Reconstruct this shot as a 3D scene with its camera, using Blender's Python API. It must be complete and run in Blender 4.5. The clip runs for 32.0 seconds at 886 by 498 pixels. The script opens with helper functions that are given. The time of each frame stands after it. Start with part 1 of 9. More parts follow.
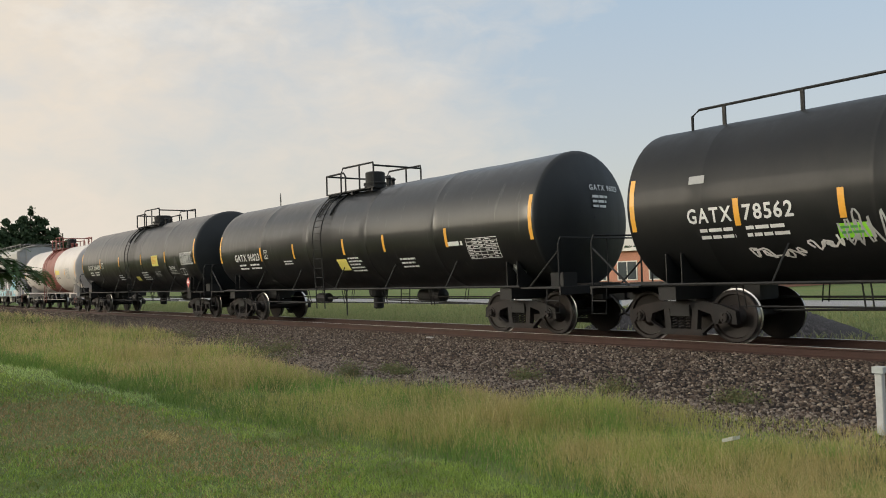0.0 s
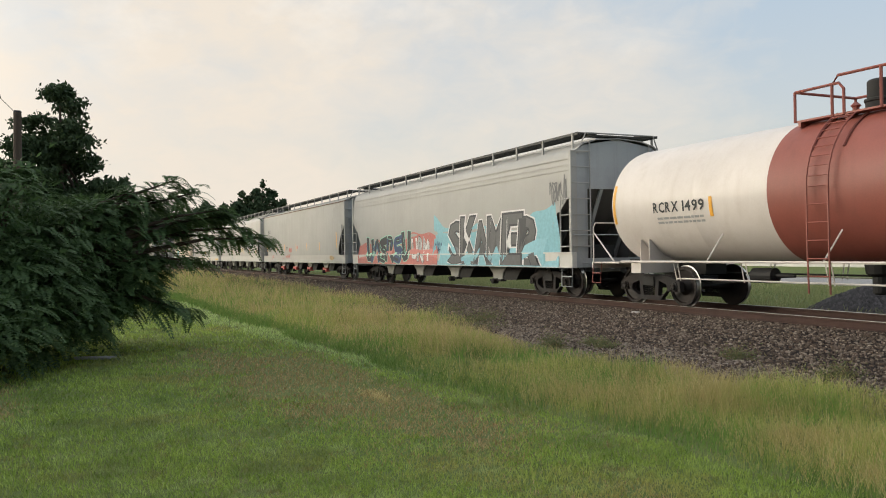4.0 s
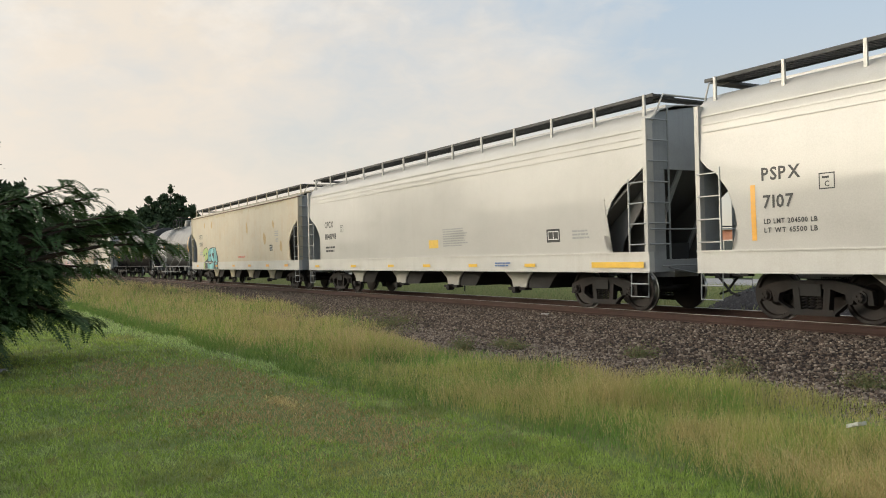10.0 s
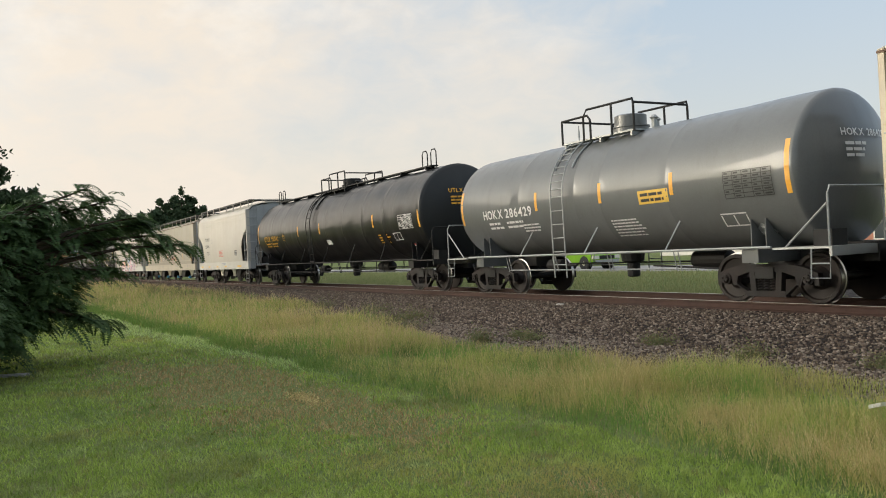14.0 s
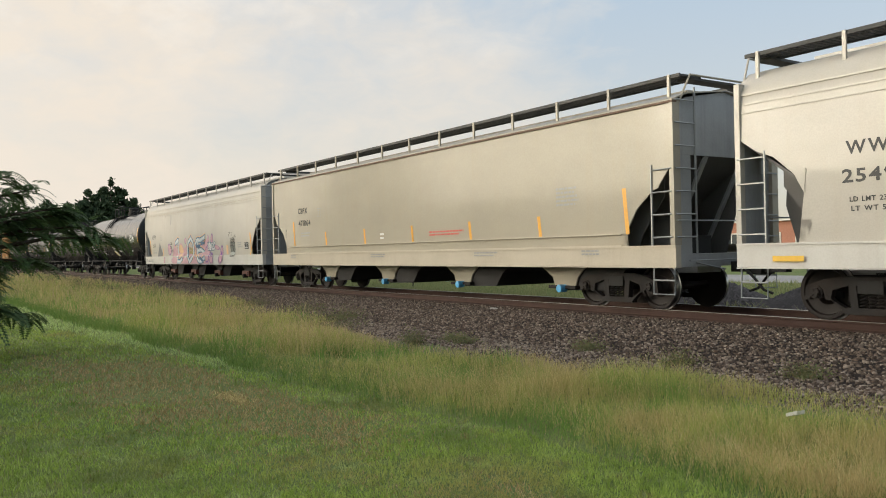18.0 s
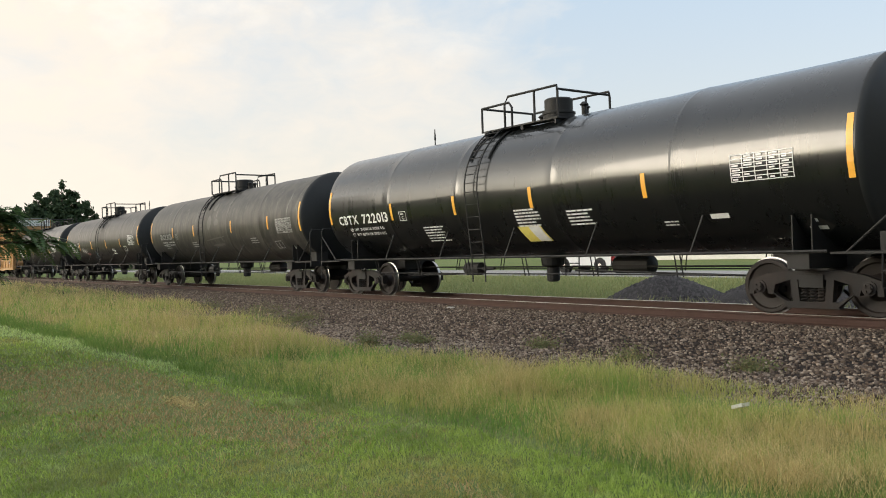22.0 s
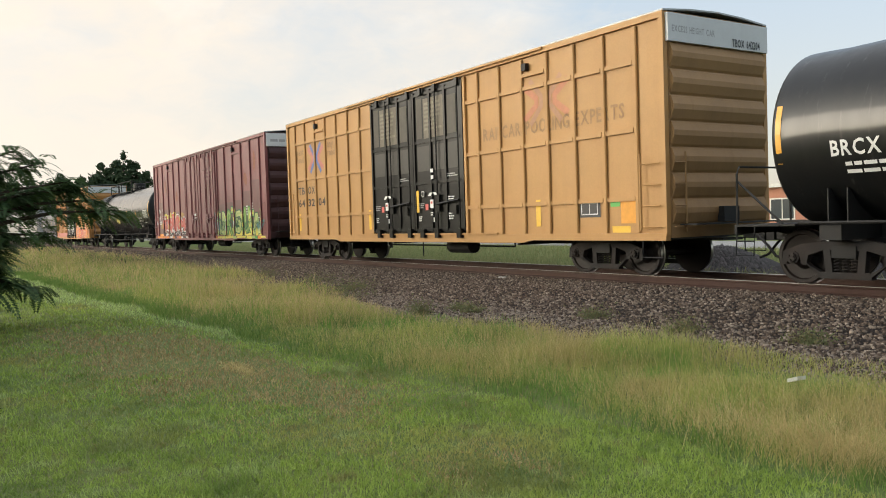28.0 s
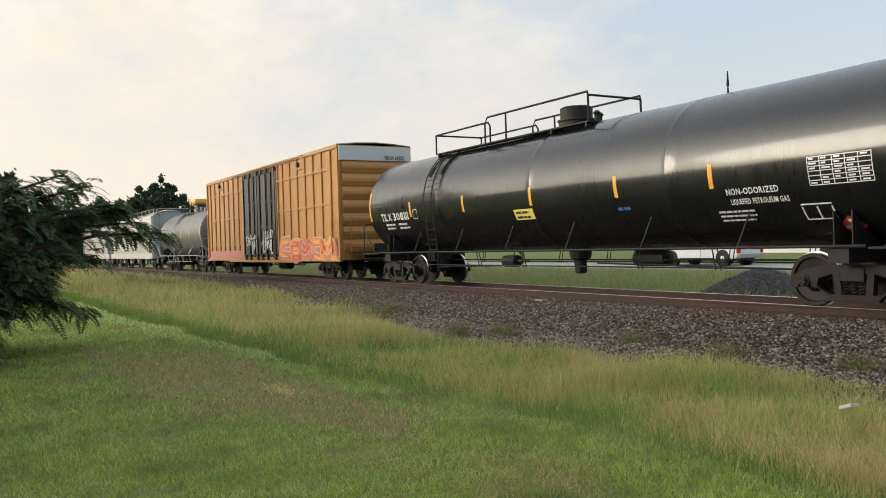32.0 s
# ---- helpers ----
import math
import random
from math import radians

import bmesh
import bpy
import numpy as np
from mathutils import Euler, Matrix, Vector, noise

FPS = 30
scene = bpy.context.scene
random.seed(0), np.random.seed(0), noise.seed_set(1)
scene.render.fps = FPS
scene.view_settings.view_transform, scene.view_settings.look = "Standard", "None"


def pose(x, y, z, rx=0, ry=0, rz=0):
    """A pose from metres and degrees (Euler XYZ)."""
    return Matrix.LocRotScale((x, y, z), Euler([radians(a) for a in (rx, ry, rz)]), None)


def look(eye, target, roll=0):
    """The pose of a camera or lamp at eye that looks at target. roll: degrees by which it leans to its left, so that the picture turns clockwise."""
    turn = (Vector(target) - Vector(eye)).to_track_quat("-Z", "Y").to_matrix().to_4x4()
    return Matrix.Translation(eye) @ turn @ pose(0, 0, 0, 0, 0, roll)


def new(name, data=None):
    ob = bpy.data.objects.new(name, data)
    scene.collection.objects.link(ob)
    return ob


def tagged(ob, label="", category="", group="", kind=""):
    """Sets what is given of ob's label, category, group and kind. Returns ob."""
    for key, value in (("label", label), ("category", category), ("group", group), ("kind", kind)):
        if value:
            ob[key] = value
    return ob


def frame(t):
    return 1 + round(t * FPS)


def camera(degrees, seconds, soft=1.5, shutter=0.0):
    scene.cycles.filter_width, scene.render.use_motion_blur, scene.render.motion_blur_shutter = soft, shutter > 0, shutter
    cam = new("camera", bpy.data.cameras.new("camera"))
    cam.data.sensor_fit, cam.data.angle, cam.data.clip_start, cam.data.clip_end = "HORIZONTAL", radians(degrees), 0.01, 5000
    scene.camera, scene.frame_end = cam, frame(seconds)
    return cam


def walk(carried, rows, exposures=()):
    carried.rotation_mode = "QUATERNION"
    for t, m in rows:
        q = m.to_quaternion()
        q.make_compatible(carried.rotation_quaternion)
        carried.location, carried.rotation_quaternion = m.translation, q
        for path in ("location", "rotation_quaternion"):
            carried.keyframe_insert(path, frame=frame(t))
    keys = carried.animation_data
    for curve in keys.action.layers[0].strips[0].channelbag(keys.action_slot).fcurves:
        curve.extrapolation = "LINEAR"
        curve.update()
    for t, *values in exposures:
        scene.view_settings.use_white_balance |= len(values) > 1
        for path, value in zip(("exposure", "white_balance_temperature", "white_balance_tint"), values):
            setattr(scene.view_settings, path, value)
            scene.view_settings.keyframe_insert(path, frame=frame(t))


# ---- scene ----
cam = camera(57.00, 32.0, 1.0)

PATH = [
    (0, pose(-0.088, -0.041, 1.626, 91.94, 1.79, 51.71)),
    (0.5, pose(-0.002, 0.012, 1.600, 91.31, 0.88, 55.18)),
    (1, pose(0.024, 0.022, 1.606, 90.71, 1.62, 60.02)),
    (1.5, pose(-0.025, -0.018, 1.618, 90.91, 2.72, 62.17)),
    (2, pose(-0.035, -0.023, 1.621, 90.97, 1.61, 63.02)),
    (2.5, pose(-0.040, -0.037, 1.616, 90.30, 0.98, 63.23)),
    (3, pose(-0.038, -0.032, 1.618, 89.54, 1.03, 62.90)),
    (3.5, pose(-0.034, -0.032, 1.618, 89.49, 0.64, 64.22)),
    (4, pose(-0.043, -0.053, 1.624, 90.29, 0.78, 66.03)),
    (4.5, pose(-0.014, -0.040, 1.615, 91.12, 1.20, 68.64)),
    (6.5, pose(-0.018, -0.010, 1.591, 88.88, 2.26, 65.83)),
    (7, pose(-0.010, -0.005, 1.591, 88.06, 2.32, 64.70)),
    (7.5, pose(0.007, 0.003, 1.594, 87.83, 1.78, 63.24)),
    (8, pose(0.022, 0.006, 1.605, 88.02, 1.27, 61.92)),
    (8.5, pose(0.001, 0.023, 1.603, 88.89, 1.18, 60.80)),
    (9, pose(-0.008, 0.022, 1.610, 89.74, 0.79, 60.55)),
    (9.5, pose(-0.003, 0.026, 1.611, 90.40, 1.00, 60.47)),
    (10, pose(-0.015, 0.031, 1.601, 90.54, 1.33, 60.09)),
    (10.5, pose(-0.001, 0.034, 1.590, 89.77, 1.84, 60.43)),
    (11, pose(0.013, 0.027, 1.588, 89.03, 2.20, 61.70)),
    (11.5, pose(-0.008, -0.012, 1.578, 88.58, 3.47, 63.25)),
    (12, pose(-0.009, -0.043, 1.582, 88.42, 2.99, 63.70)),
    (12.5, pose(-0.011, -0.046, 1.586, 88.94, 2.80, 63.90)),
    (13, pose(-0.010, -0.042, 1.590, 89.26, 3.31, 63.15)),
    (13.5, pose(-0.005, -0.040, 1.590, 89.97, 3.00, 61.88)),
    (14, pose(-0.006, -0.044, 1.595, 90.14, 2.95, 60.86)),
    (14.5, pose(-0.009, -0.033, 1.594, 90.07, 2.87, 59.75)),
    (16.5, pose(-0.030, -0.026, 1.590, 89.86, 1.26, 56.80)),
    (17, pose(-0.028, -0.028, 1.587, 89.87, 1.39, 56.75)),
    (17.5, pose(-0.029, -0.023, 1.592, 89.85, 1.35, 56.58)),
    (18, pose(-0.017, -0.025, 1.592, 90.12, 1.21, 56.39)),
    (18.5, pose(-0.015, -0.022, 1.595, 90.46, 1.18, 56.09)),
    (19, pose(-0.014, -0.026, 1.588, 90.63, 1.17, 55.93)),
    (19.5, pose(-0.020, -0.022, 1.589, 90.82, 1.12, 55.97)),
    (20, pose(-0.014, -0.023, 1.595, 91.04, 1.17, 55.99)),
    (20.5, pose(-0.019, -0.027, 1.593, 91.03, 1.35, 55.58)),
    (21, pose(-0.017, -0.024, 1.594, 90.99, 1.47, 54.91)),
    (21.5, pose(-0.002, -0.005, 1.593, 90.82, 1.67, 54.13)),
    (22, pose(0.030, 0.056, 1.586, 90.02, 1.94, 53.58)),
    (22.5, pose(0.067, 0.113, 1.593, 89.41, 2.49, 54.61)),
    (23, pose(0.086, 0.119, 1.595, 89.24, 2.80, 56.06)),
    (23.5, pose(0.070, 0.077, 1.600, 89.28, 3.01, 57.15)),
    (24, pose(0.053, 0.043, 1.599, 89.89, 3.34, 58.66)),
    (24.5, pose(0.036, 0.017, 1.596, 90.90, 2.81, 60.97)),
    (25, pose(0.065, 0.017, 1.613, 91.86, 3.00, 61.42)),
    (25.5, pose(0.032, 0.025, 1.592, 92.67, 1.18, 60.51)),
    (27.5, pose(-0.002, 0.016, 1.581, 88.67, 2.14, 59.09)),
    (28, pose(0.042, 0.077, 1.587, 88.01, 1.86, 57.29)),
    (28.5, pose(0.046, 0.112, 1.587, 87.88, 2.12, 57.01)),
    (29, pose(0.016, 0.060, 1.591, 88.08, 2.53, 58.16)),
    (29.5, pose(0.012, -0.007, 1.607, 88.86, 2.66, 59.33)),
    (30, pose(0.013, -0.030, 1.605, 89.35, 2.35, 60.34)),
    (30.5, pose(0.004, -0.027, 1.605, 89.10, 2.58, 60.42)),
    (31, pose(0.000, -0.020, 1.602, 89.31, 2.35, 60.21)),
    (31.5, pose(-0.000, -0.024, 1.601, 89.77, 2.04, 59.92)),
    (32, pose(0.000, -0.027, 1.599, 89.64, 1.79, 59.53)),
]
walk(cam, PATH, ((0.0, -0.16), (2, 0.04), (4, -0.04), (8, -0.04), (12, -0.06), (14, 0.02), (17, 0.06), (19, -0.12), (21, -0.06), (22, 0.22), (23, 0.16), (25, 0.02), (28, 0.20), (30, 0.04), (31, 0.0), (32, 0.12)))

# ---- light ----
world = bpy.data.worlds.new("sky")
scene.world = world
world.use_nodes = True


def build_sky():
    nt = world.node_tree
    n, l = nt.nodes, nt.links
    n.clear()
    out, bg = n.new("ShaderNodeOutputWorld"), n.new("ShaderNodeBackground")
    sky = n.new("ShaderNodeTexSky")
    sky.sky_type, sky.sun_disc = "NISHITA", False
    sky.sun_elevation, sky.sun_rotation = radians(SUN_EL), radians(SUN_ROT)
    sky.air_density, sky.dust_density, sky.ozone_density = 1.0, 2.2, 1.0
    tc = n.new("ShaderNodeTexCoord")
    sep = n.new("ShaderNodeSeparateXYZ")
    l.new(tc.outputs["Generated"], sep.inputs[0])
    # thin high cloud, stretched towards the horizon
    mp = n.new("ShaderNodeMapping")
    mp.inputs["Scale"].default_value = (1.8, 2.6, 5.0)
    mp.inputs["Rotation"].default_value = (0.12, 0.2, 0.5)
    l.new(tc.outputs["Generated"], mp.inputs[0])
    big, fine = n.new("ShaderNodeTexNoise"), n.new("ShaderNodeTexNoise")
    big.inputs["Scale"].default_value, big.inputs["Detail"].default_value, big.inputs["Roughness"].default_value = 1.3, 7, 0.55
    fine.inputs["Scale"].default_value, fine.inputs["Detail"].default_value, fine.inputs["Roughness"].default_value = 7.0, 8, 0.6
    fine.inputs["Distortion"].default_value = 0.6
    l.new(mp.outputs[0], big.inputs[0])
    l.new(mp.outputs[0], fine.inputs[0])
    add = n.new("ShaderNodeMath")
    add.operation = "MULTIPLY_ADD"
    l.new(fine.outputs[0], add.inputs[0])
    add.inputs[1].default_value = 0.4
    l.new(big.outputs[0], add.inputs[2])
    # more cloud towards the bright side (-x), clear blue towards +x
    side = n.new("ShaderNodeMath")
    side.operation = "MULTIPLY_ADD"
    l.new(sep.outputs[0], side.inputs[0])
    side.inputs[1].default_value = -1.5
    l.new(add.outputs[0], side.inputs[2])
    ramp = n.new("ShaderNodeValToRGB")
    ramp.color_ramp.elements[0].position, ramp.color_ramp.elements[1].position = 0.0, 1.0
    ramp.color_ramp.elements[0].color, ramp.color_ramp.elements[1].color = (0, 0, 0, 1), (1, 1, 1, 1)
    span = n.new("ShaderNodeMapRange")
    span.inputs["From Min"].default_value, span.inputs["From Max"].default_value = 1.66, 2.26
    l.new(side.outputs[0], span.inputs[0])
    l.new(span.outputs[0], ramp.inputs[0])
    up = n.new("ShaderNodeValToRGB")
    up.color_ramp.elements[0].position, up.color_ramp.elements[1].position = 0.0, 0.85
    up.color_ramp.elements[0].color, up.color_ramp.elements[1].color = (*CLOUD_LOW, 1), (*CLOUD_TOP, 1)
    low = up.color_ramp.elements.new(0.36)
    low.color = (*CLOUD_HIGH, 1)
    l.new(sep.outputs[2], up.inputs[0])
    gain = n.new("ShaderNodeMixRGB")
    gain.blend_type, gain.inputs[0].default_value = "MULTIPLY", 1.0
    l.new(sky.outputs[0], gain.inputs[1])
    gain.inputs[2].default_value = (SKY_GAIN[0], SKY_GAIN[1], SKY_GAIN[2], 1)
    # milky veil over all of the sky
    veil = n.new("ShaderNodeMixRGB")
    veil.inputs[0].default_value = VEIL
    l.new(gain.outputs[0], veil.inputs[1])
    l.new(up.outputs[0], veil.inputs[2])
    mix = n.new("ShaderNodeMixRGB")
    l.new(ramp.outputs[0], mix.inputs[0])
    l.new(veil.outputs[0], mix.inputs[1])
    mix.inputs[2].default_value = (*CLOUD_WARM, 1)
    # small bright puffs high up in the cloudy part
    puff = n.new("ShaderNodeTexNoise")
    puff.inputs["Scale"].default_value, puff.inputs["Detail"].default_value, puff.inputs["Roughness"].default_value = 6.5, 6, 0.55
    wide = n.new("ShaderNodeMapping")
    wide.inputs["Scale"].default_value = (2.0, 2.0, 3.4)
    l.new(tc.outputs["Generated"], wide.inputs[0])
    l.new(wide.outputs[0], puff.inputs[0])
    spread = n.new("ShaderNodeMapRange")
    spread.inputs["From Min"].default_value, spread.inputs["From Max"].default_value = 0.50, 0.72
    l.new(puff.outputs[0], spread.inputs[0])
    high = n.new("ShaderNodeMapRange")
    high.inputs["From Min"].default_value, high.inputs["From Max"].default_value, high.inputs["To Max"].default_value = 0.17, 0.33, 0.7
    l.new(sep.outputs[2], high.inputs[0])
    some = n.new("ShaderNodeMath")
    some.operation = "MULTIPLY"
    l.new(spread.outputs[0], some.inputs[0])
    l.new(high.outputs[0], some.inputs[1])
    some_more = n.new("ShaderNodeMath")
    some_more.operation = "MULTIPLY"
    l.new(some.outputs[0], some_more.inputs[0])
    l.new(ramp.outputs[0], some_more.inputs[1])
    lift = n.new("ShaderNodeMixRGB")
    l.new(some_more.outputs[0], lift.inputs[0])
    l.new(mix.outputs[0], lift.inputs[1])
    lift.inputs[2].default_value = (6.9, 6.5, 5.9, 1)
    mix = lift
    # the bright veil round the hidden sun
    dot = n.new("ShaderNodeVectorMath")
    dot.operation = "DOT_PRODUCT"
    l.new(tc.outputs["Generated"], dot.inputs[0])
    dot.inputs[1].default_value = (-math.sin(radians(SUN_AZ)) * math.cos(radians(GLOW_EL)), math.cos(radians(SUN_AZ)) * math.cos(radians(GLOW_EL)), math.sin(radians(GLOW_EL)))
    clip = n.new("ShaderNodeMath")
    clip.operation = "MAXIMUM"
    l.new(dot.outputs["Value"], clip.inputs[0])
    clip.inputs[1].default_value = 0.0
    power = n.new("ShaderNodeMath")
    power.operation = "POWER"
    l.new(clip.outputs[0], power.inputs[0])
    power.inputs[1].default_value = GLOW[0]
    glow = n.new("ShaderNodeMixRGB")
    glow.blend_type = "ADD"
    l.new(power.outputs[0], glow.inputs[0])
    l.new(mix.outputs[0], glow.inputs[1])
    glow.inputs[2].default_value = (*GLOW[1], 1)
    l.new(glow.outputs[0], bg.inputs[0])
    bg.inputs[1].default_value = SKY_STRENGTH
    l.new(bg.outputs[0], out.inputs[0])


SUN_EL, SUN_AZ = 14.0, 147.0          # azimuth counted from +y over -x
SUN_ROT = -SUN_AZ
SKY_STRENGTH = 0.15
SKY_GAIN = (0.62, 0.83, 1.02)
VEIL = 0.55
CLOUD_LOW, CLOUD_HIGH, CLOUD_TOP = (7.4, 6.4, 5.1), (4.9, 6.0, 6.9), (11.0, 11.2, 11.4)
CLOUD_WARM = (6.0, 5.4, 4.65)
GLOW = (8.0, (34.0, 29.5, 23.5))       # cream haze low round the sun
GLOW_EL = 6.0
build_sky()
sun = new("sun", bpy.data.lights.new("sun", "SUN"))
sun.data.energy, sun.data.angle, sun.data.color = 0.9, radians(20), (1.0, 0.86, 0.70)
sun.matrix_world = look((0, 0, 50), (math.sin(radians(SUN_AZ)) * math.cos(radians(SUN_EL)), -math.cos(radians(SUN_AZ)) * math.cos(radians(SUN_EL)), 50 - math.sin(radians(SUN_EL))))

# ---- materials ----
MATS = {}


def shader(name, rough=0.6, metal=0.0):
    m = bpy.data.materials.new(name)
    m.use_nodes = True
    b = m.node_tree.nodes["Principled BSDF"]
    b.inputs["Roughness"].default_value, b.inputs["Metallic"].default_value = rough, metal
    return m, m.node_tree.nodes, m.node_tree.links, b


def noise_node(n, l, vec, scale, detail=5, rough=0.55):
    t = n.new("ShaderNodeTexNoise")
    t.inputs["Scale"].default_value, t.inputs["Detail"].default_value, t.inputs["Roughness"].default_value = scale, detail, rough
    if vec is not None:
        l.new(vec, t.inputs[0])
    return t.outputs[0]


def ramp_node(n, l, fac, lo, hi, a=(0, 0, 0), b=(1, 1, 1)):
    r = n.new("ShaderNodeValToRGB")
    r.color_ramp.elements[0].position, r.color_ramp.elements[1].position = lo, hi
    r.color_ramp.elements[0].color, r.color_ramp.elements[1].color = (*a, 1), (*b, 1)
    l.new(fac, r.inputs[0])
    return r.outputs[0]


def mix_node(n, l, fac, a, b, mode="MIX"):
    m = n.new("ShaderNodeMixRGB")
    m.blend_type = mode
    for k, v in ((0, fac), (1, a), (2, b)):
        if isinstance(v, tuple):
            m.inputs[k].default_value = (*v, 1)
        elif isinstance(v, float):
            m.inputs[k].default_value = v
        else:
            l.new(v, m.inputs[k])
    return m.outputs[0]


def scaled(n, l, vec, s):
    mp = n.new("ShaderNodeMapping")
    mp.inputs["Scale"].default_value = s
    l.new(vec, mp.inputs[0])
    return mp.outputs[0]


def paint(name, color, rough=0.4, dirt=0.35, dirt_color=(0.09, 0.075, 0.06), streak=0.4, bump=0.15, coat=0.0, metal=0.0, spot=0.0, spot_color=(0.16, 0.07, 0.035), lo=0.5, hi=0.78, scrape=0.0, coat_rough=0.06):
    """Weathered paint: broad blotches, runs down the side, fine grain and rust specks."""
    if name in MATS:
        return MATS[name]
    m, n, l, b = shader(name, rough, metal)
    tc = n.new("ShaderNodeTexCoord").outputs["Object"]
    info = n.new("ShaderNodeObjectInfo").outputs["Random"]
    blot = noise_node(n, l, scaled(n, l, tc, (0.5, 0.5, 0.8)), 1.0, 6)
    runs = noise_node(n, l, scaled(n, l, tc, (3.2, 3.2, 0.16)), 1.3, 6, 0.65)
    grain = noise_node(n, l, tc, 38.0, 4)
    c = mix_node(n, l, ramp_node(n, l, blot, 0.35, 0.75), color, tuple(v * 0.86 for v in color))
    f1 = n.new("ShaderNodeMath")
    f1.operation = "MULTIPLY"
    l.new(ramp_node(n, l, runs, lo, hi), f1.inputs[0])
    f1.inputs[1].default_value = streak
    c = mix_node(n, l, f1.outputs[0], c, tuple(0.45 * v + 0.55 * d for v, d in zip(color, dirt_color)))
    f2 = n.new("ShaderNodeMath")
    f2.operation = "MULTIPLY"
    l.new(ramp_node(n, l, noise_node(n, l, tc, 1.7, 8, 0.62), 0.48, 0.8), f2.inputs[0])
    f2.inputs[1].default_value = dirt
    c = mix_node(n, l, f2.outputs[0], c, dirt_color)
    if spot:
        f3 = n.new("ShaderNodeMath")
        f3.operation = "MULTIPLY"
        l.new(ramp_node(n, l, noise_node(n, l, tc, 4.5, 9, 0.7), 0.6, 0.7), f3.inputs[0])
        f3.inputs[1].default_value = spot
        c = mix_node(n, l, f3.outputs[0], c, spot_color)
    if scrape:
        f4 = n.new("ShaderNodeMath")
        f4.operation = "MULTIPLY"
        l.new(ramp_node(n, l, noise_node(n, l, scaled(n, l, tc, (4.5, 1.2, 0.55)), 1.6, 3, 0.5), 0.60, 0.68), f4.inputs[0])
        f5 = n.new("ShaderNodeMath")
        f5.operation = "MULTIPLY"
        l.new(f4.outputs[0], f5.inputs[0])
        l.new(ramp_node(n, l, noise_node(n, l, scaled(n, l, tc, (14.0, 14.0, 0.8)), 1.0, 4, 0.6), 0.45, 0.62), f5.inputs[1])
        f4.inputs[1].default_value = scrape
        c = mix_node(n, l, f5.outputs[0], c, (0.42, 0.41, 0.38))
    c = mix_node(n, l, 0.05, c, ramp_node(n, l, grain, 0.3, 0.7), "OVERLAY")
    l.new(c, b.inputs["Base Color"])
    r = n.new("ShaderNodeMath")
    r.operation = "MULTIPLY_ADD"
    l.new(runs, r.inputs[0])
    r.inputs[1].default_value, r.inputs[2].default_value = 0.3, rough - 0.13
    l.new(r.outputs[0], b.inputs["Roughness"])
    b.inputs["Coat Weight"].default_value, b.inputs["Coat Roughness"].default_value = coat, coat_rough
    b.inputs["Coat IOR"].default_value = 1.55
    b.inputs["Specular IOR Level"].default_value = 0.25 if coat else 0.4
    bp = n.new("ShaderNodeBump")
    bp.inputs["Strength"].default_value, bp.inputs["Distance"].default_value = bump, 0.02
    l.new(noise_node(n, l, tc, 2.2, 3), bp.inputs["Height"])
    l.new(bp.outputs[0], b.inputs["Normal"])
    MATS[name] = m
    return m


def ground_material(name, base, second, third, scale=1.0, rough=0.95, patch=0.5, fine=60.0, bump=0.5):
    m, n, l, b = shader(name, rough)
    tc = n.new("ShaderNodeTexCoord").outputs["Object"]
    big = noise_node(n, l, tc, 0.35 * scale, 5)
    mid = noise_node(n, l, tc, 3.0 * scale, 6, 0.65)
    small = noise_node(n, l, tc, fine, 4, 0.7)
    c = mix_node(n, l, ramp_node(n, l, big, 0.38, 0.68), base, second)
    k = n.new("ShaderNodeMath")
    k.operation = "MULTIPLY"
    l.new(ramp_node(n, l, mid, 0.5, 0.72), k.inputs[0])
    k.inputs[1].default_value = patch
    c = mix_node(n, l, k.outputs[0], c, third)
    c = mix_node(n, l, 0.5, c, ramp_node(n, l, small, 0.25, 0.75), "OVERLAY")
    l.new(c, b.inputs["Base Color"])
    b.inputs["Specular IOR Level"].default_value = 0.2
    bp = n.new("ShaderNodeBump")
    bp.inputs["Strength"].default_value, bp.inputs["Distance"].default_value = bump, 0.03
    l.new(small, bp.inputs["Height"])
    l.new(bp.outputs[0], b.inputs["Normal"])
    return m


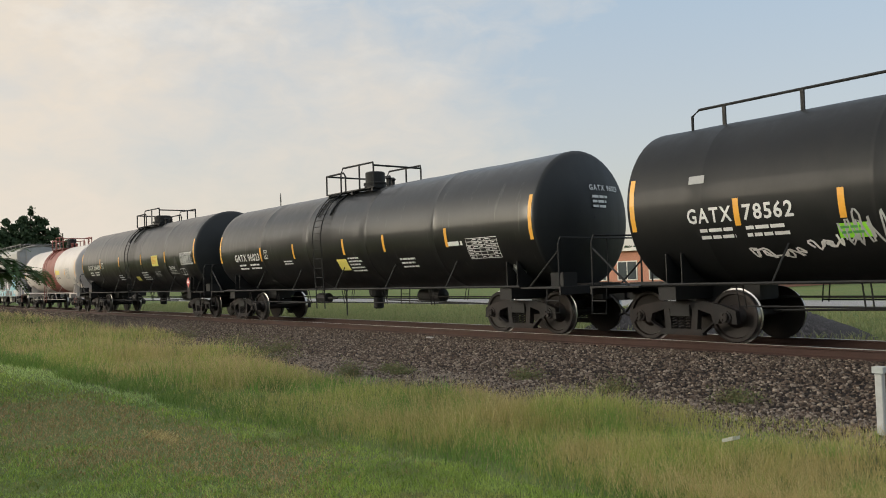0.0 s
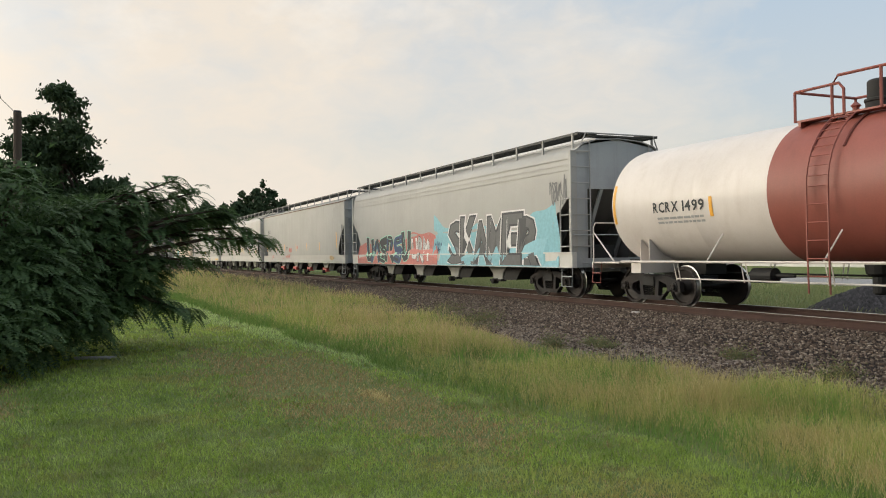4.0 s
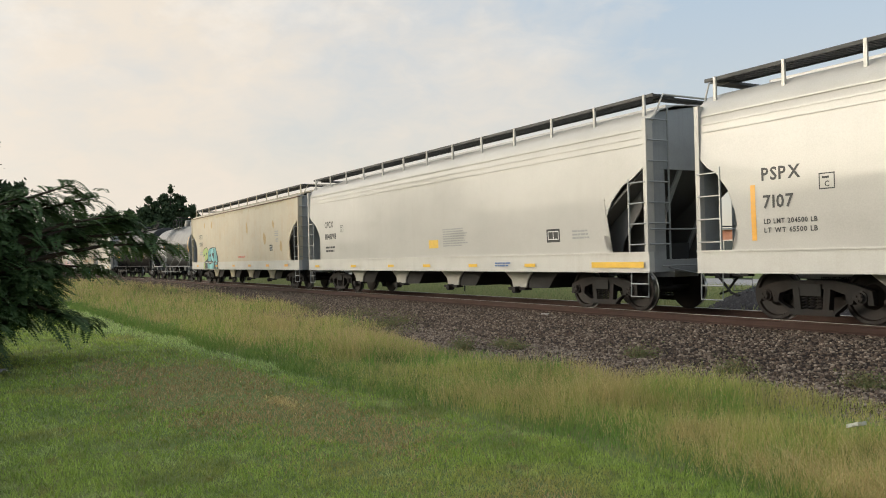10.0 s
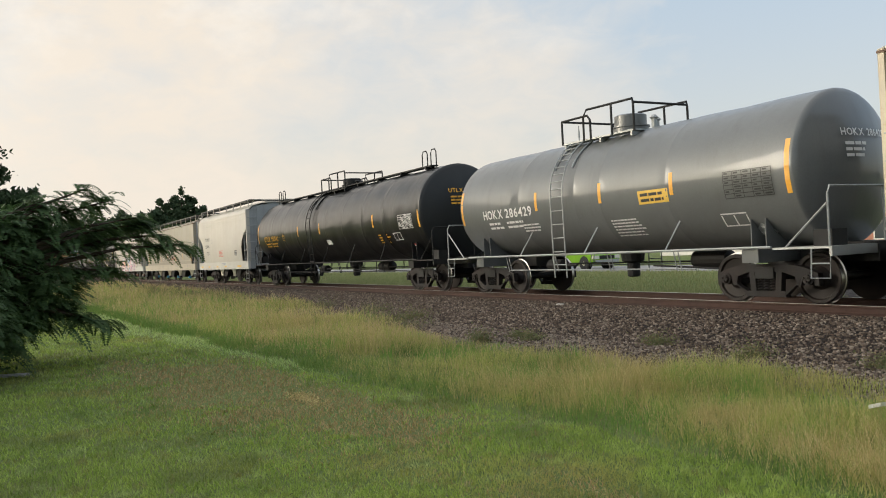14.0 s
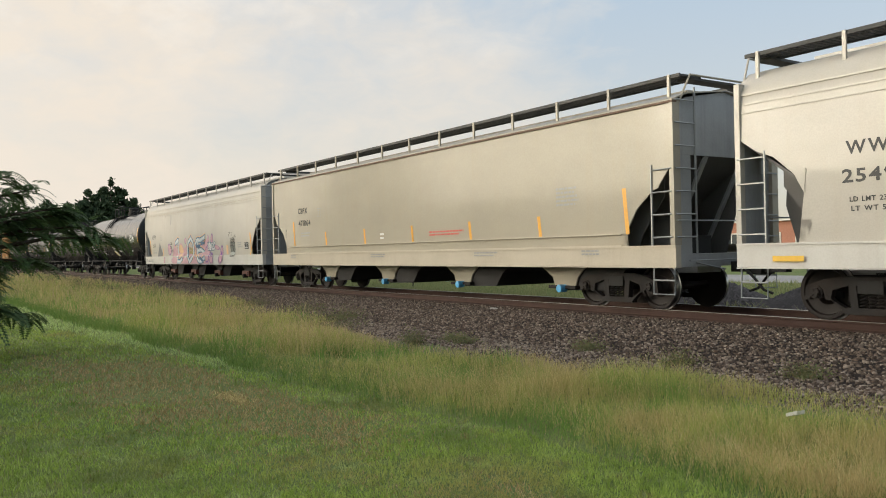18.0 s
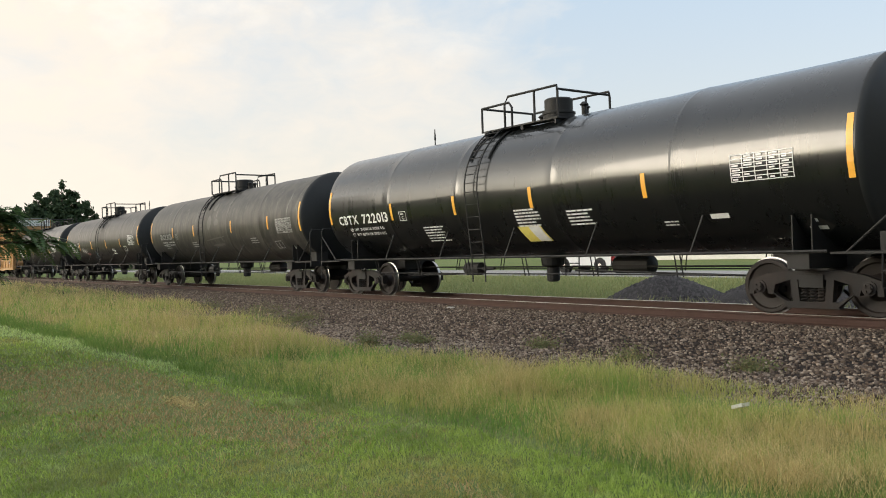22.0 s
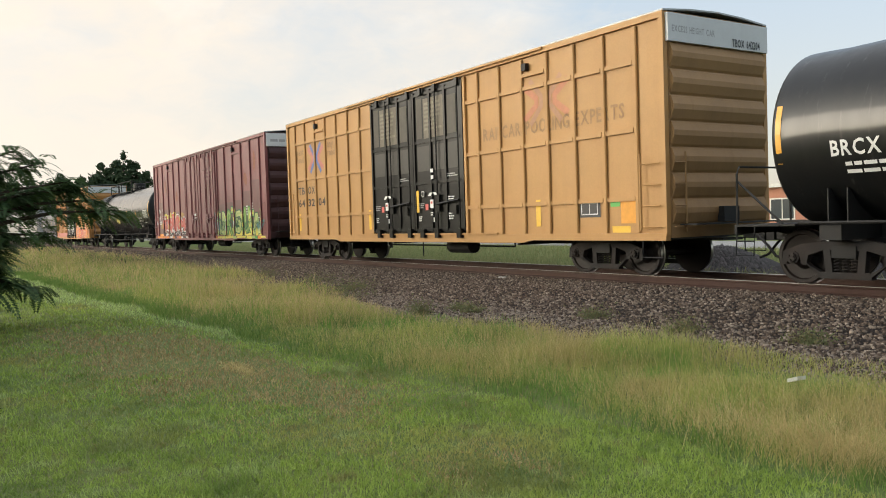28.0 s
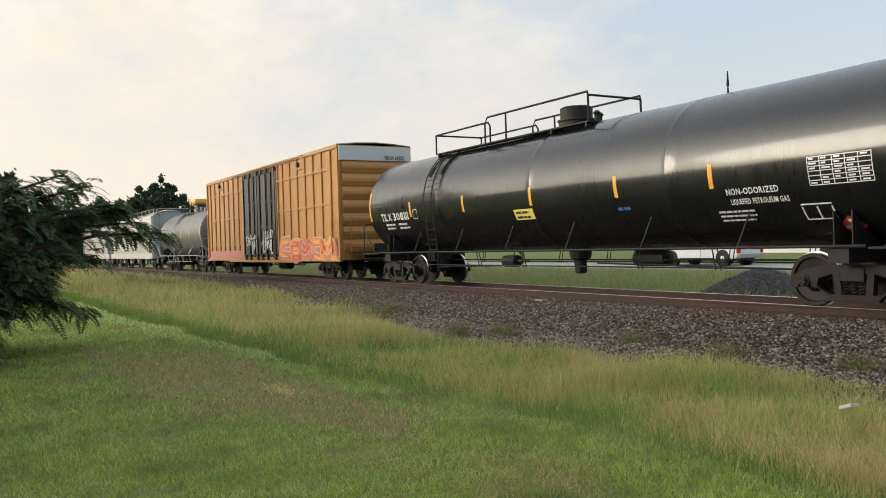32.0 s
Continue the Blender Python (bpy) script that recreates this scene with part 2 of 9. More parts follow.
def island_material(name, stops, rough=0.9, patch=None, translucent=0.0, spec=0.25, tufts=()):
    """Colour picked piece by piece within one joined mesh; patch: (colour, noise scale, low, high)."""
    m, n, l, b = shader(name, rough)
    rnd = n.new("ShaderNodeNewGeometry").outputs["Random Per Island"]
    r = n.new("ShaderNodeValToRGB")
    e = r.color_ramp.elements
    while len(e) < len(stops):
        e.new(0.5)
    for k, c in enumerate(stops):
        e[k].position, e[k].color = k / (len(stops) - 1), (*c, 1)
    l.new(rnd, r.inputs[0])
    c = r.outputs[0]
    tc = n.new("ShaderNodeTexCoord").outputs["Object"]
    if patch:
        f = ramp_node(n, l, noise_node(n, l, tc, patch[1], 4), patch[2], patch[3])
        c = mix_node(n, l, f, c, mix_node(n, l, 0.75, c, patch[0]))
    for col, sc, lo, hi, k in tufts:
        f = n.new("ShaderNodeMath")
        f.operation = "MULTIPLY"
        l.new(ramp_node(n, l, noise_node(n, l, tc, sc, 5, 0.6), lo, hi), f.inputs[0])
        f.inputs[1].default_value = k
        c = mix_node(n, l, f.outputs[0], c, col)
    l.new(c, b.inputs["Base Color"])
    b.inputs["Specular IOR Level"].default_value = spec
    if translucent:
        t = n.new("ShaderNodeBsdfTranslucent")
        l.new(c, t.inputs[0])
        mx = n.new("ShaderNodeMixShader")
        mx.inputs[0].default_value = translucent
        l.new(b.outputs[0], mx.inputs[1])
        l.new(t.outputs[0], mx.inputs[2])
        l.new(mx.outputs[0], n["Material Output"].inputs[0])
    return m


def plain(name, color, rough=0.6, metal=0.0, var=0.2):
    if name in MATS:
        return MATS[name]
    m, n, l, b = shader(name, rough, metal)
    tc = n.new("ShaderNodeTexCoord").outputs["Object"]
    f = ramp_node(n, l, noise_node(n, l, tc, 9.0, 6, 0.65), 0.35, 0.75)
    l.new(mix_node(n, l, f, color, tuple(v * (1 - var) for v in color)), b.inputs["Base Color"])
    MATS[name] = m
    return m


BLACK_HEAD = paint("tank_head_black", (0.012, 0.0135, 0.014), 0.52, 0.2, (0.04, 0.037, 0.033), 0.3, 0.05)
BLACK_MATTE = paint("tank_black_matte", (0.0085, 0.009, 0.009), 0.5, 0.2, (0.03, 0.028, 0.025), 0.4, 0.06, coat=0.06)
BLACK_GLOSS = paint("tank_black_gloss", (0.006, 0.007, 0.007), 0.28, 0.08, (0.04, 0.036, 0.032), 0.12, 0.03, coat=0.62, coat_rough=0.11)
BLACK_WORN = paint("tank_black_worn", (0.0075, 0.008, 0.008), 0.38, 0.22, (0.032, 0.029, 0.025), 0.5, 0.10, coat=0.34, scrape=0.07, coat_rough=0.12)
BLACK_DUSTY = paint("tank_black_dusty", (0.021, 0.020, 0.018), 0.46, 0.3, (0.125, 0.115, 0.098), 0.85, 0.08, coat=0.12, lo=0.42, hi=0.62, scrape=0.22)
BLACK_DUSTY2 = paint("tank_black_scratched", (0.011, 0.0105, 0.010), 0.42, 0.25, (0.042, 0.036, 0.030), 0.6, 0.08, coat=0.16, lo=0.45, hi=0.72, scrape=0.2)
GREY_WORN = paint("tank_grey_worn", (0.15, 0.15, 0.145), 0.45, 0.5, (0.08, 0.07, 0.06), 0.8, 0.08, coat=0.2)
GREY_TANK = paint("tank_grey", (0.135, 0.140, 0.138), 0.36, 0.18, (0.085, 0.08, 0.072), 0.45, 0.06, coat=0.5)
WHITE_TANK = paint("tank_white", (0.66, 0.60, 0.55), 0.42, 0.15, (0.30, 0.22, 0.15), 0.30, 0.06, coat=0.20)
BAND_RED = paint("tank_band_red", (0.26, 0.075, 0.055), 0.5, 0.25, (0.13, 0.06, 0.045), 0.5, 0.06)
HOP_GREY = paint("hopper_grey", (0.37, 0.36, 0.335), 0.42, 0.16, (0.30, 0.27, 0.22), 0.4, 0.06, coat=0.08)
HOP_WHITE = paint("hopper_white", (0.50, 0.48, 0.44), 0.36, 0.10, (0.36, 0.32, 0.26), 0.25, 0.05, coat=0.35)
HOP_TAN = paint("hopper_tan", (0.385, 0.345, 0.27), 0.36, 0.12, (0.40, 0.30, 0.18), 0.28, 0.05, coat=0.42, coat_rough=0.11)
# tan made lighter on the sill, for the extra light it catches
TAN_SILL_LIT = paint("hopper_tan_sill_lit", (0.52, 0.46, 0.36), 0.40, 0.22, (0.30, 0.24, 0.17), 0.4, 0.05, coat=0.2)
GATE_RED = paint("gate_red", (0.17, 0.055, 0.04), 0.55, 0.5, (0.07, 0.05, 0.04), 0.5, 0.1)
HOP_RUSTY = paint("hopper_tan_rusty", (0.54, 0.475, 0.355), 0.45, 0.30, (0.46, 0.27, 0.11), 0.45, 0.06, spot=0.5, spot_color=(0.42, 0.20, 0.07), coat=0.12)
HOP_IVORY = paint("hopper_ivory", (0.51, 0.475, 0.41), 0.40, 0.16, (0.40, 0.30, 0.20), 0.3, 0.05, coat=0.25)
# sill colour lightened to stand for the light on the jutting sill
HOP_SILL_LIT = paint("hopper_sill_lit", (0.60, 0.58, 0.53), 0.40, 0.18, (0.34, 0.29, 0.23), 0.4, 0.05, coat=0.2)
CHORD_RUST = paint("chord_rust", (0.17, 0.105, 0.07), 0.7, 0.3, (0.09, 0.06, 0.045), 0.5)
END_GREY = paint("end_grey", (0.36, 0.37, 0.37), 0.55, 0.25, (0.12, 0.11, 0.10), 0.6)
# darker than the end sheets: shade of the end recess put into the colour
SLOPE_SHADE = paint("slope_shaded", (0.13, 0.125, 0.118), 0.6, 0.3, (0.14, 0.12, 0.10), 0.6)
# near-black bay colour that carries the shade under the hopper
BAY_SHADE = paint("bay_shaded", (0.020, 0.019, 0.0185), 0.7, 0.25, (0.05, 0.045, 0.04), 0.5)
YELLOW_BOX = paint("boxcar_yellow", (0.45, 0.245, 0.082), 0.5, 0.22, (0.30, 0.16, 0.07), 0.45, 0.06, spot=0.25, spot_color=(0.34, 0.13, 0.05))
ORANGE_BOX = paint("boxcar_orange", (0.46, 0.22, 0.065), 0.5, 0.25, (0.30, 0.14, 0.05), 0.5, 0.06, spot=0.3)
RED_BOX = paint("boxcar_red", (0.235, 0.085, 0.086), 0.42, 0.35, (0.12, 0.050, 0.045), 0.75, 0.08, spot=0.45, spot_color=(0.30, 0.12, 0.045), coat=0.12, lo=0.42, hi=0.7)
BOX_TOP = paint("boxcar_white_top", (0.62, 0.63, 0.62), 0.5, 0.15, (0.35, 0.33, 0.3), 0.3)
BLACK_DOOR = paint("door_black", (0.0048, 0.0046, 0.0044), 0.36, 0.12, (0.022, 0.018, 0.014), 0.5, coat=0.12)
# side paints darkened for the boxcar ends, which face away from the light
YELLOW_END_SHADE = paint("boxcar_yellow_end_shade", (0.33, 0.19, 0.078), 0.6, 0.3, (0.14, 0.085, 0.045), 0.6, 0.06)
RED_END_SHADE = paint("boxcar_red_end_shade", (0.060, 0.026, 0.026), 0.68, 0.35, (0.05, 0.035, 0.03), 0.7)
GALV = paint("galvanised", (0.36, 0.37, 0.36), 0.45, 0.2, (0.16, 0.14, 0.12), 0.4, metal=0.4)
GRATING = paint("grating", (0.055, 0.055, 0.053), 0.6, 0.3, (0.12, 0.10, 0.08), 0.3)
STEEL_DARK = paint("underframe_black", (0.011, 0.0105, 0.010), 0.65, 0.4, (0.036, 0.030, 0.025), 0.4)
TRUCK_RUST = paint("truck_rust", (0.013, 0.0105, 0.0095), 0.72, 0.5, (0.048, 0.028, 0.019), 0.5)
WHEEL_STEEL = paint("wheel_steel", (0.019, 0.014, 0.012), 0.6, 0.4, (0.05, 0.030, 0.021), 0.2, metal=0.2)
TREAD = plain("wheel_tread", (0.55, 0.53, 0.50), 0.3, 1.0, 0.3)
RAIL_RUST = paint("rail_rust", (0.062, 0.030, 0.021), 0.75, 0.4, (0.030, 0.020, 0.017), 0.3)
RAIL_TOP = plain("rail_head", (0.42, 0.40, 0.38), 0.35, 1.0, 0.3)
TIE_WOOD = paint("tie_wood", (0.085, 0.065, 0.05), 0.9, 0.4, (0.15, 0.12, 0.09), 0.2)
ORANGE = plain("reflector_orange", (0.80, 0.39, 0.045), 0.4, 0.0, 0.15)
YELLOW = plain("reflector_yellow", (0.78, 0.47, 0.04), 0.4, 0.0, 0.15)
WHITE = plain("lettering_white", (0.72, 0.72, 0.70), 0.5, 0.0, 0.2)
BLACK = plain("lettering_black", (0.03, 0.03, 0.03), 0.5, 0.0, 0.2)
GOLD = plain("lettering_gold", (0.80, 0.40, 0.03), 0.5, 0.0, 0.2)
GREY_INK = plain("lettering_grey", (0.33, 0.33, 0.32), 0.5, 0.0, 0.2)
RED_INK = plain("lettering_red", (0.62, 0.10, 0.08), 0.5, 0.0, 0.2)
LABEL_YELLOW = plain("label_yellow", (0.78, 0.66, 0.16), 0.5, 0.0, 0.15)
BLUE_INK = plain("lettering_blue", (0.05, 0.13, 0.34), 0.5, 0.0, 0.2)
CAP_RED = plain("outlet_cap_red", (0.62, 0.12, 0.10), 0.5, 0.0, 0.2)
CAP_BLUE = plain("outlet_cap_blue", (0.10, 0.42, 0.72), 0.5, 0.0, 0.2)

# ---- mesh helpers ----
EYE4 = Matrix.Identity(4)


def mesh_of(name, bm, material, smooth=None):
    me = bpy.data.meshes.new(name)
    bm.normal_update()
    if smooth is not None:
        for f in bm.faces:
            f.smooth = True
        for e in bm.edges:
            if len(e.link_faces) == 2 and e.calc_face_angle(0) > radians(smooth):
                e.smooth = False
    bm.to_mesh(me)
    bm.free()
    me.materials.append(material)
    return me


def part(name, bm, material, parent, label="", m=EYE4, smooth=None):
    me = bm if isinstance(bm, bpy.types.Mesh) else mesh_of(name, bm, material, smooth)
    ob = new(name, me)
    ob.parent = parent
    ob.matrix_basis = m
    if label:
        tagged(ob, label)
    return ob


def box(bm, x0, x1, y0, y1, z0, z1):
    v = [bm.verts.new(p) for p in ((x0, y0, z0), (x1, y0, z0), (x1, y1, z0), (x0, y1, z0), (x0, y0, z1), (x1, y0, z1), (x1, y1, z1), (x0, y1, z1))]
    for f in ((3, 2, 1, 0), (4, 5, 6, 7), (0, 1, 5, 4), (1, 2, 6, 5), (2, 3, 7, 6), (3, 0, 4, 7)):
        bm.faces.new([v[k] for k in f])
    return v


def boxes(*specs):
    bm = bmesh.new()
    for s in specs:
        box(bm, *s)
    return bm


def tube(bm, points, r, seg=6, caps=True):
    pts = [Vector(p) for p in points]
    rings = []
    for k, p in enumerate(pts):
        d = (pts[min(k + 1, len(pts) - 1)] - pts[max(k - 1, 0)]).normalized()
        a = d.cross(Vector((0, 0, 1)) if abs(d.z) < 0.9 else Vector((1, 0, 0))).normalized()
        b = d.cross(a)
        rr = r[k] if isinstance(r, (list, tuple)) else r
        rings.append([bm.verts.new(p + (a * math.cos(t) + b * math.sin(t)) * rr) for t in (2 * math.pi * q / seg for q in range(seg))])
    for r0, r1 in zip(rings, rings[1:]):
        for q in range(seg):
            bm.faces.new((r0[q], r0[(q + 1) % seg], r1[(q + 1) % seg], r1[q]))
    if caps:
        bm.faces.new(rings[0][::-1])
        bm.faces.new(rings[-1])
    return bm


def tubes(paths, r, seg=6):
    bm = bmesh.new()
    for p in paths:
        tube(bm, p, r, seg)
    return bm


def lathe(bm, profile, seg=24, axis="x", cap=True):
    """profile: (distance along the axis, radius)."""
    rings = []
    for a, r in profile:
        ring = []
        for q in range(seg):
            t = 2 * math.pi * q / seg
            c, s = r * math.cos(t), r * math.sin(t)
            ring.append(bm.verts.new({"x": (a, c, s), "y": (c, a, s), "z": (c, s, a)}[axis]))
        rings.append(ring)
    for r0, r1 in zip(rings, rings[1:]):
        for q in range(seg):
            bm.faces.new((r0[q], r0[(q + 1) % seg], r1[(q + 1) % seg], r1[q]))
    if cap:
        bm.faces.new(rings[0][::-1])
        bm.faces.new(rings[-1])
    bmesh.ops.recalc_face_normals(bm, faces=bm.faces)
    return bm


def prism(bm, poly, y0, y1):
    """An outline in x and z, pushed from y0 to y1."""
    a = [bm.verts.new((x, y0, z)) for x, z in poly]
    b = [bm.verts.new((x, y1, z)) for x, z in poly]
    f = [bm.faces.new(a), bm.faces.new(b[::-1])]
    n = len(poly)
    for k in range(n):
        f.append(bm.faces.new((a[k], b[k], b[(k + 1) % n], a[(k + 1) % n])))
    bmesh.ops.recalc_face_normals(bm, faces=f)
    return bm


def raw_mesh(name, verts, faces_per, material):
    """A large joined mesh from arrays: verts (n, 3), faces (m, k)."""
    me = bpy.data.meshes.new(name)
    k = faces_per.shape[1]
    me.vertices.add(len(verts))
    me.vertices.foreach_set("co", np.ascontiguousarray(verts, np.float32).ravel())
    me.loops.add(faces_per.size)
    me.loops.foreach_set("vertex_index", np.ascontiguousarray(faces_per, np.int32).ravel())
    me.polygons.add(len(faces_per))
    me.polygons.foreach_set("loop_start", np.arange(0, faces_per.size, k, dtype=np.int32))
    me.update(calc_edges=True)
    me.materials.append(material)
    return me

# ---- ground and track ----
RAIL_Z, TRACK_Y = 0.335, 13.3


def ground_height(x, y):
    """The lawn, a shallow swale of rough grass and the low embankment."""
    pts = ((-400, 0.0), (3.6, 0.0), (6.0, -0.04), (8.2, -0.03), (9.2, 0.02), (10.6, 0.10), (11.6, 0.135), (15.0, 0.135), (16.2, 0.05), (17.6, -0.08), (24, -0.1), (29, -0.05), (37, -0.05), (2000, -0.05))
    z = np.interp(y, [p[0] for p in pts], [p[1] for p in pts])
    return z + 0.02 * np.sin(x * 0.45 + y * 0.6) * np.clip((8 - y) / 4, 0, 1)


def build_ground():
    xs = np.unique(np.concatenate([np.linspace(-2600, -140, 8), np.linspace(-140, 40, 181), np.linspace(40, 2600, 8)]))
    ys = np.unique(np.concatenate([np.linspace(-2600, -40, 6), np.linspace(-40, 40, 129), np.linspace(40, 2600, 8)]))
    gx, gy = np.meshgrid(xs, ys)
    v = np.stack([gx.ravel(), gy.ravel(), ground_height(gx.ravel(), gy.ravel())], 1)
    i = np.arange(len(ys) - 1)[:, None] * len(xs) + np.arange(len(xs) - 1)[None]
    f = np.stack([i, i + 1, i + 1 + len(xs), i + len(xs)], -1).reshape(-1, 4)
    mat = ground_material("turf", (0.105, 0.150, 0.042), (0.135, 0.158, 0.052), (0.185, 0.155, 0.075), patch=0.55)
    ob = new("ground", raw_mesh("ground", v, f, mat))
    tagged(ob, "mown green lawn running into rough grass", "ground", kind="structure")


build_ground()


def build_ballast_bed():
    xs = np.linspace(-420, 60, 481)
    rng = np.random.default_rng(5)
    prof = ((6.9, -0.09), (7.7, -0.012), (8.4, 0.012), (8.9, 0.028), (9.8, 0.075), (10.8, 0.135), (11.5, 0.165), (12.1, 0.17), (14.5, 0.17), (15.2, 0.16), (16.2, 0.08), (17.2, -0.11))
    v = []
    for p, (y, z) in enumerate(prof):
        wob = rng.normal(0, 0.16, len(xs)) if p in (0, 1, 11) else np.zeros(len(xs))
        v.append(np.stack([xs, y + wob, np.full(len(xs), z)], 1))
    v = np.concatenate(v)
    i = np.arange(len(prof) - 1)[:, None] * len(xs) + np.arange(len(xs) - 1)[None]
    f = np.stack([i, i + 1, i + 1 + len(xs), i + len(xs)], -1).reshape(-1, 4)
    mat = ground_material("ballast", (0.024, 0.018, 0.015), (0.019, 0.014, 0.012), (0.06, 0.046, 0.037), scale=4, patch=0.6, fine=38.0, bump=1.0)
    tagged(new("ballast_bed", raw_mesh("ballast_bed", v, f, mat)), "crushed grey-brown stone ballast bed", "ballast", kind="structure")


build_ballast_bed()


def rail_profile(y0):
    return [(y0 - 0.07, 0.0), (y0 + 0.07, 0.0), (y0 + 0.07, 0.012), (y0 + 0.012, 0.035), (y0 + 0.012, 0.125), (y0 + 0.036, 0.135), (y0 + 0.036, 0.158),
            (y0 - 0.036, 0.158), (y0 - 0.036, 0.135), (y0 - 0.012, 0.125), (y0 - 0.012, 0.035), (y0 - 0.07, 0.012)]


def build_track():
    for side in (-0.7535, 0.7535):
        bm = bmesh.new()
        prof = rail_profile(side)
        a = [bm.verts.new((-420, y, z)) for y, z in prof]
        b = [bm.verts.new((60, y, z)) for y, z in prof]
        for k in range(len(prof)):
            bm.faces.new((a[k], a[(k + 1) % len(prof)], b[(k + 1) % len(prof)], b[k]))
        bmesh.ops.recalc_face_normals(bm, faces=bm.faces)
        rail = new("rail", mesh_of("rail", bm, RAIL_RUST))
        rail.location = (0, TRACK_Y, RAIL_Z - 0.165)
        tagged(rail, "rusty brown steel rail with a worn bright head", "rail", kind="structure", group="rails of the track")
        part("running_surface", boxes((-420, 60, side - 0.026, side + 0.026, 0.158, 0.165)), RAIL_TOP, rail, "polished bright rail head")
    bm = bmesh.new()
    box(bm, -0.11, 0.11, -1.3, 1.3, -0.15, 0.0)
    bmesh.ops.bevel(bm, geom=bm.edges[:], offset=0.012, segments=1, affect="EDGES")
    tie = mesh_of("tie", bm, TIE_WOOD)
    bed = bpy.data.objects["ballast_bed"]
    plate = mesh_of("tie_plate", boxes((-0.1, 0.1, -0.93, -0.58, 0, 0.012), (-0.1, 0.1, 0.58, 0.93, 0, 0.012)), RAIL_RUST)
    rng = random.Random(4)
    for k in range(220):
        x = 4 - k * 0.53
        t = part("tie", tie, TIE_WOOD, bed, m=pose(x + rng.uniform(-0.03, 0.03), TRACK_Y + rng.uniform(-0.04, 0.04), RAIL_Z - 0.178, 0, 0, rng.uniform(-1, 1)))
        part("tie_plate", plate, RAIL_RUST, t)


build_track()


def scatter_stones(name, count, x0, x1, y0, y1, height, size, material, seed, label, sink=0.3):
    rng = np.random.default_rng(seed)
    x, y = rng.uniform(x0, x1, count), rng.uniform(y0, y1, count)
    z = height(x, y)
    base = np.array([(-1, -1, -.8), (1, -1, -.8), (1, 1, -.8), (-1, 1, -.8), (-.75, -.6, .7), (.6, -.8, .8), (.8, .65, .6), (-.6, .8, .75)])
    s = rng.uniform(*size, (count, 1, 1)) * rng.uniform(0.6, 1.15, (count, 1, 3))
    v = base[None] * s * (1 + rng.normal(0, 0.18, (count, 8, 3)))
    a, b = rng.uniform(0, 2 * np.pi, count), rng.uniform(-0.6, 0.6, count)
    ca, sa, cb, sb = np.cos(a)[:, None], np.sin(a)[:, None], np.cos(b)[:, None], np.sin(b)[:, None]
    vx, vz = v[..., 0] * cb + v[..., 2] * sb, -v[..., 0] * sb + v[..., 2] * cb
    v = np.stack([vx * ca - v[..., 1] * sa, vx * sa + v[..., 1] * ca, vz], -1)
    v += np.stack([x, y, z + s[:, 0].mean(1) * sink], 1)[:, None]
    q = np.array([(3, 2, 1, 0), (4, 5, 6, 7), (0, 1, 5, 4), (1, 2, 6, 5), (2, 3, 7, 6), (3, 0, 4, 7)])
    f = (np.arange(count) * 8)[:, None, None] + q[None]
    ob = new(name, raw_mesh(name, v.reshape(-1, 3), f.reshape(-1, 4), material))
    return tagged(ob, label, "ballast", kind="stuff")


STONE = island_material("stone", ((0.030, 0.021, 0.016), (0.070, 0.050, 0.037), (0.125, 0.091, 0.066), (0.045, 0.032, 0.024), (0.320, 0.260, 0.200), (0.098, 0.064, 0.044), (0.190, 0.150, 0.115)), 0.85)


def bed_height(x, y):
    return np.interp(y, (6.9, 7.7, 8.4, 8.9, 9.8, 10.8, 11.5, 12.1, 14.5, 15.2, 16.2, 17.2), (-0.05, -0.012, 0.012, 0.028, 0.075, 0.135, 0.165, 0.17, 0.17, 0.16, 0.08, -0.1))


GRIT = island_material("grit", ((0.12, 0.095, 0.075), (0.21, 0.17, 0.135), (0.30, 0.25, 0.20), (0.16, 0.125, 0.10), (0.36, 0.31, 0.26)), 0.9)
scatter_stones("ballast_grit", 26000, -22, 2, 6.95, 8.6, bed_height, (0.005, 0.017), GRIT, 9, "pale fine grit washed out at the foot of the ballast")
scatter_stones("ballast_stones", 96000, -42, 8, 7.5, 12.35, bed_height, (0.010, 0.026), STONE, 2, "angular crushed grey and brown ballast stones")
scatter_stones("ballast_stones", 14000, -110, -42, 9.0, 12.4, bed_height, (0.03, 0.06), STONE, 3, "angular crushed grey and brown ballast stones")
scatter_stones("ballast_stones", 9000, -45, 5, 14.1, 16.6, bed_height, (0.025, 0.05), STONE, 6, "angular crushed grey and brown ballast stones")


def blades(name, x, y, z, height, width, lean, material, label, seed, segs=2):
    """Grass blades as tapering bent strips, joined."""
    rng = np.random.default_rng(seed)
    n = len(x)
    a = rng.uniform(0, 2 * np.pi, n)
    side = np.stack([np.cos(a), np.sin(a), np.zeros(n)], 1) * (width / 2)[:, None]
    b = rng.uniform(0, 2 * np.pi, n)
    bend = np.stack([np.cos(b), np.sin(b), np.zeros(n)], 1) * (lean * height)[:, None]
    root = np.stack([x, y, z], 1)
    rows = []
    for k in range(segs + 1):
        t = k / segs
        mid = root + bend * t ** 2
        mid[:, 2] += height * t * (1 - 0.25 * lean * t)
        w = 1 - 0.85 * t
        rows += [mid - side * w, mid + side * w]
    v = np.stack(rows, 1)
    q = np.array([(2 * k, 2 * k + 1, 2 * k + 3, 2 * k + 2) for k in range(segs)])
    f = (np.arange(n) * (2 * segs + 2))[:, None, None] + q[None]
    ob = new(name, raw_mesh(name, v.reshape(-1, 3), f.reshape(-1, 4), material))
    return tagged(ob, label, "grass", kind="stuff")


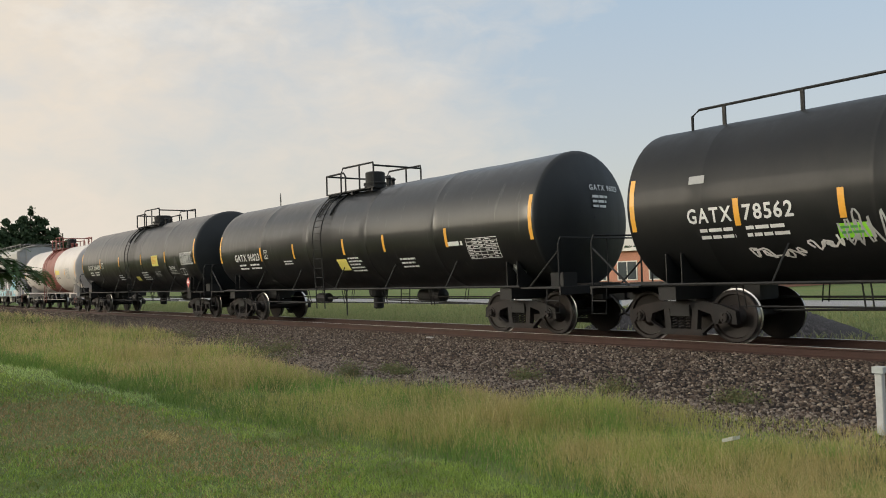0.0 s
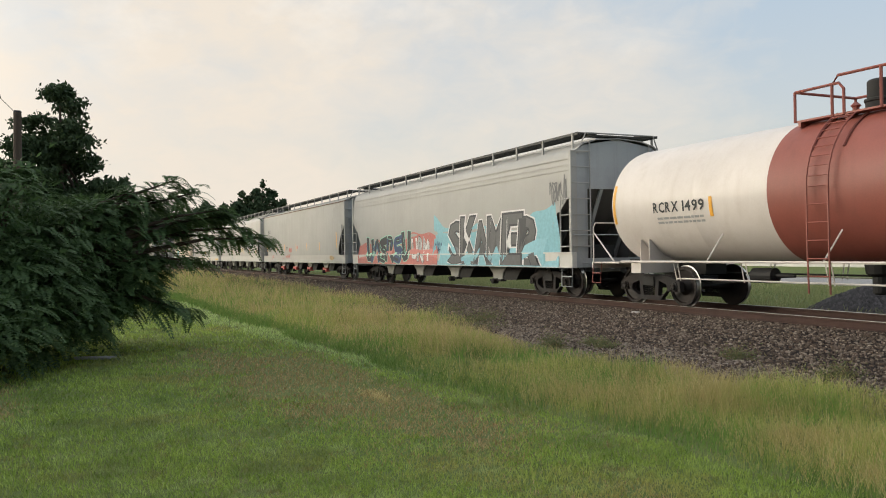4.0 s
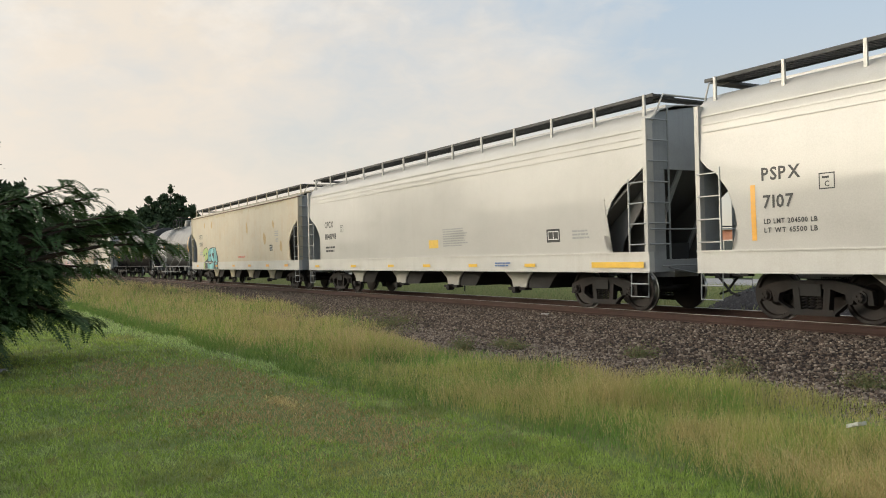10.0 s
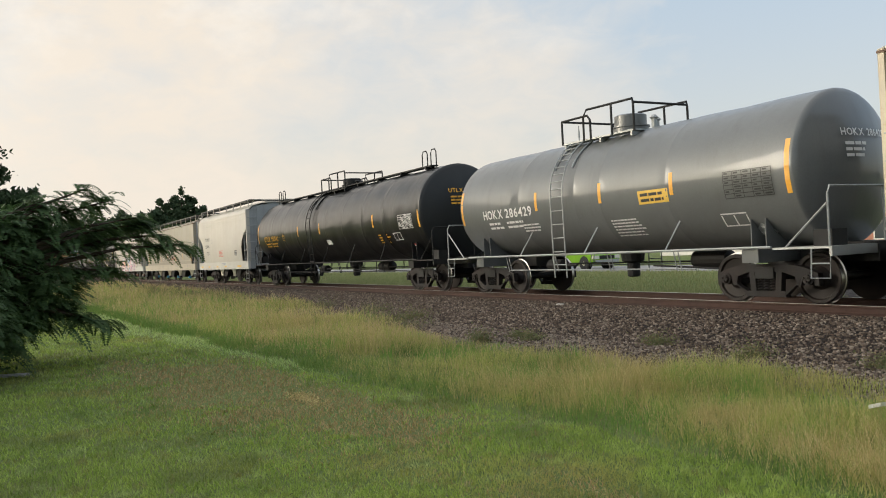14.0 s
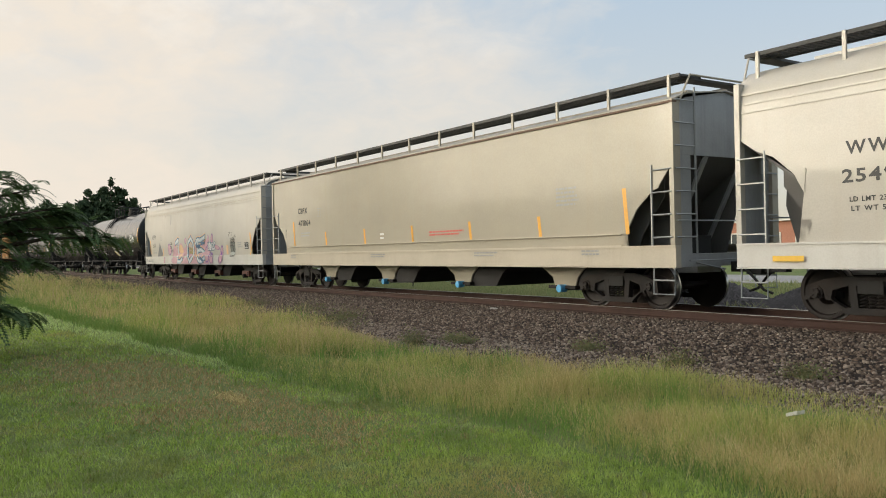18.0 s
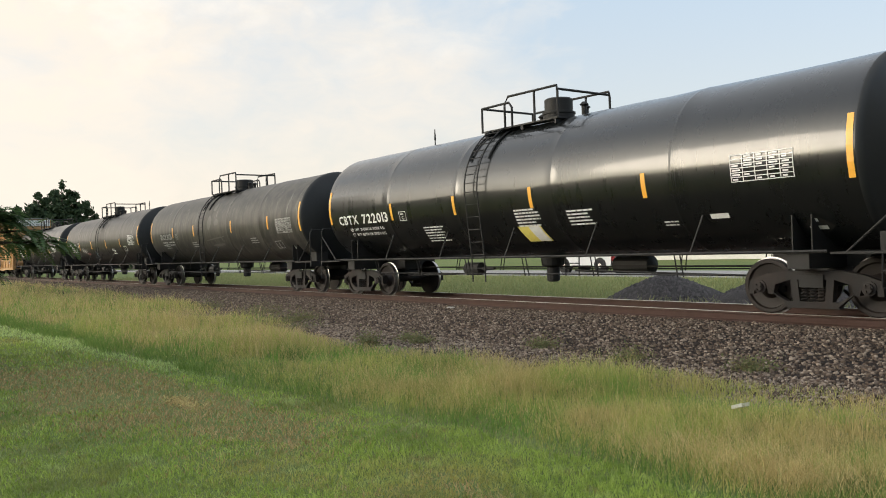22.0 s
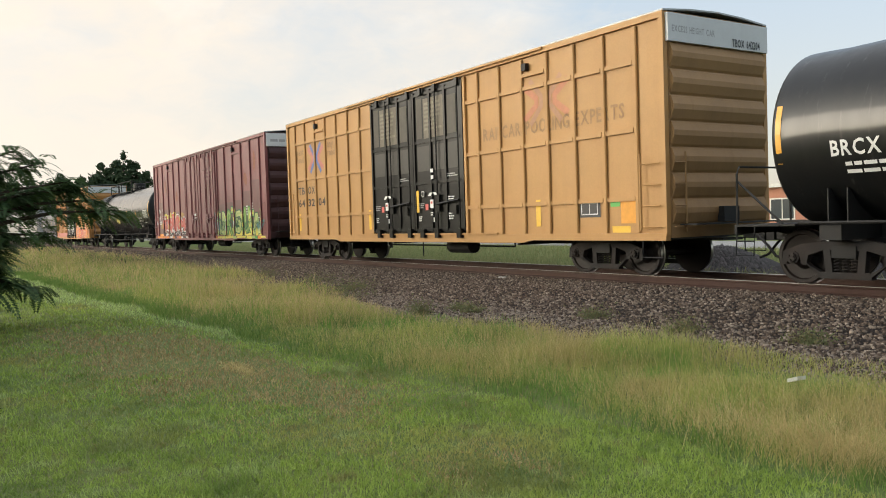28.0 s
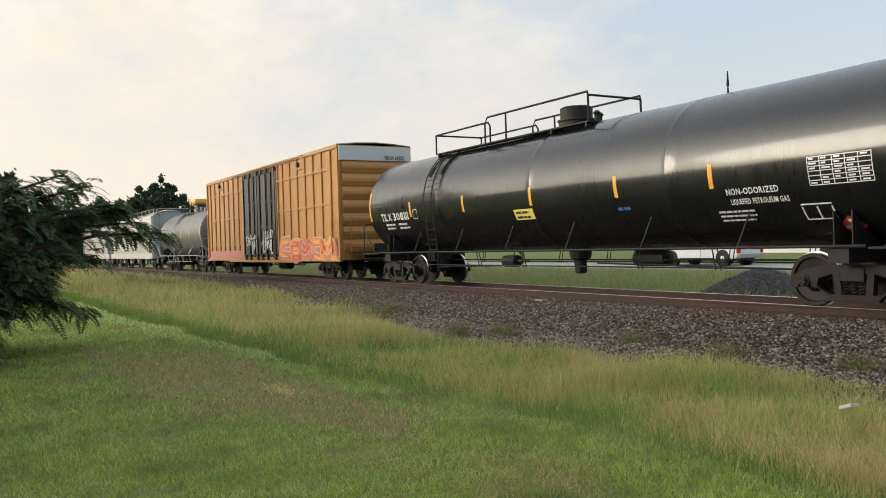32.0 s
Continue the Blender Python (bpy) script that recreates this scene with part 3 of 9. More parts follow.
def clump_noise(x, y, scale, seed):
    rng = np.random.default_rng(seed)
    out = np.zeros(len(x))
    for k in range(7):
        a, p = rng.uniform(0, 2 * np.pi), rng.uniform(0, 6.3)
        f = scale * rng.uniform(0.6, 2.4)
        out += np.sin((x * np.cos(a) + y * np.sin(a)) * f + p)
    return out / 7


LAWN = island_material("lawn_blades", ((0.208, 0.299, 0.053), (0.305, 0.407, 0.078), (0.416, 0.509, 0.117), (0.250, 0.348, 0.064), (0.350, 0.454, 0.091)), 0.8, ((0.420, 0.340, 0.125), 0.55, 0.54, 0.64), 0.25,
                       tufts=(((0.105, 0.175, 0.038), 1.1, 0.50, 0.62, 0.65), ((0.440, 0.520, 0.210), 2.4, 0.54, 0.66, 0.6), ((0.250, 0.190, 0.085), 2.9, 0.58, 0.66, 0.7), ((0.085, 0.130, 0.034), 5.5, 0.58, 0.66, 0.6)))
TALL_GREEN = island_material("tall_grass_green", ((0.217, 0.265, 0.064), (0.360, 0.398, 0.101), (0.519, 0.493, 0.164), (0.281, 0.334, 0.076), (0.419, 0.435, 0.122)), 0.75, ((0.470, 0.360, 0.165), 0.55, 0.46, 0.58), 0.3,
                             tufts=(((0.150, 0.310, 0.055), 0.75, 0.50, 0.58, 0.85), ((0.075, 0.115, 0.032), 1.7, 0.55, 0.63, 0.7), ((0.560, 0.450, 0.200), 1.3, 0.57, 0.64, 0.35)))
TALL_DRY = island_material("tall_grass_dry", ((0.600, 0.470, 0.215), (0.670, 0.555, 0.270), (0.520, 0.400, 0.175), (0.470, 0.365, 0.155)), 0.8, None, 0.35)
SEED = island_material("seed_heads", ((0.520, 0.370, 0.215), (0.580, 0.430, 0.250), (0.440, 0.320, 0.170), (0.480, 0.400, 0.190)), 0.85, None, 0.35)
FIELD = island_material("field_blades", ((0.20, 0.235, 0.095), (0.27, 0.295, 0.125), (0.33, 0.335, 0.155), (0.30, 0.28, 0.14)), 0.85, None, 0.25)
# brighter lawn colour that stands in for light beyond the tree's shade
LIT_LAWN = island_material("lit_lawn_blades", ((0.34, 0.46, 0.150), (0.42, 0.53, 0.195), (0.48, 0.57, 0.230)), 0.8, None, 0.25)
BARE = island_material("bare_blades", ((0.335, 0.215, 0.105), (0.430, 0.290, 0.148), (0.370, 0.290, 0.120), (0.540, 0.395, 0.220)), 0.9)
# dark green with the shaded foot of the tall grass painted in
EDGE_SHADE = island_material("edge_shade_blades", ((0.10, 0.175, 0.036), (0.14, 0.235, 0.050), (0.18, 0.275, 0.060), (0.21, 0.26, 0.070)), 0.8, None, 0.25)


def view_scatter(rng, n, near, far, az0, az1, power=1.6):
    """Points on the ground, thinning out with distance from the lawn's near end."""
    r = near * (far / near) ** (rng.uniform(0, 1, n) ** (1 / power))
    a = np.radians(rng.uniform(az0, az1, n))
    return -np.sin(a) * r, np.cos(a) * r, r


def spot(x, y, cx, cy, rx, ry):
    return np.exp(-((x - cx) / rx) ** 2 - ((y - cy) / ry) ** 2)


def mown_edge(x, y):
    """Where the mower stops."""
    return np.interp(x, (-70, -32, -20, -12, -7, -3, 2), (3.6, 3.15, 3.6, 3.95, 4.3, 4.42, 4.4)) + 0.26 * clump_noise(x, y, 0.9, 2) + 0.16 * clump_noise(x, y, 3.2, 6)


def gravel_edge(x, y):
    """Where the rough grass thins out into the ballast."""
    return np.interp(x, (-75, -43, -26, -17, -13.6, -10.7, -8.7, -7, -5), (10.9, 10.2, 9.3, 8.2, 7.25, 7.15, 7.35, 7.8, 8.1)) + 0.55 * clump_noise(x, y, 1.3, 4) + 0.25 * clump_noise(x, y, 4.5, 14)


def build_lawn():
    rng = np.random.default_rng(11)
    x, y, r = view_scatter(rng, 470000, 2.3, 60, 18, 104, 1.0)
    x2, y2, r2 = view_scatter(rng, 240000, 0.3, 26, 100, 382, 1.2)
    x3, y3, r3 = view_scatter(rng, 50000, 0.2, 2.5, 0, 360, 1.8)
    x, y, r = np.concatenate([x, x2, x3]), np.concatenate([y, y2, y3]), np.concatenate([r, r2 * 1.6, r3])
    keep = (y < mown_edge(x, y)) & (y > -14)
    x, y, r = x[keep], y[keep], r[keep]
    c = clump_noise(x, y, 2.2, 1) + 0.8 * clump_noise(x, y, 7.0, 17)
    h = np.clip((0.030 + 0.024 * rng.random(len(x)) + 0.016 * c) * (1 + r / 40), 0.014, None)
    rag = 0.55 + 0.9 * clump_noise(x, y, 2.8, 12) + 0.7 * clump_noise(x, y, 9.0, 33)
    worn = 1.5 * spot(x, y, -10.2, 2.55, 2.5, 0.75) + 0.8 * spot(x, y, -8.5, 2.95, 1.4, 0.4) + 0.7 * spot(x, y, -7.3, 3.2, 1.3, 0.35) + 0.7 * spot(x, y, -6.8, 3.9, 0.7, 0.2) + 0.5 * spot(x, y, -4.4, 2.75, 0.5, 0.15) + 0.45 * spot(x, y, -4.2, 3.3, 0.45, 0.12) + 0.8 * spot(x, y, -12.4, 1.9, 2.0, 0.6) + 0.6 * spot(x, y, -10.4, -0.9, 1.2, 0.25)
    dry = rng.random(len(x)) < np.clip(worn * (rag + 0.12) * 2.0, 0, 0.96)
    # lower edge of the strip whose light is painted into the blades
    low = np.interp(x, (-60, -32, -21.4, -19, -14, -11.5, -10, -9), (0.6, 1.2, 2.45, 2.85, 3.15, 3.5, 3.85, 4.6)) + 0.18 * clump_noise(x, y, 1.2, 8)
    lit_strip = (rng.random(len(x)) < np.clip((y - low) / 0.35, 0, 1) * 0.9) & ~dry
    for name, pick, mat, lab, seed in (("lawn_grass", ~dry & ~lit_strip, LAWN, "short mown green lawn grass", 21), ("lawn_grass", lit_strip, LIT_LAWN, "strip of lawn coloured brighter green as if better lit", 62), ("dry_grass", dry, BARE, "dry brown grass worn thin in the lawn", 63)):
        a, b, d = x[pick], y[pick], r[pick]
        blades(name, a, b, ground_height(a, b) - 0.004, h[pick] * (0.75 if mat is BARE else 1.0), 0.0032 + 0.00085 * d, np.random.default_rng(seed).uniform(0.2, 1.1, len(a)), mat, lab, seed, 1 if mat is LIT_LAWN else 2)
    g = np.random.default_rng(64)
    x, y = g.normal(-9.0, 0.28, 420), g.normal(3.05, 0.07, 420)
    blades("straw", x, y, ground_height(x, y), g.uniform(0.02, 0.05, len(x)), np.full(len(x), 0.014), g.uniform(0.6, 1.4, len(x)), TALL_DRY, "pale straw lying on a bare spot of the lawn", 65)


def build_rough_grass():
    for name, mat, n, lo, hi, seed, lab in (("tall_grass", TALL_GREEN, 330000, 0.15, 0.40, 31, "unmown green grass beside the track"), ("dry_grass", TALL_DRY, 150000, 0.24, 0.46, 32, "dry straw-coloured grass stems beside the track"), ("seed_grass", SEED, 120000, 0.26, 0.50, 33, "pinkish brown seeding grass beside the ballast")):
        g = np.random.default_rng(seed)
        x, y, r = view_scatter(g, n, 4.0, 95, 8, 92, 1.05)
        x2, y2, r2 = view_scatter(g, n // 12, 4.0, 50, -88, 8, 1.1)
        x, y, r = np.concatenate([x, x2]), np.concatenate([y, y2]), np.concatenate([r, r2])
        c, d = clump_noise(x, y, 1.1, 5), clump_noise(x, y, 0.55, 9)
        e0, e1 = mown_edge(x, y), gravel_edge(x, y)
        depth, rest = y - e0, e1 - y
        thin = np.clip(1.1 - 0.4 * spot(x, y, -5.6, 6.4, 2.0, 0.8), 0, 1)
        if mat is TALL_GREEN:
            want = np.ones(len(x))
        elif mat is TALL_DRY:
            want = 0.10 + 0.75 * np.clip(d + 0.15, 0, 1) + 0.95 * spot(x, y, -3.4, 5.0, 1.1, 0.40) + 0.5 * spot(x, y, -5.6, 5.0, 1.2, 0.35) + 0.4 * spot(x, y, -8.5, 5.4, 2.5, 0.5) + 0.3 * (x < -13) * np.clip(depth / 1.5, 0, 1)
            want *= np.clip(depth / 0.5, 0.1, 1) * thin
        else:
            want = 0.9 * np.exp(-(rest / 0.55) ** 2) * np.clip(0.7 + 1.2 * d, 0.1, 1) + 0.85 * (x < -12) * np.clip(depth / 1.2, 0, 1) * np.clip(0.4 + 1.5 * clump_noise(x, y, 0.8, 19), 0, 1)
        keep = (depth > 0) & (rest > 0) & (g.random(len(x)) < np.clip(0.35 + depth / 0.7, 0, 1)) & (g.random(len(x)) < want)
        x, y, r, c, depth, rest = x[keep], y[keep], r[keep], c[keep], depth[keep], rest[keep]
        rise = np.clip(0.20 + depth / (1.5 + 0.8 * clump_noise(x, y, 1.0, 23)), 0.2, 1) * np.clip(0.34 + rest / 1.6, 0.34, 1)
        h = (lo + (hi - lo) * g.random(len(x))) * np.clip(0.85 + 1.0 * c + 0.35 * clump_noise(x, y, 3.5, 27), 0.3, 1.8) * rise * np.interp(r, (8, 40), (1, 1.25))
        blades(name, x, y, ground_height(x, y) - 0.01, np.clip(h, 0.05, None), (0.0034 if mat is TALL_GREEN else 0.0022) + 0.00048 * r, g.uniform(0.1, 0.8, len(x)), mat, lab, seed + 5, 2)
    # a dark fringe where the mower stops; its colour holds the tall grass's shade
    g = np.random.default_rng(71)
    x = -2.5 - 36 * g.random(26000) ** 1.6
    y = mown_edge(x, 0 * x + 4.2) - 0.06 + np.abs(g.normal(0, 0.42, len(x)))
    keep = g.random(len(x)) < (0.5 + 0.9 * clump_noise(x, y, 1.9, 14)) * np.interp(x, (-12, -8, -3), (1, 0.6, 0.35))
    x, y = x[keep], y[keep]
    blades("edge_grass", x, y, ground_height(x, y) - 0.005, g.uniform(0.06, 0.20, len(x)), 0.004 + 0.0005 * np.hypot(x, y), g.uniform(0.2, 0.8, len(x)), EDGE_SHADE, "grass fringe along the mown edge, coloured dark green for the shade there", 72)
    x, y = g.normal(-3.2, 0.6, 1500), g.normal(4.95, 0.22, 1500)
    blades("dry_grass", x, y, ground_height(x, y) - 0.005, g.uniform(0.16, 0.34, len(x)), np.full(len(x), 0.004), g.uniform(0.5, 1.3, len(x)), TALL_DRY, "patch of flattened straw-coloured grass", 73)
    # beyond the track
    g = np.random.default_rng(44)
    x, y = g.uniform(-75, 6, 60000), g.uniform(16.8, 29.5, 60000)
    blades("field_grass", x, y, ground_height(x, y) - 0.01, g.uniform(0.08, 0.3, len(x)), np.full(len(x), 0.03), g.uniform(0.2, 0.8, len(x)), FIELD, "green field grass between track and road", 45)


build_lawn()
build_rough_grass()


def build_road():
    bm = boxes((-420, 120, 30.6, 37.4, -0.3, -0.03))
    mat = ground_material("road_asphalt", (0.30, 0.29, 0.275), (0.26, 0.25, 0.24), (0.20, 0.195, 0.19), scale=0.8, patch=0.4, fine=45, bump=0.2)
    tagged(new("road", mesh_of("road", bm, mat)), "pale grey worn asphalt road beyond the track", "road", kind="structure")


build_road()

# ---- lettering ----
GLYPHS = {}


def cut_glyphs():
    for ch in "ABCDEFGHIJKLMNOPQRSTUVWXYZ0123456789-.!anyrodextl":
        cu = bpy.data.curves.new("glyph", "FONT")
        cu.body, cu.offset, cu.resolution_u = ch, 0.022, 2
        ob = new("glyph", cu)
        me = ob.to_mesh()
        co = np.array([v.co[:] for v in me.vertices])
        GLYPHS[ch] = (co, [tuple(p.vertices) for p in me.polygons])
        ob.to_mesh_clear()
        bpy.data.objects.remove(ob)
        bpy.data.curves.remove(cu)


cut_glyphs()
FAT = {}


def cut_fat(letters):
    """Swollen block letters in three thicknesses for sprayed words, each fitted to a unit square."""
    for ch in letters:
        for k, fat in enumerate((0.0, 0.032, 0.055)):
            cu = bpy.data.curves.new("glyph", "FONT")
            cu.body, cu.offset, cu.resolution_u = ch, 0.028 + fat, 2
            ob = new("glyph", cu)
            me = ob.to_mesh()
            co = np.array([v.co[:] for v in me.vertices])
            if k == 0:
                lo, hi = co[:, :2].min(0), co[:, :2].max(0)
            FAT[ch, k] = ((co[:, :2] - lo) / (hi - lo), [tuple(p.vertices) for p in me.polygons])
            ob.to_mesh_clear()
            bpy.data.objects.remove(ob)
            bpy.data.curves.remove(cu)


cut_fat("SKAMERPLOINGU")


def text_shape(s, size, gap=0.10):
    """Vertices (n, 2) and faces of a line of letters, starting at 0."""
    vs, fs, x, n = [], [], 0.0, 0
    for ch in s:
        if ch == " ":
            x += 0.42
            continue
        co, fa = GLYPHS[ch]
        lo, hi = co[:, 0].min(), co[:, 0].max()
        vs.append(np.stack([co[:, 0] - lo + x, co[:, 1]], 1))
        fs += [tuple(k + n for k in f) for f in fa]
        n += len(co)
        x += hi - lo + gap
    return np.concatenate(vs) * size / 0.72, fs


def flat_side(w):
    return lambda x, z, z0, off: (x, -w - off, z)


def round_side(radius, zc):
    def at(x, z, z0, off):
        a = math.asin(max(-1, min(1, (z0 - zc) / radius))) + (z - z0) / radius
        return (x, -(radius + off) * math.cos(a), zc + (radius + off) * math.sin(a))
    return at


def end_face(x_end):
    """The end that looks along +x: letters run from the near side to the far side."""
    return lambda x, z, z0, off: (x_end + off, x, z)


def letter(parent, s, size, x, z, material, surf, width=None, off=0.012, name="reporting_mark"):
    v, fs = text_shape(s, size)
    if width:
        v[:, 0] *= width / v[:, 0].max()
    bm = bmesh.new()
    vv = [bm.verts.new(surf(x + a, z + b, z, off)) for a, b in v]
    for f in fs:
        try:
            bm.faces.new([vv[k] for k in f])
        except ValueError:
            pass
    return part(name, bm, material, parent)


def patch(bm, surf, x0, x1, z0, z1, off=0.008, n=1, skew=0.0):
    cols = []
    for k in range(n + 1):
        z = z0 + (z1 - z0) * k / n
        d = skew * k / n
        cols.append((bm.verts.new(surf(x0 + d, z, z0, off)), bm.verts.new(surf(x1 + d, z, z0, off))))
    for a, b in zip(cols, cols[1:]):
        bm.faces.new((a[0], a[1], b[1], b[0]))
    return bm


def bars(parent, x, z, w, rows, h, material, surf, seed=1, name="small_lettering", off=0.011, gap=1.9, words=(3, 9)):
    """Lines of writing too small to read."""
    rng = random.Random(seed)
    bm = bmesh.new()
    for r in range(rows):
        a, zz = x, z - r * h * gap
        end = x + w * rng.uniform(0.7, 1)
        while a < end:
            b = min(a + h * rng.uniform(*words) * 0.5, end)
            patch(bm, surf, a, b, zz, zz + h, off)
            a = b + h * 0.5
    return part(name, bm, material, parent)


def stripe(parent, x, z0, z1, surf, material=ORANGE, w=0.10, skew=0.0, off=0.008, name="reflector"):
    return part(name, patch(bmesh.new(), surf, x, x + w, z0, z1, off, 4, skew), material, parent, "amber reflective strip")


def panel_grid(parent, x, z, w, h, surf, ink, rows, cols, name="data_panel"):
    """A framed table of figures."""
    bm = bmesh.new()
    t = 0.014
    for k in range(rows + 1):
        zz = z + (h - t) * k / rows
        patch(bm, surf, x, x + w, zz, zz + t, 0.012)
    for k in range(cols + 1):
        xx = x + (w - t) * k / cols
        patch(bm, surf, xx, xx + t, z, z + h, 0.0125, 3)
    rng = random.Random(int(x * 10) + rows)
    for r in range(rows):
        for c in range(cols):
            if rng.random() < 0.8:
                x0, z0 = x + w * (c + 0.15) / cols, z + h * (r + 0.35) / rows
                patch(bm, surf, x0, x0 + w * rng.uniform(0.35, 0.7) / cols, z0, z0 + h * 0.36 / rows, 0.0125)
    return part(name, bm, ink, parent)


def framed_square(parent, x, z, w, h, surf, ink, name="plate_mark", letter_in="", split=False):
    bm = bmesh.new()
    t = max(0.018, w * 0.05)
    patch(bm, surf, x, x + w, z, z + t, 0.013)
    patch(bm, surf, x, x + w, z + h - t, z + h, 0.013)
    patch(bm, surf, x, x + t, z, z + h, 0.013, n=2)
    patch(bm, surf, x + w - t, x + w, z, z + h, 0.013, n=2)
    if split:
        patch(bm, surf, x + w * 0.48, x + w * 0.48 + t, z, z + h, 0.013, n=2)
    ob = part(name, bm, ink, parent)
    if letter_in:
        letter(parent, letter_in, h * 0.34, x + w * 0.36, z + h * 0.16, ink, surf, name="plate_letter")
        bars(parent, x + w * 0.2, z + h * 0.66, w * 0.6, 1, h * 0.13, ink, surf)
    return ob


def decal(parent, x, z, w, h, surf, material, name="label_plate", n=3, off=0.01, skew=0.0, label=""):
    return part(name, patch(bmesh.new(), surf, x, x + w, z, z + h, off, n, skew), material, parent, label)


def diamond(parent, x, z, r, surf, material=RED_INK):
    bm = bmesh.new()
    bm.faces.new([bm.verts.new(surf(x + a * r, z + b * r, z, 0.018)) for a, b in ((0, -1), (1, 0), (0, 1), (-1, 0))])
    ob = part("hazard_placard", bm, material, parent, "red diamond hazard placard")
    bm = bmesh.new()
    patch(bm, surf, x - r * 0.55, x + r * 0.55, z - r * 0.16, z + r * 0.16, 0.022)
    patch(bm, surf, x - r * 0.15, x + r * 0.15, z + r * 0.3, z + r * 0.55, 0.022)
    part("placard_mark", bm, WHITE, parent)
    return ob


def ribbon(bm, pts, width, surf, z0, off):
    """A brush stroke as a strip of quads with cut ends."""
    p = [Vector(q) for q in pts]
    if len(p) > 2:
        cut = [p[0]]
        for a, b in zip(p, p[1:]):
            cut += [a.lerp(b, 0.22), a.lerp(b, 0.78)]
        p = cut + [p[-1]]
    fine = [p[0]]
    for a, b in zip(p, p[1:]):
        m = max(1, math.ceil((b - a).length / 0.13))
        fine += [a.lerp(b, q / m) for q in range(1, m + 1)]
    p = fine
    across = max(1, math.ceil(width / 0.12))
    prev = None
    for k, q in enumerate(p):
        d = (p[min(k + 1, len(p) - 1)] - p[max(k - 1, 0)])
        d = d.normalized() if d.length else Vector((1, 0))
        nrm = Vector((-d.y, d.x)) * width * 0.5
        e = q - d * width * 0.4 if k == 0 else q + d * width * 0.4 if k == len(p) - 1 else q
        cur = [bm.verts.new(surf(e.x + nrm.x * t, e.y + nrm.y * t, z0, off)) for t in (2 * q / across - 1 for q in range(across + 1))]
        if prev:
            for a in range(across):
                bm.faces.new((prev[a], cur[a], cur[a + 1], prev[a + 1]))
        prev = cur


STROKES = (((0, 0), (0.1, 1), (0.75, 0.9), (0.3, 0.5), (0.9, 0)), ((0.8, 0.9), (0.1, 0.85), (0.2, 0.45), (0.85, 0.4), (0.8, 0.05), (0.05, 0.1)),
           ((0, 0), (0.45, 1), (0.9, 0.05)), ((0.1, 1), (0.15, 0.1), (0.85, 0.15), (0.9, 0.95)), ((0, 0), (0.05, 0.95), (0.5, 0.35), (0.9, 1), (0.95, 0)),
           ((0.85, 0.95), (0.1, 0.9), (0.12, 0.1), (0.9, 0.05)), ((0.1, 0), (0.15, 1), (0.85, 0.1), (0.9, 1)), ((0.1, 0.95), (0.9, 1), (0.45, 0.95), (0.5, 0)))


def backdrop(parent, x, z, w, h, mat, surf, seed, off=0.002, base_off=0.0, label=""):
    """A sprayed cloud of colour with a ragged upper edge."""
    rng = random.Random(seed)
    bm = bmesh.new()
    n = max(10, int(w * 5))
    ph = [rng.uniform(0, 6.3) for q in range(4)]
    prev = None
    for k in range(n + 1):
        t = k / n
        top = z + h * (0.80 + 0.14 * math.sin(5 * t + ph[0]) + 0.10 * math.sin(13 * t + ph[1]) + 0.06 * math.sin(31 * t + ph[2])) * min(1, 0.45 + 3 * w * t, 0.45 + 3 * w * (1 - t))
        cur = [bm.verts.new(surf(x + w * t, z + (top - z) * q / 4, z, base_off + off)) for q in range(5)]
        if prev:
            for q in range(4):
                bm.faces.new((prev[q], cur[q], cur[q + 1], prev[q + 1]))
        prev = cur
    part("sprayed_cloud", bm, mat, parent, label)


def sprayed_word(parent, word, x, z, w, h, fill, outline, edge, surf, seed, lift=0.0):
    """Tall leaning block letters that crowd into one another, each letter a part with its coats."""
    rng = random.Random(seed)
    n = len(word)
    lw = w / n
    for k, ch in enumerate(word):
        x0, up, hh = x + k * lw, rng.uniform(-0.03, 0.03) * h, h * (1 + 0.06 * math.sin(2.1 * k))
        lean = rng.uniform(-0.06, 0.10) * lw
        holder = None
        for lay, mat, off in ((2, edge, 0.006), (1, outline, 0.009), (0, fill[k % len(fill)], 0.012)):
            co, fs = FAT[ch, lay]
            bm = bmesh.new()
            vv = []
            for a, b in co:
                zz = z + up + b * hh
                vv.append(bm.verts.new(surf(x0 + a * lw * 1.2 + lean * b + 0.05 * math.sin(3 * b + k), max(z - 0.02, zz), z, off + lift + 0.0004 * k)))
            for f in fs:
                try:
                    bm.faces.new([vv[q] for q in f])
                except ValueError:
                    pass
            if holder is None:
                holder = part("sprayed_letter", bm, mat, parent)
            else:
                part("paint_coat", bm, mat, holder)


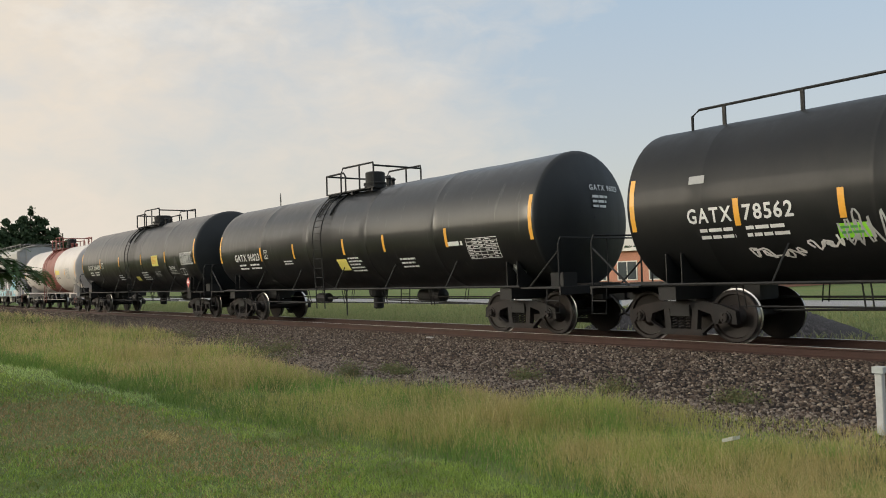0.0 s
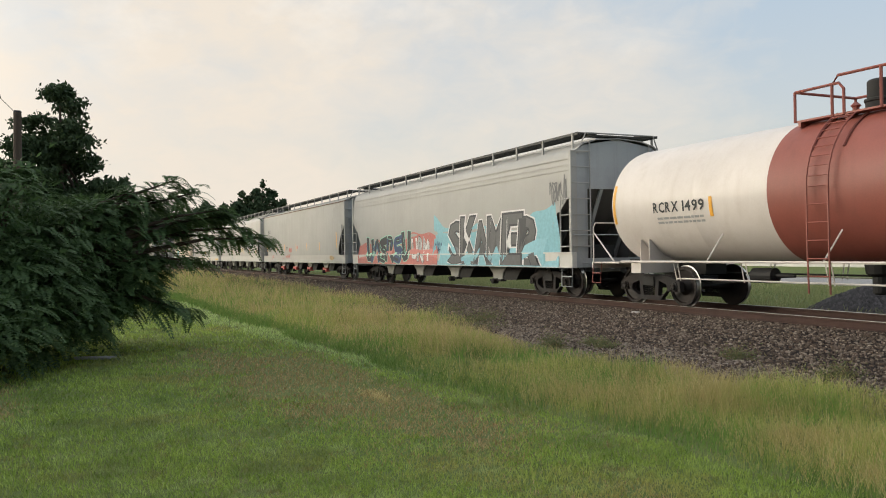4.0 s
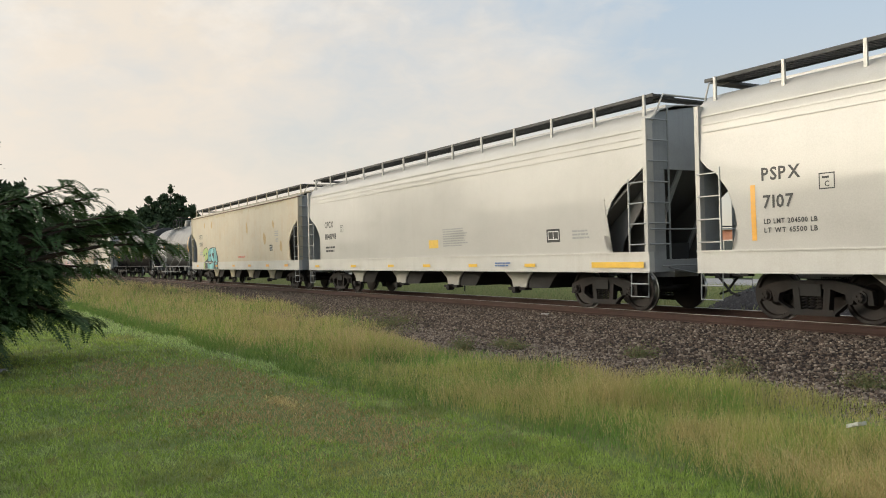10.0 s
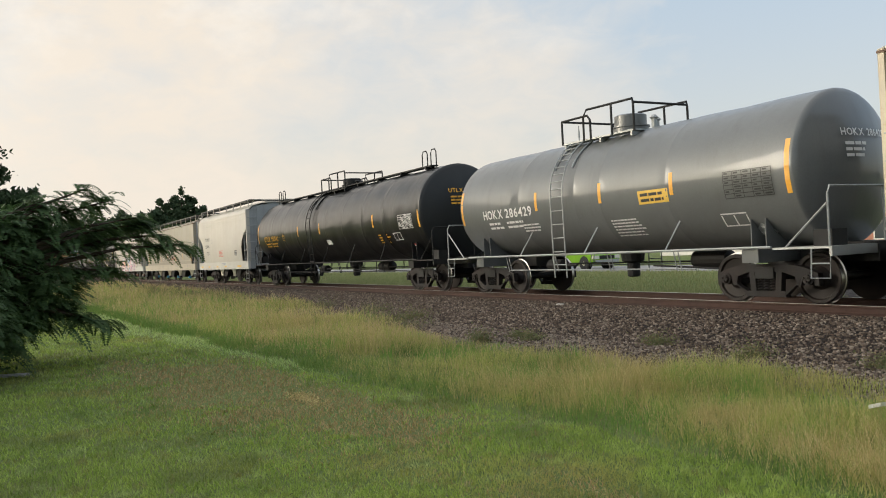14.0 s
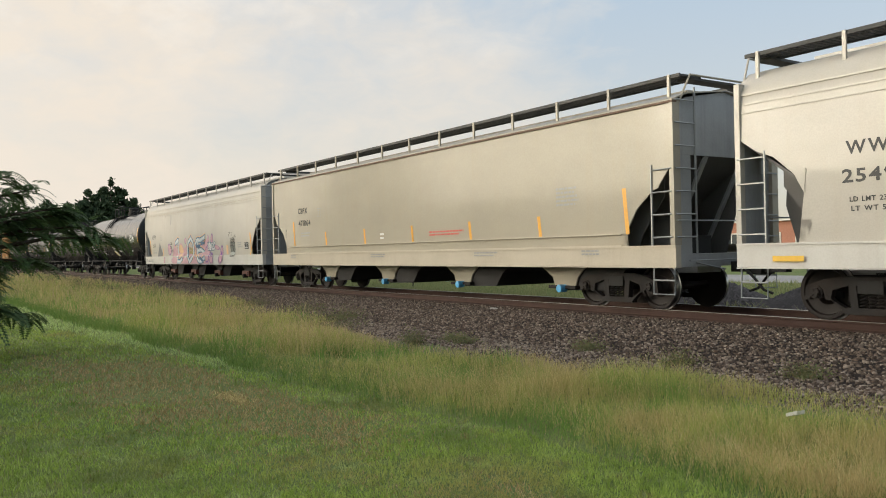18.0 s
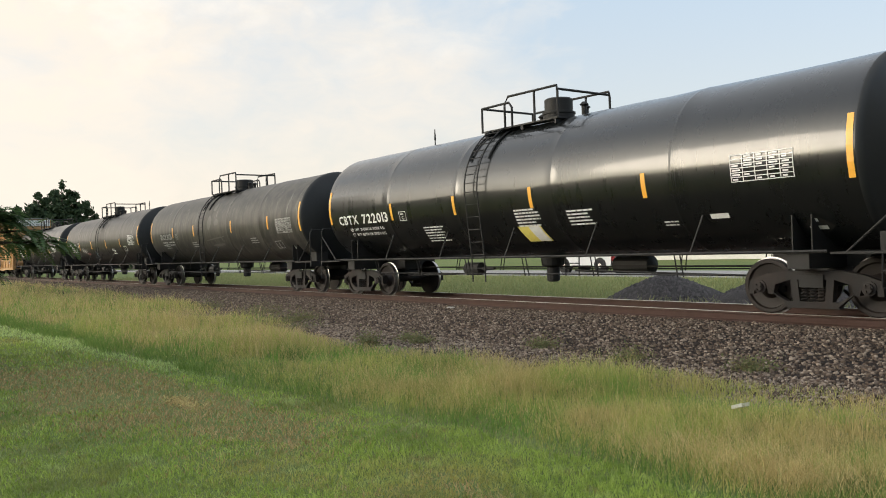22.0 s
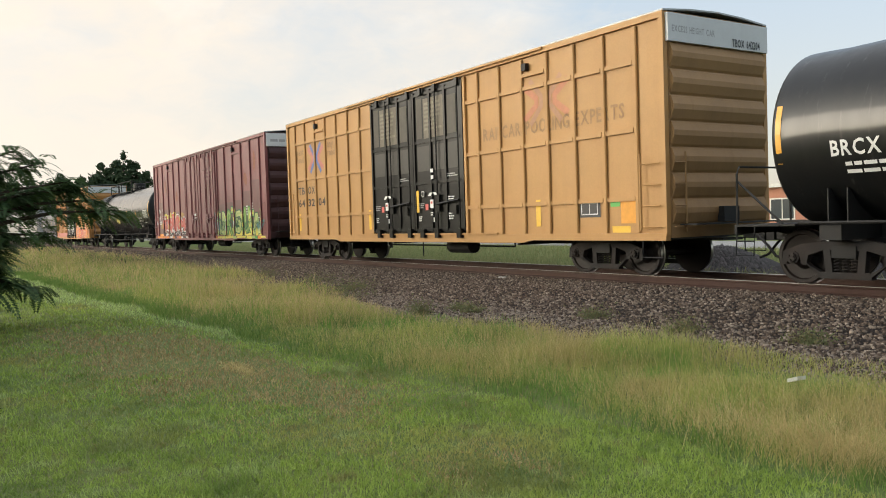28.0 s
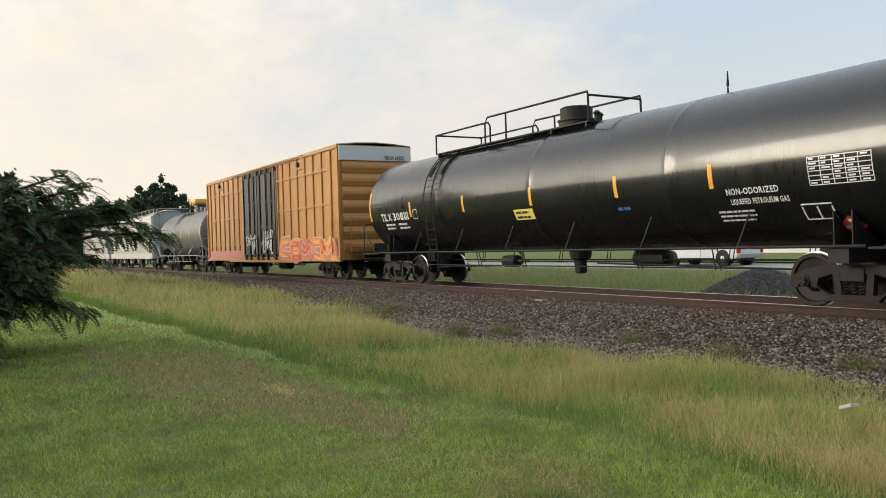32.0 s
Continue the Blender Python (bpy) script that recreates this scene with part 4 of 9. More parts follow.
def graffiti(parent, x, z, w, h, letters, fills, outline, surf, seed, halo=None, thick=0.42, name="sprayed_letter", label="", base_off=0.0, drips=True, floor=None):
    """Wild letters sprayed on a car side: a cloud behind, then outline, fill and highlights, letter by letter."""
    rng = random.Random(seed)
    z_low = z - 0.03 if floor is None else floor

    def held(a, b, c, o):
        return surf(a, max(z_low, b), c, o)

    if halo:
        backdrop(parent, x - 0.3, z_low, w + 0.6, h * 1.12, halo, surf, seed + 5, base_off=base_off, label=label)
    lw = w / letters
    z0 = z
    for k in range(letters):
        s = STROKES[rng.randrange(len(STROKES))]
        x0, zz, hh = x + k * lw, z + rng.uniform(-0.04, 0.05) * h, h * rng.uniform(0.85, 1.05)
        pts = [(x0 + (a * 1.0 + rng.uniform(-0.12, 0.16)) * lw, zz + (b * 0.84 + 0.08 + rng.uniform(-0.07, 0.07)) * hh) for a, b in s]
        wd = lw * thick * rng.uniform(0.85, 1.15)
        bm = bmesh.new()
        ribbon(bm, pts, wd * 1.2, held, z0, base_off + 0.006 + 0.0005 * k)
        holder = part(name, bm, outline, parent)
        bm = bmesh.new()
        ribbon(bm, pts, wd, held, z0, base_off + 0.010 + 0.0005 * k)
        part("paint_fill", bm, fills[k % len(fills)], holder)
        for q, (a, b) in enumerate(zip(pts, pts[1:])):
            for what, wide in (("paint_shade", rng.uniform(0.3, 0.6)), ("paint_line", rng.uniform(0.06, 0.12))):
                if rng.random() < 0.75:
                    t0, t1 = rng.uniform(0, 0.4), rng.uniform(0.5, 1)
                    o = wd * rng.uniform(-0.25, 0.25)
                    q0 = (a[0] + (b[0] - a[0]) * t0 + o, a[1] + (b[1] - a[1]) * t0)
                    q1 = (a[0] + (b[0] - a[0]) * t1 + o, a[1] + (b[1] - a[1]) * t1)
                    bm = bmesh.new()
                    ribbon(bm, (q0, ((q0[0] + q1[0]) / 2 + o * 0.5, (q0[1] + q1[1]) / 2), q1), wd * wide, held, z0, base_off + (0.0135 if what == "paint_shade" else 0.0165) + 0.0005 * k)
                    part(what, bm, fills[(k + 1) % len(fills)] if what == "paint_shade" else outline, holder)


def drips(parent, x0, x1, top, depth, mat, surf, seed, label="", name="bleached_run"):
    """A stain that hangs from the top of a side, ragged below."""
    rng = random.Random(seed)
    n = max(8, int((x1 - x0) * 14))
    ph = [rng.uniform(0, 6.3) for q in range(5)]
    bm, prev = bmesh.new(), None
    for k in range(n + 1):
        t = k / n
        x = x0 + (x1 - x0) * t
        run = 0.45 + 0.30 * math.sin(1.9 * x + ph[0]) + 0.22 * math.sin(5.3 * x + ph[1]) + 0.22 * math.sin(17 * x + ph[2]) + (rng.uniform(0.2, 1.1) if rng.random() < 0.22 else 0)
        low = top - depth * max(0.08, run) * min(1, 4 * t + 0.1, 4 * (1 - t) + 0.1)
        cur = [bm.verts.new(surf(x, low + (top - low) * q / 3, low, 0.003)) for q in range(4)]
        if prev:
            for q in range(3):
                bm.faces.new((prev[q], cur[q], cur[q + 1], prev[q + 1]))
        prev = cur
    return part(name, bm, mat, parent, label)


def blob(parent, x, z, rx, rz, fill, rim, surf, seed, tilt=0.0, off=0.004, name="sprayed_blob"):
    """A rounded sprayed patch with a darker rim."""
    rng = random.Random(seed)
    a0, a1 = rng.uniform(0, 6.3), rng.uniform(0, 6.3)
    holder = None
    for grow, mat, o in ((1.0, rim, off), (0.82, fill, off + 0.003))[:1 if rim is fill else 2]:
        bm = bmesh.new()
        ring, rim_at = [], []
        for k in range(22):
            a = 2 * math.pi * k / 22
            w = grow * (1 + 0.10 * math.sin(2 * a + a0) + 0.07 * math.sin(3 * a + a1))
            u, v = rx * w * math.cos(a), rz * w * math.sin(a)
            rim_at.append((x + u * math.cos(tilt) - v * math.sin(tilt), max(0.9, z + u * math.sin(tilt) + v * math.cos(tilt))))
            ring.append(bm.verts.new(surf(*rim_at[-1], z, o)))
        hub = bm.verts.new(surf(x, max(0.9, z), z, o))
        mids = [bm.verts.new(surf(*[(p + q) / 2 for p, q in zip(flat, (x, z))], z, o)) for flat in rim_at]
        for k in range(22):
            j = (k + 1) % 22
            bm.faces.new((ring[k], ring[j], mids[j], mids[k]))
            bm.faces.new((mids[k], mids[j], hub))
        bmesh.ops.triangulate(bm, faces=bm.faces)
        if holder is None:
            holder = part(name, bm, mat, parent)
        else:
            part("paint_fill", bm, mat, holder)


def stroke_letter(parent, strokes, coats, surf, z, off, floor=0.89, name="sprayed_letter"):
    """One sprayed letter from brush strokes; coats: (material, width), widest first, each a part over the one below."""
    holder = None
    for k, (mat, width) in enumerate(coats):
        for q, pts in enumerate(strokes):
            bm = bmesh.new()
            ribbon(bm, pts, width, lambda a, b, c, o: surf(a, max(floor, b), c, o), z, off + 0.004 * k + 0.0006 * q)
            if holder is None:
                holder = part(name, bm, mat, parent)
            else:
                part("paint_coat", bm, mat, holder)


def wild_letters(parent, x, z, w, h, n, coats, fills, surf, seed, off, thick=0.5, floor=0.89):
    """Crowded sprayed letters that nobody can read: all under-coats first, then each letter's fill and its shine."""
    rng = random.Random(seed)
    lw = w / n
    made = []
    for k in range(n):
        pick = STROKES[rng.randrange(len(STROKES))]
        x0, up, hh = x + k * lw, rng.uniform(-0.02, 0.05) * h, h * rng.uniform(0.82, 1.08)
        made.append([[(x0 + (a * 1.05 + rng.uniform(-0.08, 0.08)) * lw, z + up + (b * 0.84 + 0.08 + rng.uniform(-0.05, 0.05)) * hh) for a, b in pick]])
    wd = lw * thick
    for k, strokes in enumerate(made):
        stroke_letter(parent, strokes, [(m, wd * g) for m, g in coats], surf, z, off + 0.0004 * k, floor)
    for k, strokes in enumerate(made):
        stroke_letter(parent, strokes, ((fills[k % len(fills)][0], wd), (fills[k % len(fills)][1], wd * 0.34)), surf, z, off + 0.004 * len(coats) + 0.0004 * k, floor, "paint_fill")


def scribble(parent, x, z, w, h, material, surf, seed, lines=6, width=0.03, name="scrawled_tag", off=0.014):
    rng = random.Random(seed)
    bm = bmesh.new()
    pts = []
    for k in range(lines):
        x0 = x + w * k / lines
        pts += [(x0 + rng.uniform(-0.2, 1.4) * w / lines, z + rng.uniform(0, 1) * h) for q in range(rng.randint(3, 6))]
    ribbon(bm, pts, width, surf, z, off)
    return part(name, bm, material, parent)


# ---- rolling stock: shared pieces ----
WHEELSETS = []
CARS = []


def bearing(bm, x, y):
    d = 1 if y > 0 else -1
    rings = []
    for a, r in ((0.98, 0.115), (1.07, 0.115), (1.075, 0.08), (1.11, 0.08)):
        rings.append([bm.verts.new((x + r * math.cos(t), d * a, 0.457 + r * math.sin(t))) for t in (math.pi * 2 * q / 10 for q in range(10))])
    for r0, r1 in zip(rings, rings[1:]):
        for q in range(10):
            bm.faces.new((r0[q], r0[(q + 1) % 10], r1[(q + 1) % 10], r1[q]))
    bm.faces.new(rings[-1])


def side_frame_mesh(d):
    bm = bmesh.new()
    y0, y1 = d * 0.93, d * 1.05
    prism(bm, [(-1.10, 0.34), (-1.08, 0.56), (-0.80, 0.66), (-0.45, 0.72), (0.45, 0.72), (0.80, 0.66), (1.08, 0.56), (1.10, 0.34), (1.01, 0.34), (0.99, 0.48), (0.79, 0.50), (0.74, 0.34), (0.66, 0.34), (0.62, 0.50), (0.36, 0.58), (-0.36, 0.58), (-0.62, 0.50), (-0.66, 0.34), (-0.74, 0.34), (-0.79, 0.50), (-0.99, 0.48), (-1.01, 0.34)], y0, y1)
    for s in (-1, 1):
        prism(bm, [(s * 0.66, 0.36), (s * 0.74, 0.46), (s * 0.42, 0.16), (s * 0.28, 0.16)], y0 * 1.003, y1 * 1.003)
        prism(bm, [(s * 0.20, 0.2), (s * 0.32, 0.2), (s * 0.36, 0.6), (s * 0.24, 0.6)], y0 * 0.997, y1 * 1.002)
    prism(bm, [(-0.44, 0.13), (0.44, 0.13), (0.40, 0.235), (-0.40, 0.235)], y0 * 0.99, y1 * 1.006)
    bearing(bm, -0.889, d)
    bearing(bm, 0.889, d)
    bmesh.ops.recalc_face_normals(bm, faces=bm.faces)
    return mesh_of("side_frame", bm, TRUCK_RUST)


def spring_mesh(d):
    bm = bmesh.new()
    for x in (-0.14, 0.0, 0.14):
        pts = [(x + 0.055 * math.cos(t), d * 1.0 + 0.055 * math.sin(t), 0.235 + 0.25 * t / (2 * math.pi * 5)) for t in (k * math.pi / 4 for k in range(41))]
        tube(bm, pts, 0.014, 4)
    return mesh_of("spring", bm, TRUCK_RUST)


def wheelset_mesh():
    bm = bmesh.new()
    prof = [(0.655, 0.12), (0.655, 0.40), (0.66, 0.46), (0.665, 0.484), (0.69, 0.484), (0.70, 0.459), (0.79, 0.453), (0.80, 0.44), (0.80, 0.385), (0.76, 0.365), (0.735, 0.21), (0.79, 0.165), (0.82, 0.12), (0.82, 0.085)]
    for d in (-1, 1):
        lathe(bm, [(d * a, r) for a, r in prof], 36, "y")
    lathe(bm, [(-1.12, 0.07), (1.12, 0.07)], 12, "y")
    for d in (-1, 1):
        for k in range(3):
            t = k * 2 * math.pi / 3
            cx, cz = 0.045 * math.cos(t), 0.045 * math.sin(t)
            box(bm, cx - 0.014, cx + 0.014, d * 1.125 - 0.015, d * 1.125 + 0.015, cz - 0.014, cz + 0.014)
    me = mesh_of("wheelset", bm, WHEEL_STEEL, 30)
    me.materials.append(TREAD)
    for p in me.polygons:
        c = p.center
        r = math.hypot(c.x, c.z)
        if 0.445 < r < 0.475 and 0.69 < abs(c.y) < 0.80:
            p.material_index = 1
    return me


FRAME_MESH = {d: side_frame_mesh(d) for d in (-1, 1)}
SPRING_MESH = {d: spring_mesh(d) for d in (-1, 1)}
WHEEL_MESH = wheelset_mesh()
TRUCK_MESH = mesh_of("truck", boxes((-0.2, 0.2, -1.08, 1.08, 0.46, 0.66), (-0.3, 0.3, -0.35, 0.35, 0.66, 0.76), (-0.75, -0.6, -0.8, 0.8, 0.36, 0.46), (0.6, 0.75, -0.8, 0.8, 0.36, 0.46)), STEEL_DARK)
COUPLER_MESH = mesh_of("coupler", boxes((-0.55, 0.0, -0.09, 0.09, 0.74, 0.94), (0.0, 0.16, -0.16, 0.05, 0.70, 0.98), (0.05, 0.22, 0.06, 0.16, 0.70, 0.98)), STEEL_DARK)


def hose_mesh():
    bm = bmesh.new()
    tube(bm, [(-0.1, -0.25, 0.80), (0.1, -0.27, 0.62), (0.26, -0.24, 0.42), (0.42, -0.2, 0.36)], 0.025, 6)
    return mesh_of("brake_hose", bm, STEEL_DARK)


HOSE_MESH = hose_mesh()


def car_root(name, cx, label, category):
    ob = new(name)
    ob.empty_display_size = 0.3
    tagged(ob, label, category, "cars of the freight train")
    ob.location = (cx, TRACK_Y, RAIL_Z)
    CARS.append((ob, cx))
    return ob


def running_gear(car, spacing, half):
    """Two trucks with their wheelsets, and couplers at both ends."""
    for s in (-1, 1):
        t = part("truck", TRUCK_MESH, None, car, "", pose(s * spacing / 2, 0, 0))
        for d in (-1, 1):
            part("side_frame", FRAME_MESH[d], None, t, "cast steel side frame brown with rust")
            part("spring", SPRING_MESH[d], None, t)
        for a in (-0.889, 0.889):
            w = part("wheelset", WHEEL_MESH, None, t, "rusty wheelset with bright treads", pose(a, 0, 0.457))
            WHEELSETS.append((w, car, s * spacing / 2 + a))
        turn = 0 if s > 0 else 180
        part("coupler", COUPLER_MESH, None, car, "", pose(s * half, 0, 0, 0, 0, turn))
        part("brake_hose", HOSE_MESH, None, car, "", pose(s * half, 0, 0, 0, 0, turn))


def rungs(paths, levels_a, levels_b, r=0.013):
    """A ladder: two stiles given as point lists of equal length, rungs between them."""
    bm = bmesh.new()
    for p in paths:
        tube(bm, p, r * 1.35, 5)
    for a, b in zip(levels_a, levels_b):
        tube(bm, (a, b), r, 5)
    return bm


# ---- tank cars ----
def head_profile(radius, half, head):
    """Dished end with a tight knuckle, from its middle outwards."""
    rim = radius - 0.10
    dish = [(half + 0.10 + (head - 0.10) * (1 - (q / 5) ** 2), max(rim * q / 5, 0.02)) for q in range(6)]
    return dish + [(half + 0.072, radius - 0.045), (half + 0.04, radius - 0.016), (half + 0.02, radius - 0.004), (half, radius)]


def shell(radius, zc, half, head, seams, dent=0.0):
    bm = bmesh.new()
    prof = []
    prof = [(-x, r) for x, r in head_profile(radius, half, head)]
    body, x = [], -half + 0.2
    while x < half - 0.1:
        if all(abs(x - sx) > 0.06 for sx in seams):
            body.append((x, radius))
        x += 0.22 if dent > 0.015 else 0.45
    for sx in seams:
        body += [(sx - 0.03, radius), (sx - 0.012, radius + 0.004), (sx + 0.012, radius + 0.004), (sx + 0.03, radius)]
    prof += sorted(body)
    prof += [(-a, r) for a, r in prof[9::-1]]
    lathe(bm, prof, 64, "x")
    for v in bm.verts:
        v.co.z += zc
    if dent:
        for v in bm.verts:
            c = Vector((0, 0, zc))
            d = Vector((0, v.co.y, v.co.z - zc))
            k = noise.noise(Vector((v.co.x * 1.1, v.co.y * 0.6, v.co.z * 0.6))) + 0.35 * noise.noise(Vector((v.co.x * 3.1, v.co.y * 0.8, v.co.z * 0.8)))
            v.co += d.normalized() * k * dent if d.length > 0.1 else Vector()
    return bm


def tank_car(cx, spacing, radius, zc, paint_mat, label, rail_mat=STEEL_DARK, seams=(-4.6, -1.6, 1.6, 4.6), platform=(-1.4, 1.15), plat_style=0, ladder_x=-0.9, dome=(0.0, 0.32, 0.5), head_mat=None, stripes=(), end_marks=(), dent=0.012, low_rails=True, aerial=0.0, reach=0.68, end_stripes=True):
    half = spacing / 2 + reach + 0.24
    head = 0.40
    coup = spacing / 2 + 2.02
    car = car_root("tank_car", cx, label, "tank car")
    if paint_mat in (BLACK_GLOSS, BLACK_WORN, BLACK_MATTE):
        head_mat = BLACK_HEAD
    end_mat = WHITE_TANK if rail_mat is BAND_RED else rail_mat
    sides = round_side(radius, zc)
    tank = part("tank", shell(radius, zc, half, head, [s for s in seams if abs(s) < half - 0.4], dent), paint_mat, car, smooth=24)
    top = zc + radius
    if head_mat:
        bm = bmesh.new()
        lathe(bm, [(x + 0.012, r + (0.01 if r > 0.1 else 0)) for x, r in head_profile(radius, half, head)], 48, "x", cap=False)
        for v in bm.verts:
            v.co.z += zc
        part("tank_head", bm, head_mat, car, "", smooth=24)
    # stub sills, saddles and end platforms
    for s in (-1, 1):
        x = s * spacing / 2
        bm = bmesh.new()
        box(bm, min(x - 1.1 * s, s * coup - 0.3 * s), max(x - 1.1 * s, s * coup - 0.3 * s), -0.3, 0.3, 0.72, 1.06)
        part("stub_sill", bm, STEEL_DARK, car)
        bm = bmesh.new()
        for q in (-0.16, 0.16):
            prism(bm, [(x + q - 0.01, 0.76), (x + q + 0.01, 0.76), (x + q + 0.01, zc - radius * 0.60), (x + q - 0.01, zc - radius * 0.60)], -radius * 0.83, radius * 0.83)
        box(bm, x - 0.18, x + 0.18, -1.42, 1.42, 0.76, 1.0)
        part("saddle", bm, paint_mat if paint_mat in (WHITE_TANK, GREY_TANK) else STEEL_DARK, car)
        e0, e1 = x + s * 0.55, s * (coup - 0.38)
        bm = boxes((min(e0, e1), max(e0, e1), -1.5, 1.5, 0.985, 1.02))
        box(bm, min(e1, e1 + s * 0.05), max(e1, e1 + s * 0.05), -1.5, 1.5, 0.86, 1.02)
        part("end_platform", bm, end_mat, car)
        zr = 2.0
        paths = [[(e1, -1.48, 1.0), (e1, -1.48, zr - 0.12), (e1, -1.42, zr), (e1, 1.42, zr), (e1, 1.48, zr - 0.12), (e1, 1.48, 1.0)],
                 [(e1, -1.46, zr - 0.25), (e1 - s * 0.85, -1.46, 1.02)], [(e1, 1.46, zr - 0.25), (e1 - s * 0.85, 1.46, 1.02)], [(e1, 0, 1.0), (e1, 0, zr)]]
        part("end_handrail", tubes(paths, 0.019), end_mat, car)
        for d in (-1, 1):
            part("step", tubes([[(e0 + s * 0.75, d * 1.48, 1.0), (e0 + s * 0.75, d * 1.52, 0.5), (e0 + s * 1.1, d * 1.52, 0.5), (e0 + s * 1.1, d * 1.48, 1.0)], [(e0 + s * 0.75, d * 1.51, 0.74), (e0 + s * 1.1, d * 1.51, 0.74)]], 0.014), rail_mat, car)
        part("brake_wheel" if s < 0 else "release_valve", lathe(bmesh.new(), [(e1 - s * 0.1, 0.2), (e1 - s * 0.08, 0.26), (e1 - s * 0.05, 0.26), (e1 - s * 0.03, 0.2)], 16, "x") if s < 0 else boxes((e1 - 0.5, e1 - 0.15, -1.2, -0.8, 1.02, 1.3)), STEEL_DARK, car, "", pose(0, 0.5, 1.5) if s < 0 else EYE4)
    # long side rails and what hangs under the tank
    L = spacing / 2 + 0.5
    zl = 1.03
    for d in (-1, 1):
        bm = tubes([[(-L, d * 1.47, zl), (L, d * 1.47, zl)]], 0.028, 6)
        n = max(4, int(2 * L / 2.4))
        for k in range(1, n):
            x = -L + 2 * L * k / n
            tube(bm, [(x, d * 1.47, zl), (x + 0.16, d * radius * 0.83, zc - radius * 0.55)], 0.018, 5)
        part("side_rail", bm, end_mat, car)
        if low_rails:
            w = spacing / 2 - 1.35
            bm = tubes([[(-w, d * 1.35, 0.66), (w, d * 1.35, 0.66)]], 0.016, 5)
            k = -w
            while k < w:
                tube(bm, [(k, d * 1.35, 0.62), (k, d * 1.44, zl)], 0.013, 5)
                tube(bm, [(k + 0.12, d * 1.35, 0.62), (k + 0.12, d * 1.44, zl)], 0.013, 5)
                k += 2.0
            part("safety_rail", bm, end_mat, car)
    bm = bmesh.new()
    lathe(bm, [(0.42, 0.10), (0.45, 0.15), (0.75, 0.15), (0.8, 0.26), (1.1, 0.3)], 14, "z")
    part("outlet_valve", bm, STEEL_DARK, car)
    part("brake_rod", tubes([[(-spacing / 2 + 0.9, 0.3, 0.75), (spacing / 2 - 0.9, 0.3, 0.75)], [(-2.2, -0.55, 0.62), (-spacing / 2 + 1.4, -0.4, 0.55)], [(1.2, -0.5, 0.7), (spacing / 2 - 1.2, -0.4, 0.6)]], 0.022), STEEL_DARK, car)
    part("air_reservoir", lathe(bmesh.new(), [(1.5, 0.05), (1.55, 0.19), (2.5, 0.19), (2.55, 0.05)], 14, "x"), STEEL_DARK, car, "", pose(0, 0.45, 0.78))
    part("brake_cylinder", lathe(bmesh.new(), [(-2.6, 0.05), (-2.55, 0.16), (-2.0, 0.16), (-1.95, 0.05), (-1.5, 0.03)], 14, "x"), STEEL_DARK, car, "", pose(0, -0.5, 0.74))
    # ladders over the side to the top platform
    lx = ladder_x
    for d in (-1, 1):
        stile = [(d * 1.50, 0.48), (d * 1.52, 1.1)] + [(d * (radius + 0.13) * math.cos(a), zc + (radius + 0.13) * math.sin(a)) for a in (k * radians(62) / 9 for k in range(10))]
        lev = []
        for (ya, za), (yb, zb) in zip(stile, stile[1:]):
            m = max(1, round(math.hypot(yb - ya, zb - za) / 0.3))
            lev += [(ya + (yb - ya) * q / m, za + (zb - za) * q / m) for q in range(m)]
        lev = lev[::1]
        pa, pb = [[(lx + q, y, z) for y, z in stile] for q in (-0.23, 0.23)]
        keep = lev[1::1]
        part("ladder", rungs((pa, pb), [(lx - 0.23, y, z) for y, z in keep], [(lx + 0.23, y, z) for y, z in keep]), rail_mat, car)
    # walkway and safety railing round the manway
    if platform:
        a, b = platform
        pz, w = top - 0.10, 0.82
        bm = boxes((a, b, -w, -w + 0.26, pz, pz + 0.035), (a, b, w - 0.26, w, pz, pz + 0.035), (a, a + 0.3, -w + 0.27, w - 0.27, pz, pz + 0.035), (b - 0.3, b, -w + 0.27, w - 0.27, pz, pz + 0.035))
        for x in (a + 0.1, 0, b - 0.1):
            box(bm, x - 0.03, x + 0.03, -w, w, pz - 0.10, pz - 0.004)
        part("walkway", bm, rail_mat, car)
        h1, h2 = (0.58, 0.72) if plat_style == 0 else (0.58, 0.8)
        top_mat = STEEL_DARK if rail_mat is GALV else rail_mat
        m = a + (b - a) * 0.42
        paths = []
        for d in (-1, 1):
            y = d * w
            paths.append([(a, y, pz), (a, y, pz + h1)])
            paths.append([(a, y, pz + h1), (m - 0.1, y, pz + h1), (m, y, pz + h1 - 0.12), (m, y, pz)])
            paths.append([(m - 0.25, y, pz), (m - 0.25, y, pz + h2 - 0.15), (m - 0.12, y, pz + h2), (b - 0.02, y, pz + h2 - 0.02), (b, y, pz + h2 - 0.15), (b, y, pz)])
            paths.append([(m + 0.75, y, pz), (m + 0.75, y, pz + h2)])
        paths += [[(a, -w, pz + h1), (a, w, pz + h1)], [(b, -w, pz + h2 - 0.1), (b, w, pz + h2 - 0.1)]]
        for p in paths:
            part("railing", tubes([p], 0.028, 6), top_mat, car)
        # curved supports hugging the shell
        for x in (lx - 0.34, lx + 0.34):
            part("platform_bracket", tubes([[(x, -(radius + 0.03) * math.cos(t), zc + (radius + 0.03) * math.sin(t)) for t in (radians(28 + 6 * k) for k in range(7))]], 0.025, 5), rail_mat, car)
    dx, dr, dh = dome
